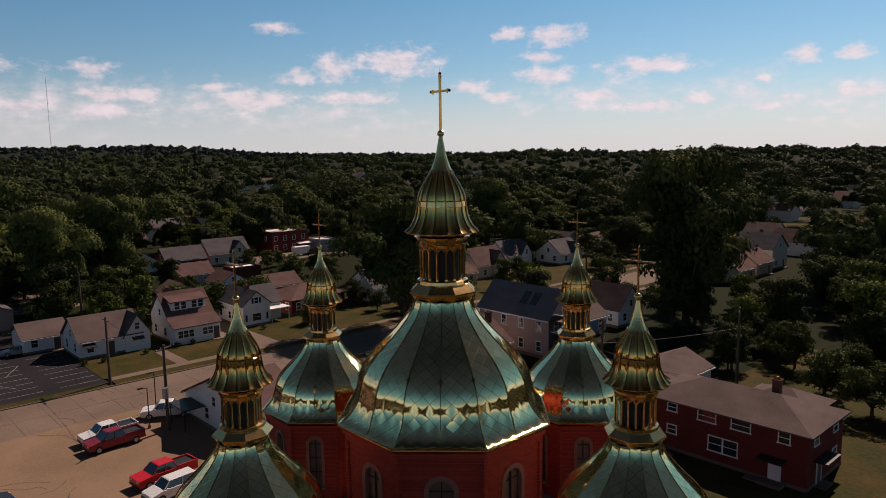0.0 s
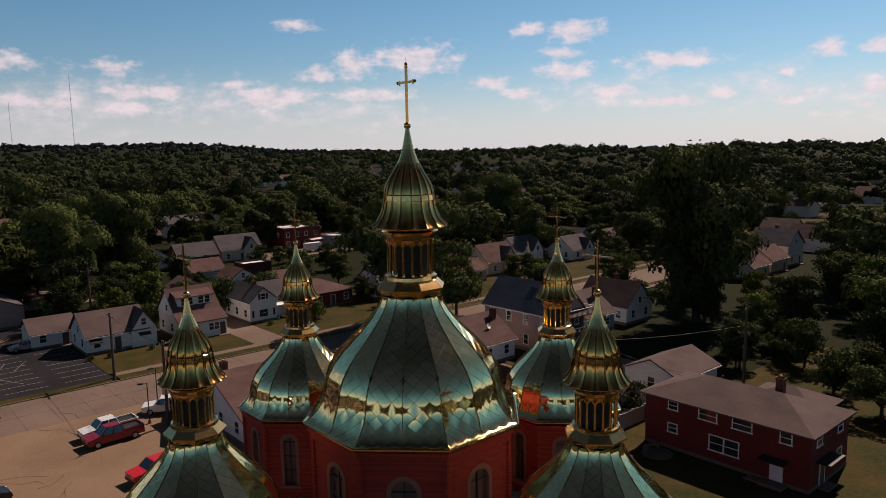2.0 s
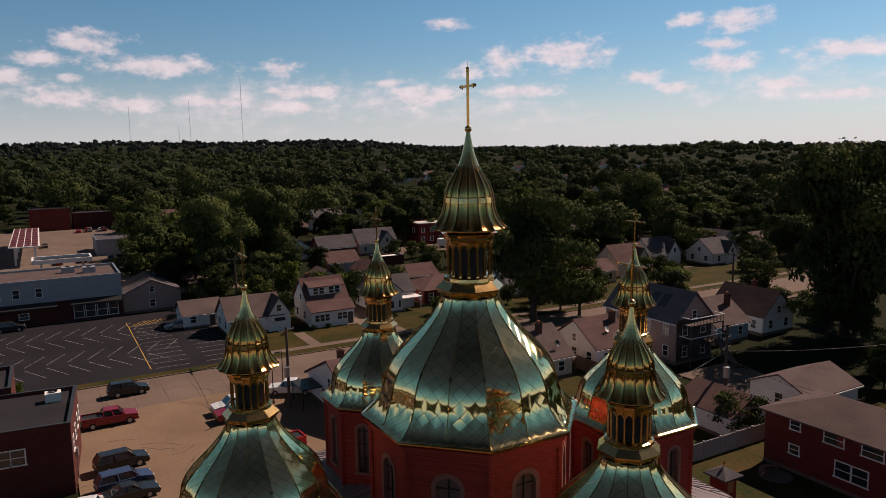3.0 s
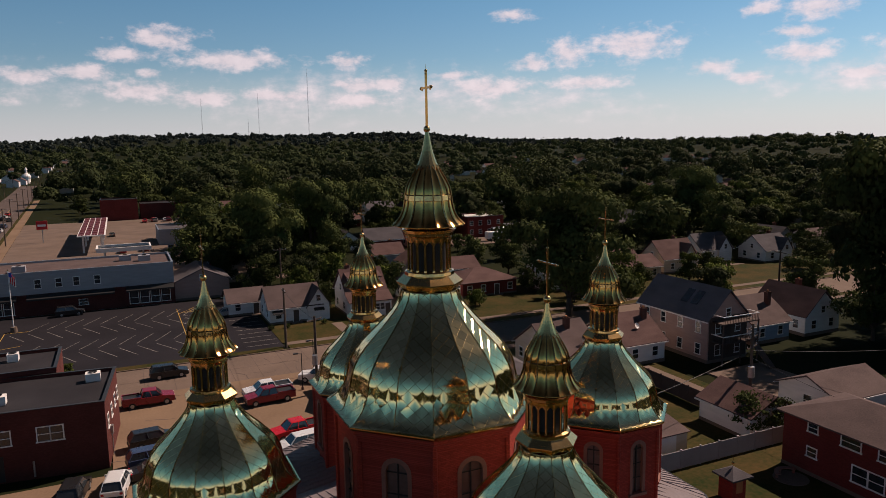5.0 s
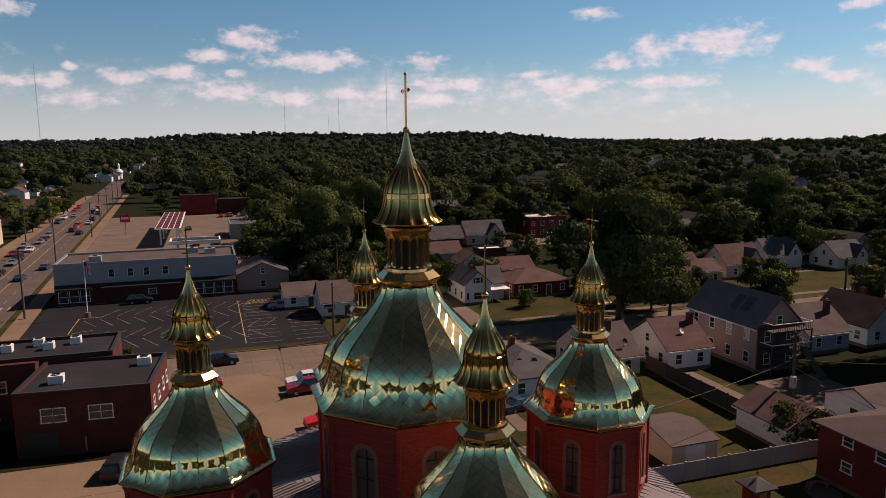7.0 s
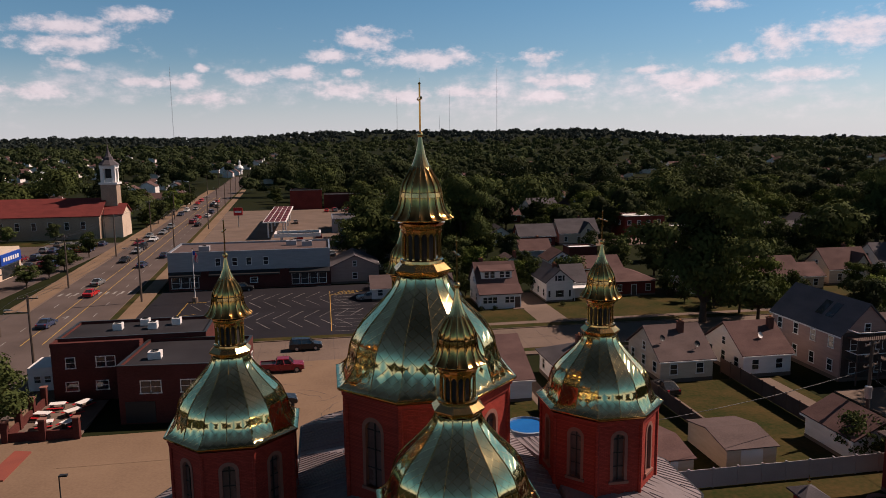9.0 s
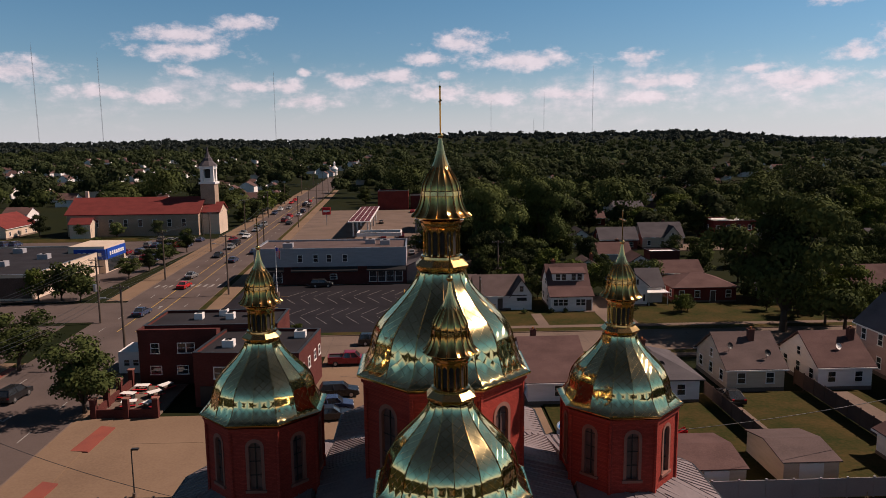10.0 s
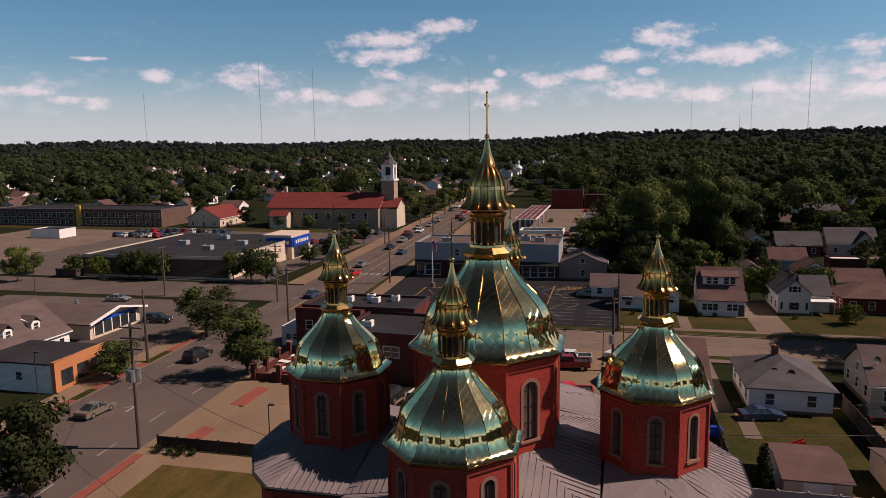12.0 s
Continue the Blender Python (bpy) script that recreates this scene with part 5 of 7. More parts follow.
for x, y in ((-3.6, -3.4), (-3.6, 0.0), (-3.6, 3.6), (-3.6, 7.2), (0, -3.4), (3.3, -3.4)):
    pr = part("pier", B().box(x - 0.3, x + 0.3, y - 0.3, y + 0.3, 0, 2.2), BRICK_DARK, p_)
    part("cap", B().box(x - 0.38, x + 0.38, y - 0.38, y + 0.38, 2.2, 2.35), STONE, pr)
for x, y in ((-36.6, 46.2), (-35.4, 43.4), (-33.6, 46.6), (-32.9, 43.2), (-36.0, 49.0), (-33.2, 49.2)):
    t_ = thing("patio_table", "pale patio table with a plank top", "table", "tables on the terrace", pose(x, y, 0.1, 0, 0, 20 * x))
    part("tabletop", B().box(-0.85, 0.85, -0.5, 0.5, 0.68, 0.75), TRIM, t_)
    for sx in (-0.6, 0.6):
        part("leg", B().box(sx - 0.05, sx + 0.05, -0.35, 0.35, 0, 0.68), BLACK, t_)
    for sy in (-0.85, 0.85):
        part("bench", B().box(-0.85, 0.85, sy - 0.15, sy + 0.15, 0.4, 0.45), RED, t_)
# store across the side street
s = flat_block("store_building", "long two-storey store with a white upper wall and dark shopfront", -37.4, -4.1, 117.2, 132, 7.6, GREY, roof=ROOF_TAN)
X = 33.3 / 2
# dark panel over the lower half: shade below the awnings as colour
part("lower_wall", B().box(-X - 0.05, X + 0.05, -7.48, -7.3, -0.1, 3.9), BRICK_DARK, s, "ground floor front darkened with the awnings' shade")
for x0, x1 in ((-X + 0.2, -X + 6.5), (-8.5, 6.0), (8.0, X - 0.1)):
    part("awning", B().extrude([(-7.4, 3.9), (-8.6, 3.2), (-8.6, 2.9), (-7.4, 2.9)], "x", x0, x1), BLACK, s, "dark cloth awning")
for u in (-6.6, -3.2, -0.3, 3.2):
    window(s, u, -7.4, 5.0, 0, 0.95, 1.5)
for u in (-X + 1.4, -X + 3.3, -X + 5.2, 9.3, 11.2, 13.1, 15.0):
    window(s, u, -7.48, 0.5, 0, 1.5, 2.2)
window(s, 0.6, -7.48, 1.2, 0, 1.4, 1.0)
for x, y in ((-30.5, 121), (-12.5, 126), (-9.0, 124)):
    roof_unit(x, y, 7.65, 2.2, 1.6, 1.1, GREY)
h = house("grey outbuilding with a low gable beside the store", -4.0, 6.4, 118.0, 129.0, 3.6, 5.9, "y", MAUVE, ROOF_GREY, wins="s", group="outbuildings", step=6)
slab("lot_station", [(-40.2, 133), (22, 133), (22, 300), (-48.6, 300)], -0.05, CONCRETE2, "pale concrete car parks behind the store", "car park")
g = thing("canopy_frame", "dark flat canopy with a thick white rim behind the store", "canopy", "", Matrix.Translation((-12.6, 168, 0)))
part("deck", B().box(-6, 6, -3.4, 3.4, 4.6, 4.9), ROOF_FLAT, g)
part("rim", B().box(-6.4, 6.4, -3.8, -3.4, 4.5, 5.5).box(-6.4, 6.4, 3.4, 3.8, 4.5, 5.5).box(-6.4, -6.0, -3.4, 3.4, 4.5, 5.5).box(6.0, 6.4, -3.4, 3.4, 4.5, 5.5), TRIM, g)
for x, y in ((-4.5, -2.5), (4.5, -2.5), (-4.5, 2.5), (4.5, 2.5)):
    part("post", B().box(x - 0.2, x + 0.2, y - 0.2, y + 0.2, -0.1, 4.6), STEEL, g)
g = thing("petrol_canopy", "long filling-station canopy with dark red roof panels in a white grid", "canopy", "", Matrix.Translation((-20.9, 225, 0)))
part("deck", B().box(-3.7, 3.7, -29, 29, 5.2, 5.5), TRIM, g)
for k in range(9):
    for j in range(4):
        part("panel", B().box(-3.4 + j * 1.75, -1.95 + j * 1.75, -28.2 + k * 6.35, -22.9 + k * 6.35, 5.5, 5.62), CANOPY_RED, g)
for x in (-2.4, 2.4):
    for y in (-24, -8, 8, 24):
        part("post", B().box(x - 0.25, x + 0.25, y - 0.25, y + 0.25, -0.1, 5.2), TRIM, g)
flat_block("brick_block", "plain red brick block beside the far car park", -20.5, -6, 300, 316, 8.4, BRICK_HOUSE)
flat_block("brick_block", "low brown block beside the far car park", -5, 12, 303, 318, 6, BRICK_DARK)
flat_block("grey_block", "low grey shop with a shallow roof", -2.5, 14, 208, 226, 4.4, GREY, roof=ROOF_GREY)
sg = thing("pole_sign", "red filling-station sign on a pole", "sign", "", Matrix.Translation((-36.5, 235, 0)))
part("post", B().tube((0, 0, -0.1), (0, 0, 5.5), 0.15), STEEL, sg)
part("board", B().box(-1.6, 1.6, -0.2, 0.2, 4.2, 7.0), RED, sg)
part("text_bar", B().box(-1.2, 1.2, -0.23, -0.2, 5.2, 5.9), TRIM, sg)
# pharmacy with a blue corner sign
r = flat_block("pharmacy", "low tan brick pharmacy with a dark flat roof", -118.5, -79.2, 105.2, 147.5, 4.9, CREAM, cat="shop")
for x, y in ((-92, 118), (-88, 128), (-104, 126), (-99, 138)):
    roof_unit(x, y, 4.95, 2.4, 1.8, 1.2, GREY)
e = part("entrance_tower", B().box(12.5, 21.2, 9.5, 21.6, -0.1, 6.6), CREAM, r, "tall pale entrance corner")
# south wall overlaid with darker brick: its shade is put into the colour
part("dark_side", B().box(-19.68, 19.6, -21.2, -21.13, 0.4, 4.6), BROWN_BRICK, r, "brown brick side wall with its shade in the colour")
part("sign_panel", B().box(21.2, 21.6, 10.2, 21.0, 3.4, 5.9).box(14.0, 21.6, 9.1, 9.5, 3.4, 5.9), SIGN_BLUE, r, "blue sign band with white marks")
for k in range(7):
    part("text_bar", B().box(21.6, 21.64, 11.4 + k * 1.25, 12.2 + k * 1.25, 4.2, 5.1), TRIM, r)
    if k < 5:
        part("text_bar", B().box(15.0 + k * 1.2, 15.8 + k * 1.2, 9.06, 9.1, 4.2, 5.1), TRIM, r)
for k in range(6):
    part("wall_light", B().box(19.65, 19.85, -16 + k * 4.2, -15.2 + k * 4.2, 3.2, 3.5), BLACK, r)
part("shopfront", B().box(21.2, 21.28, 11, 20.5, 0.2, 3.0), GLASS, r)
slab("lot_pharmacy", [(-160, 103.5), (-70, 103.5), (-67, 200), (-160, 200)], -0.05, ASPHALT, "worn asphalt car park round the pharmacy", "car park")
slab("lot_restaurant", [(-118, 44), (-59.5, 44), (-62.5, 84), (-118, 82)], -0.05, ASPHALT, "worn asphalt car park of the restaurant", "car park")
# restaurant with a white-edged low roof
h = thing("restaurant", "low restaurant under a taupe roof with a white fascia", "restaurant", "", Matrix.Translation((-80.5, 59.6, 0)))
part("wall", gable_body(-6.4, 6.6, -6.2, 6.2, 2.7, 4.0, "x"), CREAM, h)
part("roof", gable_roof(B(), -6.4, 6.6, -6.2, 6.2, 2.7, 4.0, "x", 0.9, 0.2), ROOF_TAN, h)
part("fascia", B().extrude([(-7.2, 2.5), (0, 4.02), (7.2, 2.5), (7.2, 2.85), (0, 4.4), (-7.2, 2.85)], "x", 7.45, 7.75), TRIM, h)
part("shopfront", B().box(6.6, 6.68, -5.4, 5.4, 0.4, 2.4), GLASS, h)
for k in range(6):
    part("mullion", B().box(6.66, 6.74, -5.4 + k * 2.1, -5.2 + k * 2.1, 0.3, 2.5), TRIM, h)
part("blue_band", B().box(6.62, 6.72, -5.6, 5.6, 2.4, 2.9), SIGN_BLUE, h)
for x, y in ((-2.5, 2.0), (-1.0, 0.4)):
    part("vent", B().tube((x, y, 3.2), (x, y, 4.5), 0.3, n=8), STEEL, h)
# shop with an orange front and the dormered house beside it
h = thing("corner_shop", "small white shop with an orange brick front and flat roof", "shop", "", Matrix.Translation((-66.2, 35.4, 0)))
part("wall", B().box(-6.2, 5.4, -4.6, 4.8, -0.2, 3.5), WHITE, h)
part("front", B().box(5.4, 6.0, -4.6, 4.8, -0.2, 3.9), ORANGE, h, "orange brick shopfront")
part("roof", B().box(-6.3, 5.4, -4.7, 4.9, 3.5, 3.7), ROOF_FLAT, h)
for y in (-2.6, 0.2, 3.0):
    part("shop_window", B().box(6.0, 6.05, y - 1.0, y + 1.0, 0.6, 2.6), GLASS, h)
for x in (-3.6, 0.6):
    window(h, x, -4.6, 1.4, 0, 0.9, 1.0)
h = house("taupe-roofed house with two white dormers", -84.5, -73.0, 35.5, 48.0, 3.2, 7.6, "y", WHITE, ROOF_TAN, wins="se", group="houses across the road")
for v_ in (-3.4, 1.6):
    part("dormer", B().extrude([(4.3, 3.9), (4.3, 5.5), (1.6, 6.1), (1.6, 3.9)], "y", v_ - 0.8, v_ + 0.8), TRIM, h, "white gabled dormer")
    part("dormer_roof", gable_roof(B(), 1.4, 4.3, v_ - 0.8, v_ + 0.8, 5.5, 6.3, "x", 0.18, 0.08), ROOF_TAN, h)
    window(h, 4.32, v_, 4.3, 90, 0.8, 1.0)
# second church, red-roofed, with a white belfry
h = thing("second_church", "long tan church with a red roof, columned portico and belfry", "church", "", Matrix.Translation((-100, 220, 0)))
part("wall", gable_body(-23, 22, -8.5, 8.5, 7.6, 12.6, "x"), BRICK_TAN, h)
part("roof", gable_roof(B(), -23, 22, -8.5, 8.5, 7.6, 12.6, "x", 0.6, 0.25), ROOF_RED, h)
part("portico_roof", gable_roof(B(), 22, 28.5, -5.5, 5.5, 7.6, 10.6, "x", 0.4, 0.25), ROOF_RED, h)
part("pediment", gable_body(22.2, 28.4, -5.5, 5.5, 7.55, 10.5, "x").box(22, 28.5, -5.5, 5.5, 6.9, 7.6), CREAM, h)
part("portico_core", B().box(22, 24.8, -5.0, 5.0, 0, 7.0), BRICK_TAN, h)
for k in range(5):
    part("column", B().tube((28, -4.8 + k * 2.4, 0), (28, -4.8 + k * 2.4, 6.9), 0.42, 0.36, 10), TRIM, h)
for x in (22.6, 25.3):
    part("column", B().tube((x, -5.0, 0), (x, -5.0, 6.9), 0.42, 0.36, 10), TRIM, h)
for k in range(8):
    window(h, -18 + k * 5, -8.5, 3.2, 0, 1.3, 2.4)
part("side_wing", gable_body(-20, -13, -13.5, -8.5, 4.8, 6.6, "x"), CREAM, h)
part("wing_roof", gable_roof(B(), -20, -13, -13.5, -8.5, 4.8, 6.6, "x"), ROOF_RED, h)
part("chimney", B().box(-20.6, -19.6, 1.5, 2.5, 10, 15), CREAM, h)
part("tower_base", B().box(21.2, 26.2, -1.4, 3.6, 6, 17.4), BRICK_TAN, h)
part("tower_ledge", B().box(20.8, 26.6, -1.8, 4.0, 17.3, 18.0), TRIM, h)
b = B().box(22.3, 25.1, -0.3, 2.5, 18.0, 19.4)
belfry = part("belfry", b, TRIM, h, "white open belfry")
for x in (21.9, 25.5):
    for y in (-0.7, 2.7):
        part("column", B().box(x - 0.55, x + 0.55, y - 0.55, y + 0.55, 18.0, 23.4), TRIM, belfry)
part("belfry_band", B().box(21.2, 26.2, -1.4, 3.4, 22.6, 23.7), TRIM, belfry)
# black block added for the shade seen through the belfry's openings
part("belfry_core", B().box(22.7, 24.7, 0.0, 2.0, 19.4, 22.8), BLACK, belfry)
part("belfry_top", B().lathe([(3.4, 23.7), (3.1, 24.2), (1.7, 25.4), (1.5, 26.4), (1.1, 26.6), (0.4, 28.4), (0.1, 30.5), (0.05, 32.5)], 8, 22.5, (23.7, 1.0)), ROOF_GREY, h, "grey stepped belfry roof with a thin finial")
house("cream house with a bright red roof and dormer", -155, -141, 206, 226, 3.6, 7.6, "y", CREAM, ROOF_RED, wins="se", group="houses across the road", step=4)
s = flat_block("school", "long low brown brick school with bands of windows", -246, -166, 205, 226, 6.6, BROWN_BRICK)
for k in range(20):
    window(s, -38 + k * 4, -10.5, 3.6, 0, 2.4, 1.8)
    window(s, -38 + k * 4, -10.5, 0.8, 0, 2.4, 1.6)
part("sign_pylon", B().box(1.0, 3.0, -11.0, -10.3, 0, 8.4), PAINT_Y, s, "yellow upright pylon")
slab("lawn_school", [(-330, 196), (-90, 196), (-90, 205), (-330, 205)], 0.0, GRASS, "grass before the school", "lawn")
slab("lot_west", rect(-215, -160, 104, 195), -0.05, CONCRETE2, "pale car park before the school", "car park")
flat_block("low_shop", "low white building with a dark roof across the car park", -193, -181, 168, 176, 2.8, WHITE, cat="shop")
flat_block("red_brick_flats", "two-storey red brick block with a pale flat roof", 88, 101, 173, 185, 6.2, BRICK_HOUSE, roof=TRIM)
slab("lot_flats", rect(72, 110, 158, 172), 0.02, CONCRETE2, "pale concrete yard before the brick flats", "car park")
f2 = [q for q in scene.objects if q.name.startswith("red_brick_flats")][0]
for u in (-5.2, -2.0, 1.2, 4.6):
    window(f2, u, -6.0, 3.9, 0, 1.0, 1.3)
    window(f2, u, -6.0, 1.1, 0, 1.0, 1.3)
for v_ in (-3.5, 0.5, 4.0):
    window(f2, -7.25, v_, 3.9, -90, 1.0, 1.3)
part("awning", B().extrude([(-6.0, 2.9), (-7.6, 2.5), (-7.6, 2.35), (-6.0, 2.75)], "x", 2.0, 7.0), TRIM, f2, "white door awning")
tr_ = thing("box_trailer", "white box trailer parked in the yard", "trailer", "", Matrix.Translation((92, 163, 0)))
part("body", B().box(-2.6, 2.6, -1.1, 1.1, 0.7, 2.8), WHITE, tr_)
for x in (-1.6, 1.5):
    part("wheel", B().tube((x, -1.05, 0.4), (x, 1.05, 0.4), 0.4, n=12), RUBBER, tr_)
f_ = flat_block("annex", "low annex with a white flat roof", 101.8, 108, 165, 175, 3.2, GREY, roof=TRIM)
# pool, shrine, fences
p_ = thing("swimming_pool", "round above-ground pool with blue water", "pool", "", Matrix.Translation((15.0, 31.8, 0)))
part("wall", B().lathe([(2.25, 0), (2.3, 1.2), (2.15, 1.25), (2.1, 1.0)], 28, close=False), BLUE, p_, "blue-grey sheet pool wall")
part("water", B().lathe([(0.01, 1.04), (2.12, 1.04)], 28, close=False), POOL, p_)
part("deck", B().box(-1.0, 1.6, -4.4, -2.3, 0.7, 0.85).box(-0.9, -0.75, -4.3, -4.15, 0, 0.7).box(1.4, 1.55, -4.3, -4.15, 0, 0.7), FENCE_B, p_)
s = thing("garden_shrine", "small brick shrine with a dark hipped roof and gilded ball", "shrine", "", Matrix.Translation((32.6, 12.2, 0)))
part("wall", B().box(-0.75, 0.75, -0.75, 0.75, 0, 2.0), BRICK, s)
part("roof", hip_top(B(), -0.75, 0.75, -0.75, 0.75, 2.1, 2.75, 0.4), ROOF_GREY, s)
part("niche", B().box(-0.35, 0.35, -0.79, -0.74, 0.7, 1.7), ORANGE, s)
part("ball", B().ball((0, 0, 3.05), 0.14, 10).tube((0, 0, 2.7), (0, 0, 3.6), 0.02, n=6), GOLD, s)


def panel_fence(label, x0, y0, x1, y1, h, material, step=2.4, boards=False):
    """Posts with panels between; each panel of the tall pale fence has a rail."""
    L_ = math.hypot(x1 - x0, y1 - y0)
    root = thing("fence", label, "fence", "garden fences", pose(x0, y0, 0, 0, 0, math.degrees(math.atan2(y1 - y0, x1 - x0))))
    n = max(1, round(L_ / step))
    d = L_ / n
    pm = B().box(-0.06, 0.06, -0.06, 0.06, -0.2, h + 0.08).box(-0.08, 0.08, -0.08, 0.08, h + 0.08, h + 0.12).mesh("post", material)
    b = B()
    if boards:
        k = int(d / 0.15)
        e = (d - 0.12) / k
        front = [(0.06 + (j + q) * e, -0.012 - 0.02 * (j % 2)) for j in range(k) for q in (0.02, 0.98)]
        b.prism(front + [(d - 0.06, 0.015), (0.06, 0.015)], 0.04, h)
    else:
        b.box(0.06, d - 0.06, -0.02, 0.02, 0.06, h).box(0.06, d - 0.06, -0.04, 0.04, h - 0.12, h).box(0.06, d - 0.06, -0.04, 0.04, 0.06, 0.2)
    bm_ = b.mesh("panel", material)
    for k in range(n + 1):
        part("post", pm, None, root, at=(k * d, 0, 0))
        if k < n:
            part("panel", bm_, None, root, at=(k * d, 0, 0))
    return root


panel_fence("tall pale vinyl garden fence", 18.5, 18.1, 46.5, 18.1, 1.75, FENCE_W)
panel_fence("brown board fence along the garden", 32.9, 26.2, 32.9, 43.6, 1.7, FENCE_B, boards=True)
panel_fence("brown board fence along the garden", 45.3, 28.5, 45.6, 46.8, 1.9, FENCE_B, boards=True)
panel_fence("low dark board fence", 46.5, 18.1, 62, 17.2, 1.6, FENCE_B, boards=True)
panel_fence("black picket fence behind shrubs at the church forecourt", -37.4, 18.9, -19, 18.9, 1.25, BLACK, boards=True)
panel_fence("brown board fence beside the pool", 18.2, 19.5, 18.3, 38.5, 1.4, FENCE_B, boards=True)

# bins and odds and ends
for x, y, w, d, h_, m_, tag in ((-121.5, 104.0, 6.0, 2.4, 1.9, FENCE_B, "long brown open-topped rubbish skip"), (-116.5, 108.5, 2.2, 1.6, 1.7, GREEN, "green steel rubbish bin")):
    r_ = thing("skip", tag, "skip", "", Matrix.Translation((x, y, -0.05)))
    part("body", B().add([(-w / 2 + 0.2, -d / 2, 0.1), (w / 2 - 0.2, -d / 2, 0.1), (w / 2 - 0.2, d / 2, 0.1), (-w / 2 + 0.2, d / 2, 0.1), (-w / 2, -d / 2, h_), (w / 2, -d / 2, h_), (w / 2, d / 2, h_), (-w / 2, d / 2, h_)],
                         [(3, 2, 1, 0), (0, 1, 5, 4), (1, 2, 6, 5), (2, 3, 7, 6), (3, 0, 4, 7), (4, 5, 6, 7)]), m_, r_)
    part("rim", B().box(-w / 2 - 0.05, w / 2 + 0.05, -d / 2 - 0.05, -d / 2 + 0.06, h_ - 0.08, h_ + 0.06).box(-w / 2 - 0.05, w / 2 + 0.05, d / 2 - 0.06, d / 2 + 0.05, h_ - 0.08, h_ + 0.06), m_, r_)
    for sx in (-1, 1):
        part("foot", B().box(sx * (w / 2 - 0.5) - 0.1, sx * (w / 2 - 0.5) + 0.1, -d / 2 + 0.1, d / 2 - 0.1, 0, 0.1), BLACK, r_)
k_ = thing("kiddie_slide", "small bright red plastic garden toy on the grass", "toy", "", Matrix.Translation((25.3, 31.4, 0)))
part("slide", B().extrude([(-0.8, 0.05), (0.7, 0.75), (0.8, 0.75), (0.8, 0.0), (0.65, 0.0), (0.62, 0.6), (-0.75, 0.0)], "y", -0.3, 0.3), RED, k_)
for sy in (-0.32, 0.3):
    part("side_rail", B().beam((-0.8, sy, 0.15), (0.75, sy, 0.9), 0.05, 0.14), RED, k_)
c_ = thing("covered_grill", "grill under a blue cover beside the church wall", "grill", "", Matrix.Translation((18.0, 32.6, 0)))
part("cover", B().prism([(-0.7, -0.4), (0.7, -0.4), (0.7, 0.4), (-0.7, 0.4)], 0.15, 0.9).prism([(-0.5, -0.3), (0.5, -0.3), (0.5, 0.3), (-0.5, 0.3)], 0.9, 1.2), SIGN_BLUE, c_)
for sx in (-0.5, 0.5):
    part("leg", B().box(sx - 0.04, sx + 0.04, -0.3, 0.3, 0, 0.15), BLACK, c_)

st_ = thing("garden_bench", "low curved stone garden bench on a paved circle", "bench", "", Matrix.Translation((39.9, 12.4, 0)))
part("paving", B().lathe([(0.01, 0.03), (1.5, 0.03), (1.5, -0.02)], 20, close=False), CONCRETE2, st_)
b = B()
for k in range(6):
    a0, a1 = radians(20 + k * 24), radians(44 + k * 24)
    b.add([(r * math.cos(a), r * math.sin(a), z) for z in (0.38, 0.48) for r, a in ((1.0, a0), (1.4, a0), (1.4, a1), (1.0, a1))], [(3, 2, 1, 0), (4, 5, 6, 7), (0, 1, 5, 4), (1, 2, 6, 5), (2, 3, 7, 6), (3, 0, 4, 7)])
part("seat", b, STONE, st_)
for k in (30, 90, 150):
    part("leg", B().tube((1.2 * math.cos(radians(k)), 1.2 * math.sin(radians(k)), 0.0), (1.2 * math.cos(radians(k)), 1.2 * math.sin(radians(k)), 0.38), 0.12, n=8), STONE, st_)

# ---- trees ----
def glade(x, y):
    """An open strip of low gardens between the tall trees, running out to the pale houses in the east."""
    return 92 < x < 175 and abs(y - (-22.5 + 0.425 * (x + 20.7))) < 12


def leaf_cloud(rng, lobes, n, size):
    """Many small leaf clumps scattered over the shells of several lobes; returns corners and faces."""
    vol = np.array([l[3] * l[4] for l in lobes])
    pick = rng.choice(len(lobes), n, p=vol / vol.sum())
    L_ = np.array([l[:5] for l in lobes])[pick]
    d = rng.normal(size=(n, 3))
    d /= np.linalg.norm(d, axis=1)[:, None]
    d[:, 2] = np.where(d[:, 2] < -0.45, -d[:, 2] * 0.6, d[:, 2])
    rad = rng.uniform(0.35, 1.06, n) ** 0.4
    c = L_[:, :3] + d * np.stack([L_[:, 3], L_[:, 3], L_[:, 4]], 1) * rad[:, None]
    c += rng.normal(0, 0.2 + size * 0.3, (n, 3))
    nrm = d + rng.normal(0, 0.3, (n, 3))
    nrm /= np.linalg.norm(nrm, axis=1)[:, None]
    a = np.cross(nrm, rng.normal(size=(n, 3)))
    a /= np.linalg.norm(a, axis=1)[:, None]
    b2 = np.cross(nrm, a)
    s = size * rng.uniform(0.6, 1.35, n)[:, None]
    w = s * rng.uniform(0.45, 0.85, n)[:, None]
    fold = nrm * s * 0.22
    V = np.stack([c - a * s, c - b2 * w + fold, c + a * s, c + b2 * w + fold * 0.4], 1).reshape(-1, 3)
    F = np.arange(4 * n).reshape(-1, 4)
    # each leaf faces mostly as its clump does
    way = d + 0.35 * nrm
    way /= np.linalg.norm(way, axis=1)[:, None]
    return V, F, np.repeat(way, 4, 0)


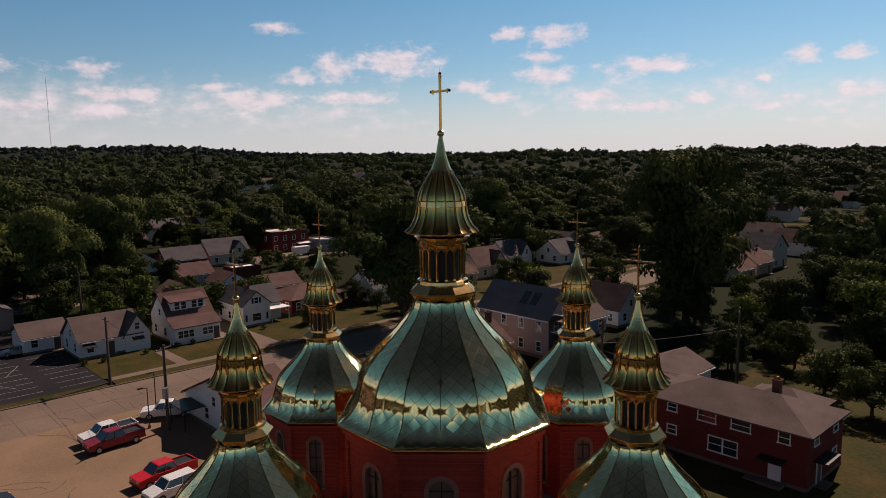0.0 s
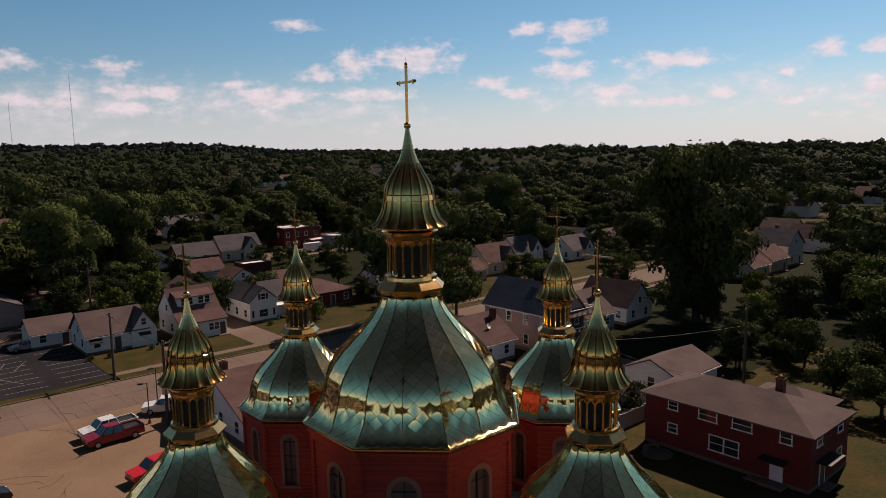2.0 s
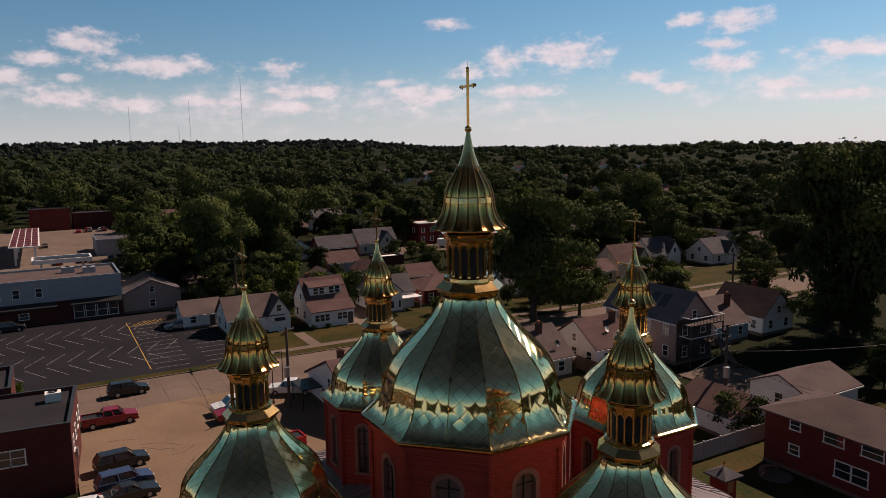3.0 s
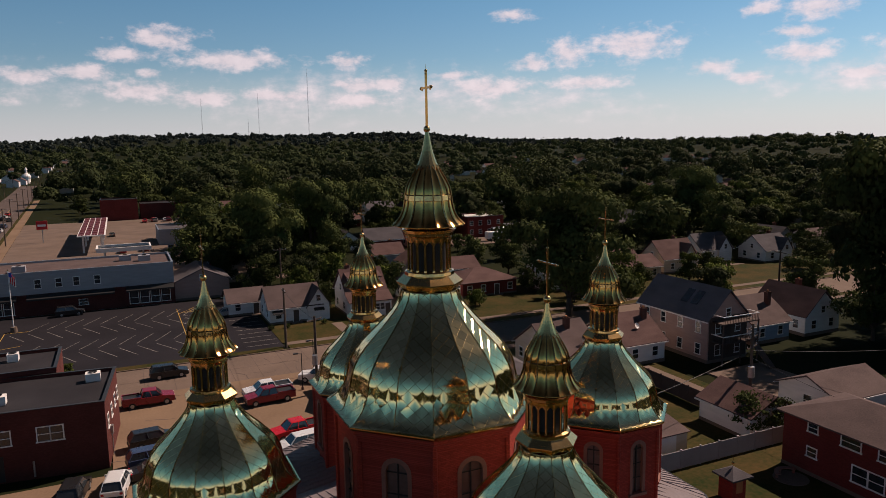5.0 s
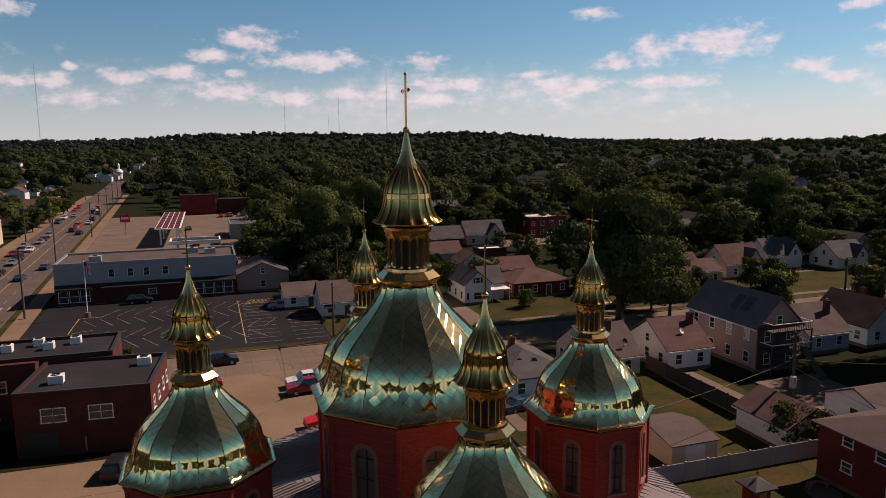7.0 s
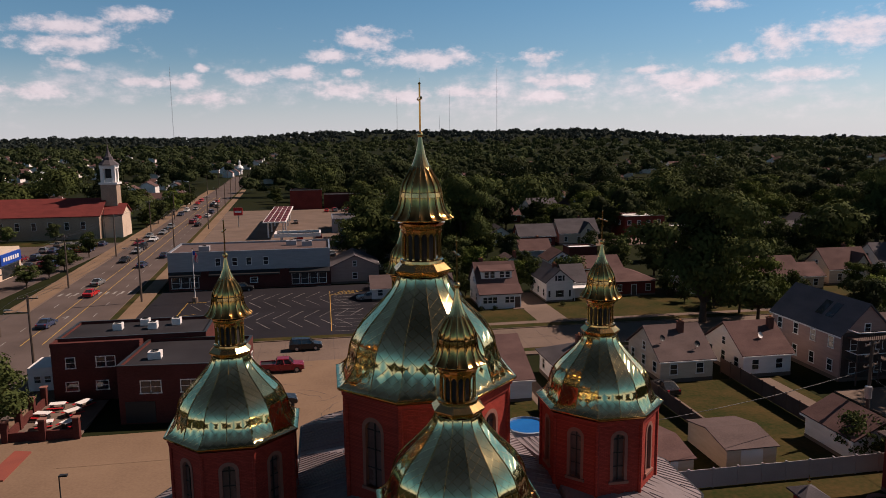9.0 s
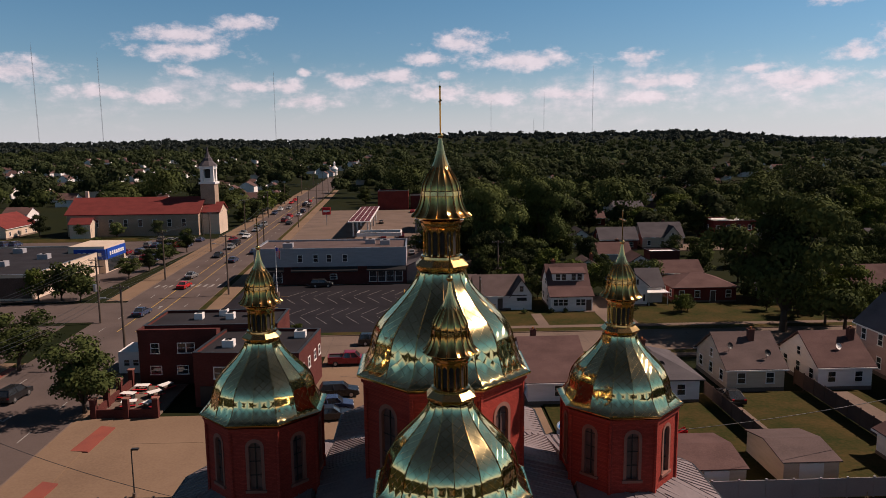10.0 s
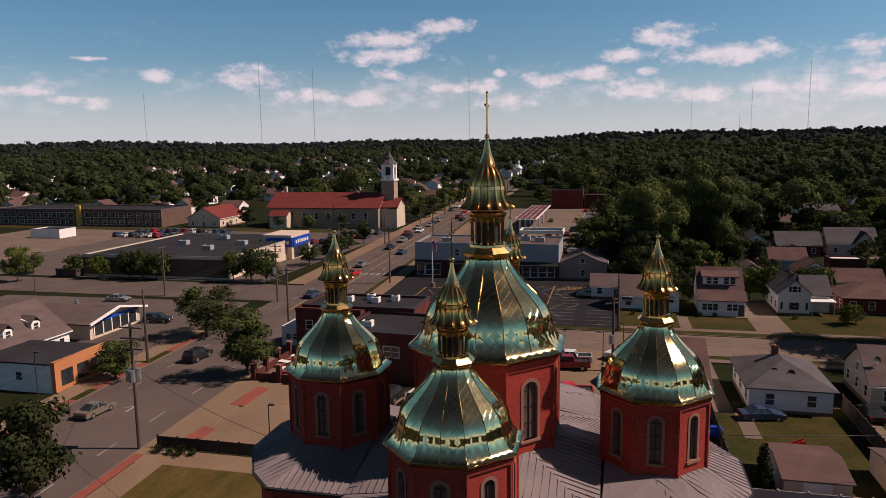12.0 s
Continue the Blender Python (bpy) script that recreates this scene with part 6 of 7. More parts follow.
def leaf_mesh(name, V, F, way, leaf):
    me = bpy.data.meshes.new(name)
    me.from_pydata(V.tolist(), [], F.tolist())
    me.materials.append(leaf)
    me.polygons.foreach_set("use_smooth", [True] * len(me.polygons))
    me.normals_split_custom_set_from_vertices(way.tolist())
    return me


def tree_kind(seed, H, R, n, size, leaf, label, trunk=0.32, conifer=False):
    """A tree at the origin: tapered trunk with limbs, and a crown of leaf clumps."""
    rng = np.random.default_rng(seed)
    root = thing("tree", label, "tree", "trees", Matrix.Translation((0, 0, -400)))
    b = B()
    fork = H * rng.uniform(0.12, 0.2)
    b.tube((0, 0, -0.2), (0, 0, fork), trunk * 1.15, trunk * 0.8, 8)
    lobes = []
    if conifer:
        b.tube((0, 0, fork), (0, 0, H * 0.97), trunk * 0.8, 0.04, 7)
        for k in range(9):
            q = k / 8
            lobes.append((rng.normal(0, 0.15), rng.normal(0, 0.15), H * (0.16 + 0.8 * q), R * (1 - q * 0.9), H * 0.075))
    else:
        m_ = int(rng.integers(13, 19))
        for k in range(m_):
            a = 2 * math.pi * k * 0.382 + rng.uniform(-0.4, 0.4)
            up = rng.uniform(0.26, 0.9)
            out = R * rng.uniform(0.35, 0.9) * (1.2 - 1.1 * abs(up - 0.5))
            p = (out * math.cos(a), out * math.sin(a), H * up)
            mid = (p[0] * 0.5, p[1] * 0.5, fork + (p[2] - fork) * 0.62)
            b.tube((0, 0, fork * rng.uniform(0.8, 1.0)), mid, trunk * 0.38, trunk * 0.18, 6)
            b.tube(mid, p, trunk * 0.18, 0.03, 5)
            lobes.append((*p, R * rng.uniform(0.2, 0.38), H * rng.uniform(0.07, 0.13)))
            if out > R * 0.45:
                lobes.append((*mid, R * rng.uniform(0.18, 0.3), H * rng.uniform(0.07, 0.11)))
        lobes.append((rng.normal(0, R * 0.12), rng.normal(0, R * 0.12), H * 0.86, R * 0.36, H * 0.13))
        lobes.append((0, 0, H * 0.55, R * 0.5, H * 0.2))
        b.tube((0, 0, fork), (lobes[-2][0] * 0.5, lobes[-2][1] * 0.5, H * 0.85), trunk * 0.6, 0.05, 6)
    part("trunk", b, BARK, root)
    part("crown", leaf_mesh("crown", *leaf_cloud(rng, lobes, n, size), leaf), None, root)
    return root


BROAD = [tree_kind(11 + k, 13, 5.6, 5600, 0.29, (LEAF, LEAF_DARK, LEAF, LEAF_LIGHT, LEAF)[k], "broad leafy street tree with a rounded uneven crown") for k in range(5)]
SMALL = [tree_kind(31 + k, 6.5, 3.0, 2000, 0.24, (LEAF_LIGHT, LEAF, LEAF)[k], "small leafy garden tree", 0.14) for k in range(3)]
FIR = tree_kind(41, 11, 2.4, 1800, 0.33, LEAF_DARK, "dark narrow spruce tree", 0.2, True)
BUSH = [tree_kind(51 + k, 1.7, 1.1, 420, 0.16, (LEAF_DARK, LEAF)[k], "rounded green garden shrub", 0.06) for k in range(2)]
BIG = tree_kind(61, 17, 8.8, 19000, 0.27, LEAF, "very large spreading tree with a dense crown", 0.5)
PLACED = []
YARD_HOUSES = [(55.5, 164), (69, 167), (45.5, 168), (47.5, 139), (49.5, 125), (36.5, 121), (54.5, 112), (130, 157), (88.6, 94), (103, 98), (121, 105), (91, 164), (84, 153), (92, 150), (98, 154), (86, 144), (96, 144), (60, 138.5), (53.6, 118)]
used = set()


def plant(kind, x, y, s=1.0, turn=None, squash=1.0, label=""):
    PLACED.append((x, y))
    r = random.Random(int(x * 13 + y * 7)).uniform(0, 360) if turn is None else turn
    m = pose(x, y, hill(x, y) - 0.02, 0, 0, r) @ Matrix.Diagonal((s, s, s * squash, 1))
    if kind in used:
        ob = copy_thing(kind, m)
    else:
        used.add(kind)
        ob = kind
        ob.matrix_world = m
    if label:
        tagged(ob, label)
    return ob


# single trees that stand out
plant(BIG, 57.0, 71.5, 1.22, 40, 1.08)
plant(BIG, 16, 131, 0.85, 200, 1.1)
plant(BIG, 30, 144, 0.9, 290, 1.1)
plant(BIG, 91, 37, 1.08, 120, 1.25)
plant(BIG, 147, 138, 1.0, 10)
plant(BROAD[0], -39.9, 42.0, 0.82, 30, 0.85, "street tree with an open crown beside the terrace")
plant(BROAD[2], -56.4, 58.8, 0.85, 100, 0.75)
plant(BROAD[0], -56.5, 37.0, 0.72, 200, 0.8)
plant(BROAD[1], -40.2, 5.6, 0.74, 60, 1.0)
plant(BROAD[3], 66.5, 70.5, 0.85, 10)
for x, y, k, s in ((6.5, 131, 1, 0.85), (9, 141, 2, 1.0), (24, 124, 0, 1.0), (2, 146, 4, 0.9), (15, 150, 0, 1.1), (26, 158, 2, 1.0), (36, 148, 4, 0.9), (20, 112, 1, 0.8),
                   (12, 112, 4, 0.75), (42, 128, 2, 0.5), (99, 209, 3, 0.9), (108, 214, 3, 0.85), (94, 82, 3, 0.62), (66.2, 75.5, 3, 0.75), (150, 100, 0, 0.9), (78, 60, 1, 0.9), (132, 83, 2, 0.9),
                   (100, 27, 2, 0.95), (109, 17, 0, 1.0), (92, 36, 1, 0.9), (78, 14, 4, 0.55), (70, 7.5, 2, 0.5), (104, 5, 1, 0.9), (120, 25, 0, 1.1), (122, 8, 1, 1.0), (95, 15, 2, 0.8),
                   (118, 40, 2, 0.9), (84, 5, 4, 0.7), (-128, 95, 3, 0.75), (-134, 106, 2, 0.6), (-96, 172, 0, 0.5), (-69, 128, 2, 0.6), (-68, 138, 1, 0.6), (-68, 148, 2, 0.65), (-70, 158, 0, 0.6), (-69, 170, 4, 0.6), (-90, 206, 1, 0.62), (-104, 206, 0, 0.6), (-116, 207, 2, 0.6), (-134, 214, 1, 0.8), (-165, 232, 0, 1.0)):
    if not glade(x, y):
        plant(BROAD[k], x, y, s)
for x, y, k, s in ((-69, 104, 1, 1.15), (-73, 104.5, 2, 1.2), (-77, 103.5, 0, 1.05), (-96, 102.6, 1, 0.85), (-100, 102.6, 2, 0.9), (-104, 102.8, 1, 0.85), (-112, 102.6, 0, 0.8), (98, 78, 0, 0.9), (46.2, 20.2, 1, 0.55), (12, 97, 1, 0.5),
                   (64, 80, 2, 0.8), (-20.5, 71, 0, 0.4), (68.5, 6.8, 1, 0.8), (61, 85, 1, 0.5), (-120, 104, 1, 0.7), (47, 86, 2, 0.4)):
    plant(SMALL[k], x, y, s)
for x, y, k, s in ((99, 44, 1, 0.9), (72, 20, 0, 0.7), (90, 20, 1, 1.1), (97, 33, 0, 1.1), (88, 60.0 - 22, 4, 0.9), (105, 34, 1, 1.2), (112, 30, 2, 1.1), (76, 6, 0, 0.6), (92, -4, 2, 0.9), (101, -8, 1, 1.0), (113, -3, 0, 1.1),
                   (126, 16, 1, 1.2), (135, 30, 4, 1.1), (128, -6, 2, 1.1), (140, 12, 0, 1.2), (70, 84, 1, 0.7), (75, 98, 0, 0.8), (68, 112, 0, 0.8), (80, 112, 1, 0.9), (92, 112, 4, 0.9), (108, 118, 1, 1.0), (40, 134, 1, 0.8), (36, 150, 2, 1.0), (76, 130, 4, 0.6), (110, 140, 0, 1.1), (116, 138, 2, 1.1), (72, 172, 1, 0.8), (86, 180, 2, 1.1), (58, 178, 0, 0.7), (110, 168, 4, 1.1), (120, 176, 1, 1.2)):
    if not glade(x, y):
        plant(BROAD[k], x, y, s)
for k, (x, y, q) in enumerate(((72, 20.5, 0.5), (77, 24, 0.55), (84, 21, 0.6), (89, 26, 0.62), (95, 23, 0.6), (99, 30, 0.6), (90, 33.5, 0.62), (104, 29, 0.65), (110, 36, 0.6), (80, 17, 0.5))):
    plant(BROAD[k % 5], x, y, q)
grove = random.Random(12)
for k in range(70):
    x, y = grove.uniform(63, 132), grove.uniform(-14, 40)
    if x < 66 and y > 2 or x < 92 and y > 24 or glade(x, y) or min(math.hypot(x - a, y - c) for a, c in PLACED) < 5.0:
        continue
    plant(BROAD[k % 5], x, y, grove.uniform(0.6, 0.95) if x < 80 else grove.uniform(0.8, 1.15))
yard = random.Random(3)
for k in range(46):
    x, y = yard.uniform(30, 128), yard.uniform(100, 178)
    if min(max(abs(x - q[0]), abs(y - q[1])) for q in YARD_HOUSES) < 6.5:
        continue
    plant(SMALL[k % 3] if k % 3 else BUSH[k % 2], x, y, yard.uniform(0.5, 0.95) * (1 if k % 3 else 1.5))
for x, y, q in ((22, 99, 0.6), (33.5, 103, 0.9), (43.5, 104, 0.8), (30.5, 108, 0.9), (62, 118, 1.0), (61, 92, 0.7), (45.4, 84.6, 0.5), (71, 92, 0.9), (76, 80, 0.8), (83, 84.5, 0.7), (101, 84, 0.8), (27, 115, 1.1), (18, 106, 1.0)):
    plant(SMALL[int(x) % 3], x, y, q)
plant(FIR, 20.2, 20.6, 0.42)
plant(FIR, 44, 160, 0.9)
for k, (x, y) in enumerate(((-70, 240), (-69, 254), (-71, 270), (-70, 288), (-72, 306), (-71, 325), (-73, 345), (-82, 246), (-84, 264), (-81, 282), (-29, 335), (-31, 352))):
    plant(BROAD[k % 5], x, y, 0.85 + 0.05 * (k % 5))
plant(SMALL[1], 44, 20.6, 0.6)
plant(BROAD[3], 83.6, 64.3, 0.72)
plant(BROAD[3], 93.6, 194.4, 1.0, 20, 0.8)
plant(FIR, 69, 218, 0.95)
plant(FIR, 99, 62, 0.9)
for x, y, q in ((-36.6, 17.8, 0.62), (-35.2, 17.6, 0.55), (-34.0, 17.7, 0.66), (-32.8, 17.9, 0.5), (-24.6, 17.7, 0.45), (-23.2, 17.9, 0.4)):
    plant(BUSH[int(q * 10) % 2], x, y, q)
for x, y in ((8.6, 86.3), (11.3, 86.2), (17.4, 86.3), (22.4, 86.6), (25, 86.7), (31, 42.0), (46.6, 43.4), (13, 45), (60.5, 78.5), (62.5, 78.9), (38, 87.4)):
    plant(BUSH[int(x) % 2], x, y, 0.6)

# ---- more houses among the trees ----
STREETS = []
rng = random.Random(9)
WALLS = [WHITE, WHITE, CREAM, GREY, WHITE, BRICK_HOUSE, BLUE]
ROOFS = [ROOF_GREY, ROOF_BROWN, ROOF_TAN, ROOF_GREY]
# middle, ridge direction, half width, half depth, eave, rise, wall, roof
HOUSES_NEAR = [(55.5, 164.0, "x", 5.4, 3.6, 3.2, 2.9, BRICK_HOUSE, ROOF_GREY), (69, 167, "x", 6.0, 4.2, 3.4, 3.6, CREAM, ROOF_GREY), (45.5, 168, "y", 3.6, 4.5, 3.0, 2.6, WHITE, ROOF_GREY), (47.5, 139, "x", 4.0, 3.4, 3.0, 2.2, GREY, ROOF_BROWN),
               (49.5, 125, "y", 3.2, 3.6, 2.6, 2.0, WHITE, ROOF_BROWN), (36.5, 121, "y", 3.0, 3.2, 2.6, 1.8, CREAM, ROOF_TAN), (54.5, 112, "x", 4.2, 3.4, 2.9, 2.0, BRICK_HOUSE, ROOF_BROWN)]
HOUSES_FAR = [(79, 234, "x", 5.6, 4.4, 5.6, 2.4, CREAM, ROOF_GREY), (61.5, 225, "x", 6.0, 4.0, 3.0, 2.2, BRICK_HOUSE, ROOF_BROWN), (114, 305, "y", 4.0, 5.0, 4.0, 3.0, BLUE, ROOF_GREY), (163, 214, "x", 6.0, 4.5, 4.4, 3.0, WHITE, ROOF_RED),
              (130, 157, "x", 5.6, 4.4, 3.0, 2.6, CREAM, ROOF_GREY), (141, 161, "y", 4.2, 5.0, 4.2, 3.0, WHITE, ROOF_GREY), (215, 248, "y", 4.4, 5.4, 4.4, 3.2, WHITE, ROOF_TAN)]
HOUSES_EAST = [(88.6, 94, "x", 5.4, 3.6, 2.9, 2.0, CREAM, ROOF_BROWN), (103, 98, "x", 5.0, 4.0, 3.4, 3.6, CREAM, ROOF_BROWN), (121, 105, "x", 5.0, 4.0, 3.2, 3.4, WHITE, ROOF_GREY), (134, 98, "x", 4.6, 4.2, 3.0, 3.2, WHITE, ROOF_GREY),
               (164, 109, "x", 5.0, 3.2, 2.6, 2.0, WHITE, ROOF_TAN), (162, 55, "y", 4.4, 5.0, 5.2, 3.4, WHITE, ROOF_GREY), (149.5, 52, "x", 4.4, 3.6, 3.2, 2.6, CREAM, ROOF_BROWN), (138, 51, "x", 4.2, 3.4, 3.0, 2.4, CREAM, ROOF_BROWN),
               (205, 72, "y", 4.4, 5.0, 4.0, 3.0, WHITE, ROOF_TAN), (150, 110, "y", 4.2, 4.6, 3.2, 3.0, BLUE, ROOF_GREY)]
for k, (x, y, ax, w, d, e, rise, wl, rf) in enumerate(HOUSES_NEAR + HOUSES_FAR + HOUSES_EAST):
    words = {WHITE: "white frame", CREAM: "tan frame", GREY: "grey frame", BRICK_HOUSE: "red brick", BLUE: "blue-grey frame"}[wl]
    top = {ROOF_GREY: "grey", ROOF_RED: "red", ROOF_BROWN: "brown", ROOF_TAN: "taupe"}[rf]
    hs = house(words + " house with a " + top + " shingled gable roof among trees", x - w, x + w, y - d, y + d, e, e + rise, ax, wl, rf,
          stack=(x + 1.5, y + 0.5) if k % 2 else None, wins="sw", group="houses among the trees", step=3.3)
    if (x, y) in ((103, 98), (121, 105), (134, 98), (69, 167)):
        part("cross_gable", gable_body(w * 0.05, w * 0.85, -d - 0.5, 0.0, e, e + rise * 0.8, "y"), wl, hs)
        part("gable_roof", gable_roof(B(), w * 0.05, w * 0.85, -d - 0.5, 0.0, e, e + rise * 0.8 + 0.05, "y", 0.25, 0.12), rf, hs)
        window(hs, w * 0.45, -d - 0.5, e - 0.1, 0, 0.8, 1.1)
    STREETS.append((x, y))
flat_block("shed_block", "low brown shed with a pale flat roof", 56.5, 64, 136, 141, 2.9, BRICK_DARK, cat="shed", roof=TRIM)
p_ = thing("swimming_pool", "turquoise garden pool beside a red-roofed house", "pool", "", Matrix.Translation((53.6, 118.2, 0)))
part("wall", B().lathe([(2.6, 0), (2.65, 1.0), (2.5, 1.05), (2.45, 0.9)], 24, close=False), TRIM, p_)
part("water", B().lathe([(0.01, 0.92), (2.5, 0.92)], 24, close=False), POOL, p_)
c_ = thing("red_canopy", "small bright red canopy beside a far house", "canopy", "", Matrix.Translation((176, 60, 0)))
part("sheet", gable_roof(B(), -4, 4, -3, 3, 3.2, 4.4, "x"), RED, c_)
for x in (-3.8, 3.8):
    for y in (-2.8, 2.8):
        part("post", B().tube((x, y, -0.1), (x, y, 3.2), 0.06), STEEL, c_)
# far houses too small to tell apart
hw, hr = B(), B()
rng = random.Random(21)
FAR = []


def far_house(x, y):
    z = hill(x, y)
    w, d, e, rdg = rng.uniform(4, 5.5), rng.uniform(4, 6), rng.uniform(3, 4.6), rng.uniform(2.2, 3.2)
    t = rng.choice((0, 1))
    (hw.extrude([(x - w + 0, z - 1), (x + w, z - 1), (x + w, z + e), (x, z + e + rdg), (x - w, z + e)], "y", y - d, y + d) if t else
     hw.extrude([(y - d, z - 1), (y + d, z - 1), (y + d, z + e), (y, z + e + rdg), (y - d, z + e)], "x", x - w, x + w))
    gable_roof(hr, x - w, x + w, y - d, y + d, z + e, z + e + rdg + 0.1, "y" if t else "x", 0.3, 0.15)
    FAR.append((x, y))


for row in range(30):
    yy = 190 + row * 32
    for k in range(34):
        x = -90 - k * 14 + rng.uniform(-3, 3)
        if yy > 240 and rng.random() < 0.3:
            far_house(x, yy + rng.uniform(-5, 5))
for row in range(16):
    yy = 60 + row * 46
    for k in range(26):
        x = 190 + k * 17 + rng.uniform(-4, 4)
        if rng.random() < 0.35:
            far_house(x, yy + rng.uniform(-5, 5))
for row in range(10):
    for k in range(8):
        if rng.random() < 0.4:
            far_house(30 + k * 20 + rng.uniform(-4, 4), 250 + row * 34)
for k in range(0, 30, 3):
    far_house(rng.choice((-1, 1)) * rng.uniform(14, 30) + road_x(350 + k * 30), 350 + k * 30)
tagged(part("far_house_walls", hw, WHITE), "pale walls of far suburban houses", "houses", kind="stuff")
tagged(part("far_house_roofs", hr, ROOF_BROWN), "brown roofs of far suburban houses", "houses", kind="stuff")
b = B().lathe([(3.0, 0), (3.0, 6), (3.6, 6.2), (3.7, 7.6), (2.6, 9.2), (1.0, 10.4), (0.9, 12.5), (1.3, 13.3), (0.1, 15.5)], 12, 0, (-62 - 24, 690))
tagged(part("far_dome", b, TRIM), "far white domed church lantern above the trees", "church")


# ---- woods ----
def clear(x, y, pad=0.0):
    """Whether a tree may stand here: off roads, lots, lawns and houses, and out of the way of the camera."""
    if y < 62 and -150 < x < 66 and y > -60:
        return False
    if glade(x, y) or 66 <= x < 86 and 22 < y < 60:
        return False
    if abs(x - road_x(y)) < 13 + pad and y < 630:
        return False
    if 60 < y < 79 and x > -60:
        return False
    if -45 < x < 24 and 60 < y < (118 if x > 8 else 310):
        return False
    if -250 < x < -60 and 84 < y < 232:
        return False
    if -150 < x < -60 and 20 < y <= 84:
        return False
    if 5 < x < 60 and 79 < y < 118:
        return False
    if 34 < x < 110 and 105 < y < 176:
        return False
    if 60 < x < 140 and 79 < y < 105:
        return False
    if 55 < x < 130 and 205 < y < 238:
        return False
    if 135 < x < 195 and 42 < y < 62:
        return False
    for hx, hy in STREETS:
        if abs(x - hx) < 7.5 + pad and -11 - pad < y - hy < 7:
            return False
    return True


rng = random.Random(77)
count = 0
tries = 0
while count < 200 and tries < 9000:
    tries += 1
    x, y = rng.uniform(5, 230), rng.uniform(-30, 230)
    if not clear(x, y) or min((math.hypot(x - a, y - c) for a, c in PLACED)) < 9.0:
        continue
    plant(BROAD[rng.randrange(5)], x, y, rng.uniform(0.85, 1.4), None, rng.uniform(0.85, 1.1))
    count += 1


def woods(name, rmin, rmax, want, blades, size, leaf, seed, H, label, arc=(-62, 100)):
    """Far trees, each a crown of loose clumps, in one mesh."""
    g = np.random.default_rng(seed)
    Vs, Ns, done = [], [], 0
    while done < want:
        r = math.sqrt(g.uniform(rmin ** 2, rmax ** 2))
        a = g.uniform(*arc)
        x, y = r * math.sin(radians(a)), r * math.cos(radians(a))
        if r < 750 and not clear(x, y, 1.0):
            continue
        if abs(x - road_x(y)) < 14 and y < 630:
            continue
        if -62 <= a < -6 and 230 < y < 900 and g.uniform() < (0.35 if y < 620 else 0.2):
            continue
        # open gardens between the groves
        if r < 700 and math.sin(x / 31) * math.cos(y / 27) + math.sin((x + y) / 53) < -0.75:
            continue
        hgt = H * g.uniform(0.42, 1.0) * (1.45 if g.uniform() < 0.2 else 1.0)
        rad = hgt * g.uniform(0.34, 0.58)
        z = hill(x, y)
        # a crown is a heap of rounded boughs, each a shell of loose leaf clumps
        m_ = 9 if blades > 100 else 5
        u = g.normal(size=(m_, 3))
        u /= np.linalg.norm(u, axis=1)[:, None]
        u[:, 2] = np.abs(u[:, 2]) * 1.15 - 0.35
        mid = u * np.array([rad, rad, hgt * 0.36]) * g.uniform(0.35, 0.72, (m_, 1)) + np.array([x, y, z + hgt * 0.56])
        bough = rad * g.uniform(0.38, 0.62, m_)
        pick = g.integers(0, m_, blades)
        d = g.normal(size=(blades, 3))
        d /= np.linalg.norm(d, axis=1)[:, None]
        d[:, 2] = np.abs(d[:, 2]) * 1.3 - 0.3
        c = mid[pick] + d * bough[pick][:, None] * np.array([1, 1, 0.85]) * g.uniform(0.82, 1.08, (blades, 1))
        n = d + g.normal(0, 0.25, (blades, 3))
        n /= np.linalg.norm(n, axis=1)[:, None]
        u = np.cross(n, g.normal(size=(blades, 3)))
        u /= np.linalg.norm(u, axis=1)[:, None]
        w = np.cross(n, u)
        s = size * g.uniform(0.6, 1.4, (blades, 1))
        Vs.append(np.stack([c - u * s - w * s * 0.7, c + u * s - w * s * 0.7, c + w * s * 1.1], 1).reshape(-1, 3))
        way = d * 0.8 + n * 0.2
        Ns.append(np.repeat(way / np.linalg.norm(way, axis=1)[:, None], 3, 0))
        done += 1
    V = np.concatenate(Vs)
    me = leaf_mesh(name, V, np.arange(len(V)).reshape(-1, 3), np.concatenate(Ns), leaf)
    return tagged(new(name, me), label, "trees", kind="stuff")


woods("woods_near", 150, 340, 270, 1200, 0.5, LEAF, 1, 17.5, "leafy suburban trees between the houses")
woods("woods_dark", 150, 340, 110, 1200, 0.5, LEAF_DARK, 5, 18, "darker leafy trees between the houses")
woods("woods_middle", 340, 640, 620, 520, 0.8, LEAF_MID, 4, 17.5, "leafy trees over the suburb")
woods("woods_shaded", 340, 640, 300, 520, 0.8, LEAF_DARK, 6, 18, "dark leafy trees over the suburb")
woods("woods_mid", 620, 1500, 3000, 150, 1.35, LEAF_MID, 2, 16.5, "tree canopy over the far suburb")
woods("woods_far", 1450, 3900, 8000, 40, 3.2, LEAF_HAZE, 3, 17, "wooded ridge on the horizon")
woods("woods_behind", 95, 900, 1500, 44, 1.9, LEAF_MID, 8, 13, "trees of the suburb on the church's other side", (100, 298))

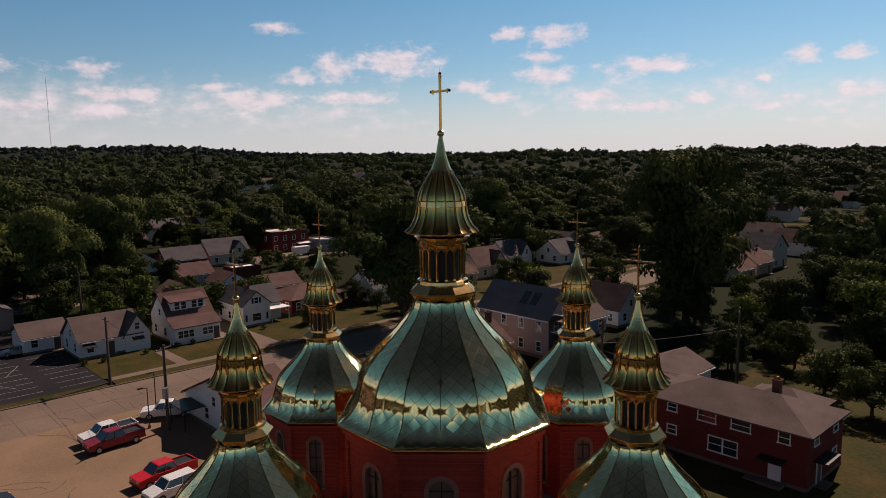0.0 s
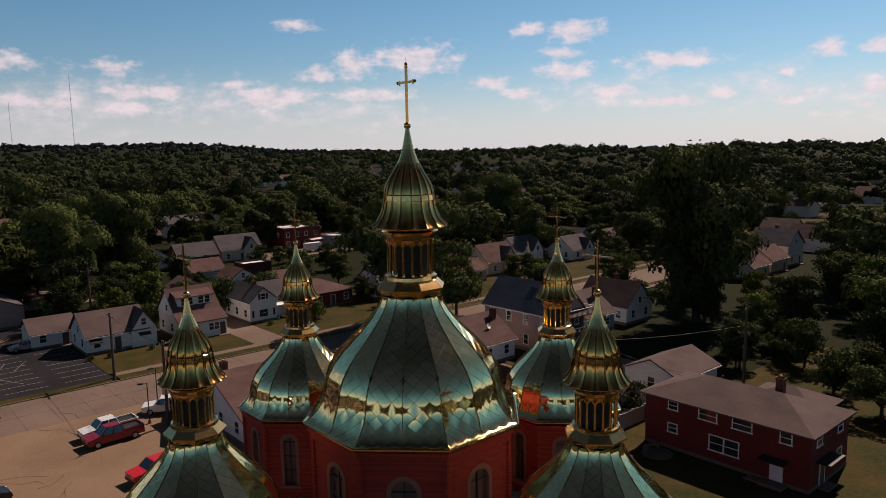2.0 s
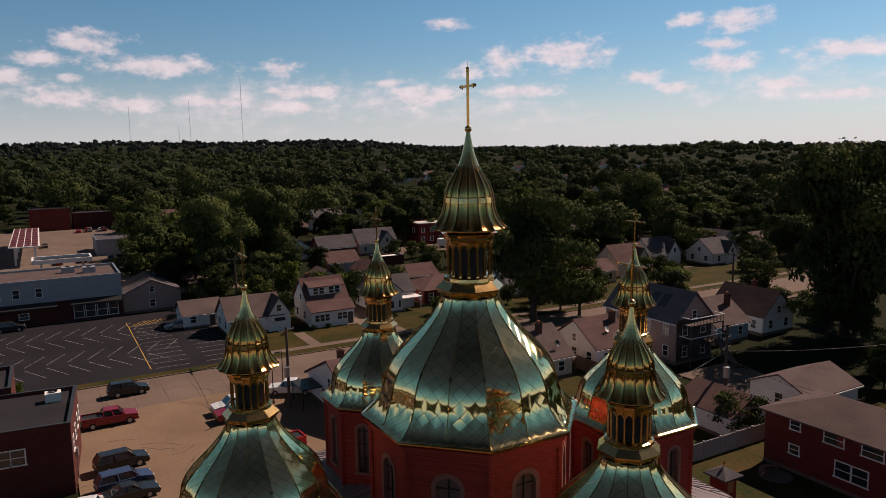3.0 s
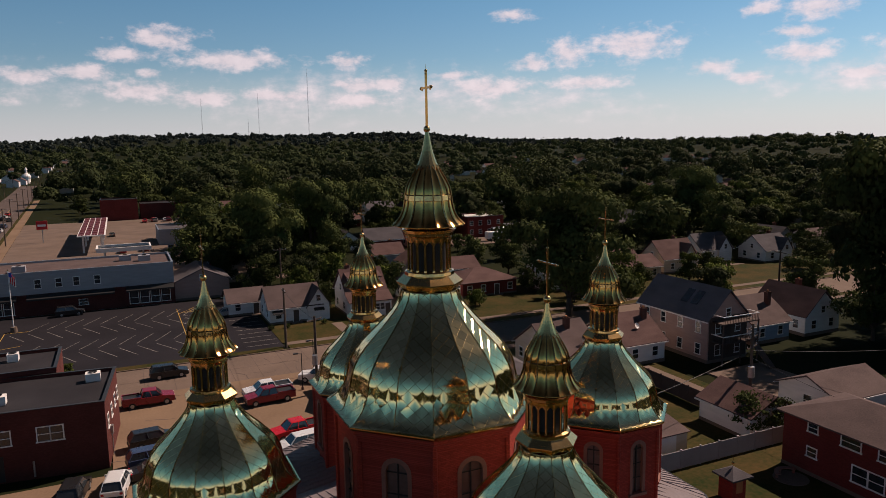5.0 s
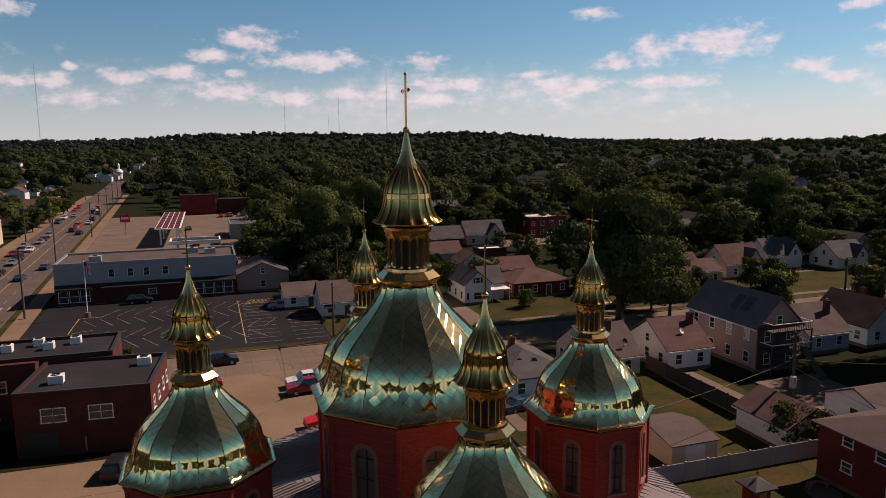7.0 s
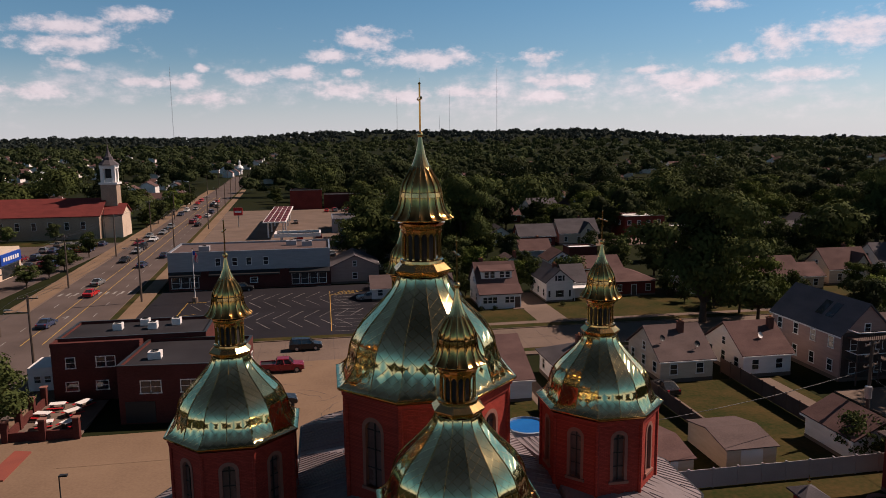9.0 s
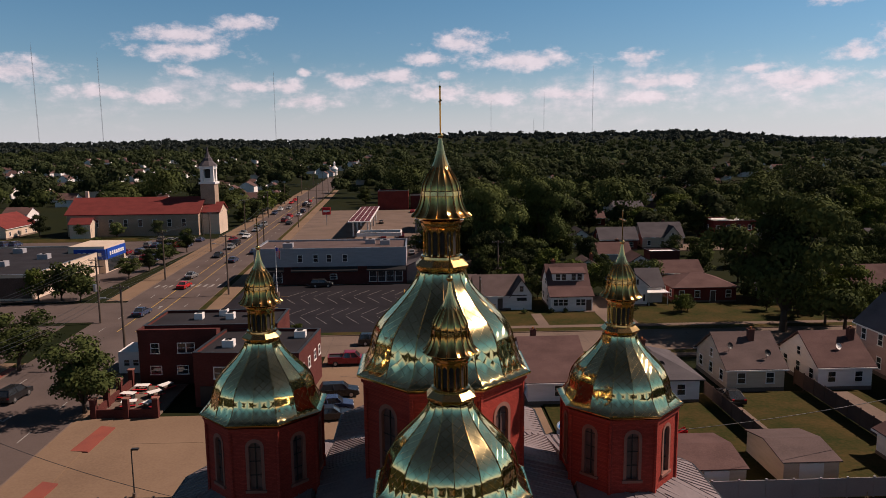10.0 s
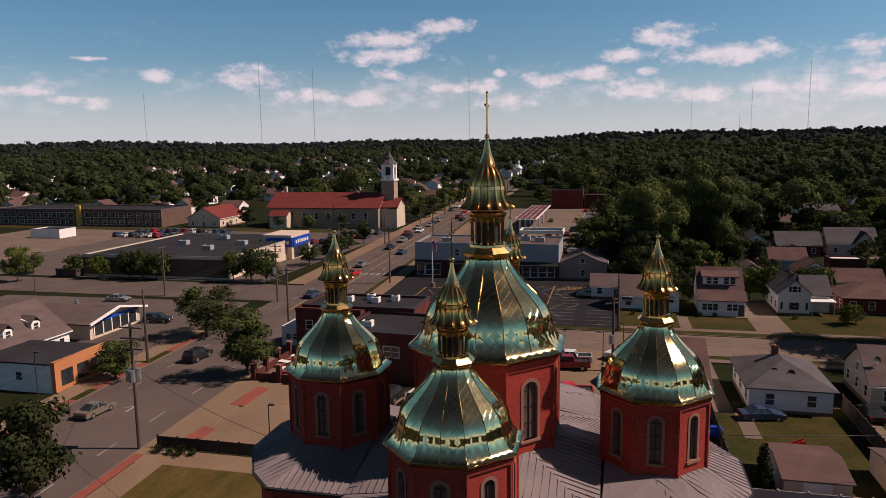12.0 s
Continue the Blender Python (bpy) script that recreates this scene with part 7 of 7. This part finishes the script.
# ---- masts on the ridge ----
for az, dist, hgt in ((13.9, 3400, 305), (10.1, 3900, 230), (5.9, 3900, 200), (9.3, 4200, 110), (-11.2, 3400, 330), (-23.6, 3000, 330), (-27.7, 3000, 360), (-36, 3900, 260)):
    x, y = dist * math.sin(radians(az)), dist * math.cos(radians(az))
    root = thing("radio_mast", "slender lattice radio mast on the far ridge", "radio mast", "radio masts", Matrix.Translation((x, y, hill(x, y))))
    b = B()
    for k in range(3):
        a = 2 * math.pi * k / 3
        b.tube((1.5 * math.cos(a), 1.5 * math.sin(a), 0), (1.2 * math.cos(a), 1.2 * math.sin(a), hgt), 0.3, n=5)
    part("lattice", b, STEEL, root)
    part("top_rod", B().tube((0, 0, hgt - 2), (0, 0, hgt + 18), 0.26, n=5), STEEL, root)

# ---- poles, lamps and wires ----
def utility_pole(x, y, h, arms=1, turn=0, transformers=0, lamp=False):
    root = thing("utility_pole", "tall weathered wooden utility pole with crossarms", "utility pole", "utility poles", pose(x, y, 0, 0, 0, turn))
    part("shaft", B().tube((0, 0, -0.3), (0, 0, h), 0.21, 0.14, 8), POLE, root)
    for k in range(arms):
        z = h - 0.5 - k * 1.1
        c = part("crossarm", B().box(-1.25, 1.25, -0.06, 0.06, z, z + 0.13), POLE, root)
        for u in (-1.15, -0.45, 0.45, 1.15):
            part("insulator", B().tube((u, 0, z + 0.13), (u, 0, z + 0.32), 0.05, 0.03, 6), STEEL, c)
    for k in range(transformers):
        a = 1.2 * math.pi * k + 3.6
        part("transformer", B().tube((0.42 * math.cos(a), 0.42 * math.sin(a), h - 5.9), (0.42 * math.cos(a), 0.42 * math.sin(a), h - 4.7), 0.34, n=10), STEEL, root)
    if lamp:
        part("lamp_arm", B().tube((0, 0, h - 2.4), (-2.2, 0, h - 1.8), 0.04, n=6).box(-2.9, -2.1, -0.14, 0.14, h - 1.9, h - 1.75), STEEL, root)
    return (x, y, h)


P = [utility_pole(-39.2, 18.4, 13.0, 3, 0, 3), utility_pole(-42.4, 60, 11.5, 1, 0, 0, True), utility_pole(-40.6, 107.5, 12.5, 1, 0, 0, True), utility_pole(-52 + 4.4, 175, 12, 1), utility_pole(-46.5, 230, 12, 1),
     utility_pole(-37.8, -40, 13, 2)]
Q_ = [utility_pole(-57.2, 44.8, 10.5, 0, 0, 0, False), utility_pole(-57.0, 85.4, 11.5, 2, 0, 1), utility_pole(-59.8, 125.6, 11.5, 1, 0, 0, True), utility_pole(-62, 170, 11.5, 1), utility_pole(-64, 220, 11.5, 1), utility_pole(-66, 270, 11.5, 1)]
S_ = [utility_pole(7.7, 53.3, 9.6, 1, 30, 1), utility_pole(48.6, 25.0, 10.2, 3, 20, 1), utility_pole(66, 16.5, 10, 1, 20), utility_pole(8.6, 75.2, 9, 1, 90), utility_pole(95, 60.8, 10, 1, 90)]
for k in range(9):
    utility_pole(road_x(290 + 40 * k) + 9.0, 290 + 40 * k, 11.5, 1)
    if k % 2:
        utility_pole(road_x(290 + 40 * k) - 9.2, 300 + 40 * k, 11.5, 1)
utility_pole(-83.4, 87.0, 10.5, 1, 90)
utility_pole(15.5, 111, 10, 1)


def wire(p, q, sag, r=0.018):
    cu = bpy.data.curves.new("wire", "CURVE")
    cu.dimensions, cu.bevel_depth, cu.bevel_resolution = "3D", r, 1
    sp = cu.splines.new("POLY")
    sp.points.add(16)
    for k in range(17):
        u = k / 16
        v = Vector(p).lerp(Vector(q), u)
        sp.points[k].co = (v.x, v.y, v.z - sag * 4 * u * (1 - u), 1)
    cu.materials.append(BLACK)
    tagged(new("wire", cu), "thin sagging overhead cable between poles", "cable", "overhead cables")


for L_ in (P[:5], Q_):
    for p, q in zip(L_, L_[1:]):
        for u in (-1.1, 0.2, 1.1):
            wire((p[0] + u, p[1], p[2] - 0.2), (q[0] + u, q[1], q[2] - 0.2), 0.7)
wire((P[5][0], P[5][1], 12.6), (P[0][0], P[0][1], 12.6), 0.8)
wire((48.6, 25.0, 7.2), (66, 16.5, 7.4), 0.3, 0.03)
wire((48.6, 25.0, 7.2), (16.5, 17.0, 6.6), 0.5, 0.03)
wire((48.6, 25.0, 6.4), (46.5, 5, 5.6), 0.3)
wire((-39.2, 18.4, 8.5), (-16.2, 4.0, 8.8), 0.5)
wire((7.7, 53.3, 9.2), (8.6, 75.2, 8.6), 0.4)
wire((-39.2, 18.4, 8.0), (-57.2, 44.8, 8.4), 0.6)


def lot_lamp(x, y, h, arm, turn, label="black parking lamp on a slim post"):
    root = thing("street_lamp", label, "street lamp", "street lamps", pose(x, y, 0, 0, 0, turn))
    part("post", B().tube((0, 0, -0.1), (0, 0, h), 0.07, 0.05, 8), BLACK, root)
    part("base", B().tube((0, 0, -0.1), (0, 0, 0.35), 0.2, 0.16, 10), CONCRETE2, root)
    part("arm", B().beam((0, 0, h - 0.08), (arm, 0, h), 0.05, 0.05), BLACK, root)
    part("head", B().box(arm - 0.1, arm + 0.5, -0.16, 0.16, h - 0.06, h + 0.08), BLACK, root)


lot_lamp(-26.3, 21.6, 4.35, 0.15, 0)
lot_lamp(6.4, 55.4, 4.6, 0.5, 170)
fl = thing("flagpole", "white flagpole with a limp striped flag in the car park", "flagpole", "", Matrix.Translation((-30.2, 105.2, -0.05)))
part("base", B().tube((0, 0, 0), (0, 0, 0.9), 0.55, 0.5, 12), CONCRETE2, fl)
part("pole", B().tube((0, 0, 0.9), (0, 0, 10.4), 0.09, 0.05, 10), TRIM, fl)
part("ball", B().ball((0, 0, 10.5), 0.12, 10), GOLD, fl)
for k in range(7):
    x0, x1 = 0.07 + k * 0.13, 0.2 + k * 0.13
    part("flag_stripe", B().prism([(x0, 0.05 * (-1) ** k), (x1, -0.05 * (-1) ** k), (x1, 0.03 - 0.05 * (-1) ** k), (x0, 0.03 + 0.05 * (-1) ** k)], 8.35 - 0.12 * k, 10.1 - 0.16 * k), RED if k % 2 else TRIM, fl)
part("flag_canton", B().box(0.06, 0.5, -0.09, -0.06, 9.3, 10.05), SIGN_BLUE, fl)
lot_lamp(-115.3, 86.5, 8.5, 1.8, 0, "tall steel street lamp with a long arm")
lot_lamp(-56.4, 24.0, 7.5, 0.3, 0, "grey steel street post beside the kerb")
lot_lamp(-76, 210, 9.5, 1.6, 0, "tall steel street lamp with a long arm")
lot_lamp(9.2, 60.8, 4.6, 0.5, 200)


# ---- vehicles ----
def wheel(parent, x, y, r=0.34, w=0.24):
    t = part("wheel", B().tube((x, y - w / 2, r), (x, y + w / 2, r), r, n=14), RUBBER, parent)
    part("rim", B().tube((x, y - w / 2 - 0.01, r), (x, y + w / 2 + 0.01, r), r * 0.6, n=10), STEEL, t)


def car(x, y, turn, kind, colour, label):
    """A parked car pointing along +x before the turn."""
    L_, W, z0 = {"sedan": (4.7, 1.8, 0.0), "suv": (4.75, 1.9, 0.0), "pickup": (5.75, 2.0, 0.0)}[kind]
    root = thing("pickup_truck" if kind == "pickup" else "car", label, "pickup truck" if kind == "pickup" else "car", "parked vehicles", pose(x, y, -0.05, 0, 0, turn))
    h, f = L_ / 2, W / 2
    if kind == "sedan":
        body = [(-h, 0.35), (-h + 0.1, 0.25), (h - 0.1, 0.25), (h, 0.4), (h - 0.05, 0.68), (h - 1.25, 0.93), (-h + 0.75, 0.97), (-h + 0.03, 0.9)]
        cab = [(h - 1.45, 0.92), (h - 2.15, 1.42), (-h + 1.55, 1.44), (-h + 0.65, 0.95)]
    elif kind == "suv":
        body = [(-h, 0.4), (-h + 0.1, 0.28), (h - 0.1, 0.28), (h, 0.45), (h - 0.05, 0.85), (h - 1.1, 1.08), (-h + 0.1, 1.1), (-h, 1.0)]
        cab = [(h - 1.2, 1.07), (h - 1.85, 1.68), (-h + 0.45, 1.72), (-h + 0.06, 1.08)]
    else:
        body = [(-h, 0.5), (-h + 0.1, 0.42), (h - 0.1, 0.36), (h, 0.5), (h - 0.03, 1.02), (h - 1.3, 1.18), (h - 3.75, 1.18), (h - 3.75, 1.16), (-h, 1.16)]
        cab = [(h - 1.35, 1.16), (h - 2.0, 1.82), (h - 3.45, 1.84), (h - 3.72, 1.16)]
    b = B()
    bv = 0.09
    n = len(body)
    mid = Vector((sum(p[0] for p in body) / n, sum(p[1] for p in body) / n))
    vs = []
    for yy, k in ((-f, 0.965), (-f + bv, 1.0), (f - bv, 1.0), (f, 0.965)):
        vs += [(mid.x + (u - mid.x) * (0.99 if k < 1 else 1), yy, mid.y + (w - mid.y) * k) for u, w in body]
    fs = [tuple(range(n)), tuple(range(3 * n, 4 * n))[::-1]] + [(r * n + i, (r + 1) * n + i, (r + 1) * n + (i + 1) % n, r * n + (i + 1) % n) for r in range(3) for i in range(n)]
    b.add(vs, fs)
    shell = part("body", b, colour, root)
    # glasshouse narrowing to the roof
    b, rf = B(), B()
    lo, hi = f - 0.08, f - 0.26
    (u0, w0), (u1, w1), (u2, w2), (u3, w3) = cab
    vs = [(u0, -lo, w0), (u1, -hi, w1), (u2, -hi, w2), (u3, -lo, w3), (u0, lo, w0), (u1, hi, w1), (u2, hi, w2), (u3, lo, w3)]
    b.add(vs, [(0, 1, 2, 3), (7, 6, 5, 4), (0, 4, 5, 1), (2, 6, 7, 3)])
    part("glass", b, GLASS, root)
    rf.add([(u1 + 0.05, -hi - 0.02, w1), (u2 - 0.05, -hi - 0.02, w2), (u2 - 0.05, hi + 0.02, w2), (u1 + 0.05, hi + 0.02, w1), (u1 - 0.05, -hi + 0.1, w1 + 0.05), (u2 + 0.05, -hi + 0.1, w2 + 0.05),
            (u2 + 0.05, hi - 0.1, w2 + 0.05), (u1 - 0.05, hi - 0.1, w1 + 0.05)], [(0, 1, 5, 4), (1, 2, 6, 5), (2, 3, 7, 6), (3, 0, 4, 7), (4, 5, 6, 7)])
    part("roof", rf, colour, root)
    b = B()
    for s in (-1, 1):
        for pu, pw, qu, qw in ((u0, w0, u1, w1), (u3, w3, u2, w2), ((u0 + u3) / 2, w0, (u1 + u2) / 2, w1)):
            part("pillar", B().beam((pu, s * (lo + 0.005), pw), (qu, s * (hi + 0.005), qw), 0.07, 0.07), colour, root)
    if kind == "pickup":
        part("bed_floor", B().box(-h + 0.1, h - 3.85, -f + 0.14, f - 0.14, 1.165, 1.17), BLACK, root, "dark load bed")
        part("bed_rail", B().box(-h, h - 3.76, -f + 0.02, -f + 0.13, 1.14, 1.32).box(-h, h - 3.76, f - 0.13, f - 0.02, 1.14, 1.32).box(-h, -h + 0.1, -f + 0.13, f - 0.13, 1.14, 1.32), colour, root)
    for s in (-1, 1):
        part("headlight", B().box(h - 0.14, h + 0.01, s * (f - 0.35) - 0.18, s * (f - 0.35) + 0.18, body[4][1] - 0.2, body[4][1] - 0.04), TRIM, root)
        part("tail_light", B().box(-h - 0.01, -h + 0.1, s * (f - 0.2) - 0.12, s * (f - 0.2) + 0.12, 0.72, 0.92), RED, root)
        part("mirror", B().box(u0 - 0.35, u0 - 0.2, s * (f + 0.1) - 0.1, s * (f + 0.1) + 0.1, w0, w0 + 0.14), colour, root)
        for u in (h - 0.95, -h + 1.05):
            wheel(root, u, s * (f - 0.1), 0.38 if kind != "sedan" else 0.33)
    part("bumper", B().box(h - 0.08, h + 0.05, -f + 0.1, f - 0.1, 0.38, 0.55), BLACK, root)
    part("bumper", B().box(-h - 0.05, -h + 0.08, -f + 0.1, f - 0.1, 0.4, 0.58), BLACK, root)
    return root


C_WHITE, C_RED, C_DRED, C_BLACK, C_SILVER, C_BLUE, C_TAN = paint("car_white", (0.7, 0.7, 0.7)), paint("car_red", (0.55, 0.012, 0.015)), paint("car_dark_red", (0.22, 0.01, 0.02)), paint("car_black", (0.018, 0.018, 0.02)), paint(
    "car_silver", (0.38, 0.38, 0.38), 0.6), paint("car_blue", (0.04, 0.06, 0.12)), paint("car_tan", (0.26, 0.22, 0.17), 0.5)
CARS = [(2.1, 55.4, 183, "pickup", C_WHITE, "white pickup truck parked on concrete"), (1.9, 53.0, 184, "pickup", C_DRED, "dark red pickup truck parked on concrete"), (2.6, 41.5, 186, "pickup", C_RED, "bright red pickup truck parked on concrete"),
        (1.9, 38.0, 186, "suv", C_WHITE, "white estate car beside the church"), (9.4, 57.6, 150, "pickup", C_WHITE, "white pickup truck by the carport"), (-11.2, 58.6, 2, "pickup", C_DRED, "dark maroon pickup truck in the car park"),
        (-11.2, 45.9, 8, "suv", C_BLACK, "black car parked by the brick building"), (-11.4, 41.2, 8, "suv", C_BLUE, "dark blue car parked by the brick building"), (-11.2, 38.6, 8, "sedan", C_BLACK, "black saloon parked by the brick building"),
        (-18.0, 37.0, 80, "suv", C_BLACK, "black car on the drive"), (-14.6, 36.8, 80, "suv", C_WHITE, "white car on the drive beside the brick building"), (-8.3, 68.4, 2, "suv", C_BLACK, "dark car on the side street"),
        (3.0, 100.5, 176, "sedan", C_SILVER, "silver saloon in the store car park"), (5.4, 102.8, 176, "sedan", C_SILVER, "grey saloon in the store car park"), (-22.4, 114.4, 3, "suv", C_BLACK, "black car before the store"),
        (-50.4, 25.8, 86, "sedan", C_TAN, "tan saloon on the main road"), (-50.8, 47.4, 86, "suv", C_BLACK, "black car on the main road"), (-52.0, 91, 87, "sedan", C_BLUE, "dark car on the main road"), (-52.4, 116, 87, "sedan", C_RED, "red car on the main road"),
        (-54.6, 128, 87, "sedan", C_SILVER, "silver car on the main road"), (-70.4, 66, 10, "suv", C_BLACK, "black car at the restaurant"), (-89.6, 80.4, 4, "sedan", C_SILVER, "silver saloon at the restaurant"),
        (23.6, 38.9, 12, "sedan", C_BLUE, "dark blue car behind the low house"), (35.2, 41.6, 90, "sedan", C_BLACK, "dark car under a cover in the yard")]
for q in CARS:
    car(*q)
rng = random.Random(5)
COL = [(C_WHITE, "white"), (C_BLACK, "black"), (C_BLACK, "black"), (C_SILVER, "silver"), (C_SILVER, "silver"), (C_RED, "red"), (C_BLUE, "dark blue"), (C_BLUE, "dark blue"), (C_TAN, "tan"), (C_DRED, "dark red")]
proto = {}


def more_car(x, y, turn):
    k = rng.choice(("sedan", "suv"))
    c, w = rng.choice(COL)
    if (k, w) in proto:
        copy_thing(proto[k, w], pose(x, y, -0.05, 0, 0, turn))
    else:
        proto[k, w] = car(x, y, turn, k, c, w + (" saloon" if k == "sedan" else " estate car") + " on the asphalt")


for k in range(26):
    yy = 150 + k * 8.5 + rng.uniform(-2, 2)
    off = rng.choice((-6, -3, 3, 6))
    more_car(road_x(yy) + off, yy, 87 if off > 0 else 267)
for k in range(26):
    more_car(rng.uniform(-16, 18), rng.choice((158, 176, 196, 240, 286)) + rng.uniform(-1, 1), rng.choice((88, 92)))
for k in range(20):
    more_car(-72 - rng.uniform(0, 1) - (k % 5) * 3.1, (155, 168, 182, 194)[k // 5], 90)
for k in range(24):
    more_car(-128 - (k % 12) * 3.2, (176, 188)[k // 12], 88)
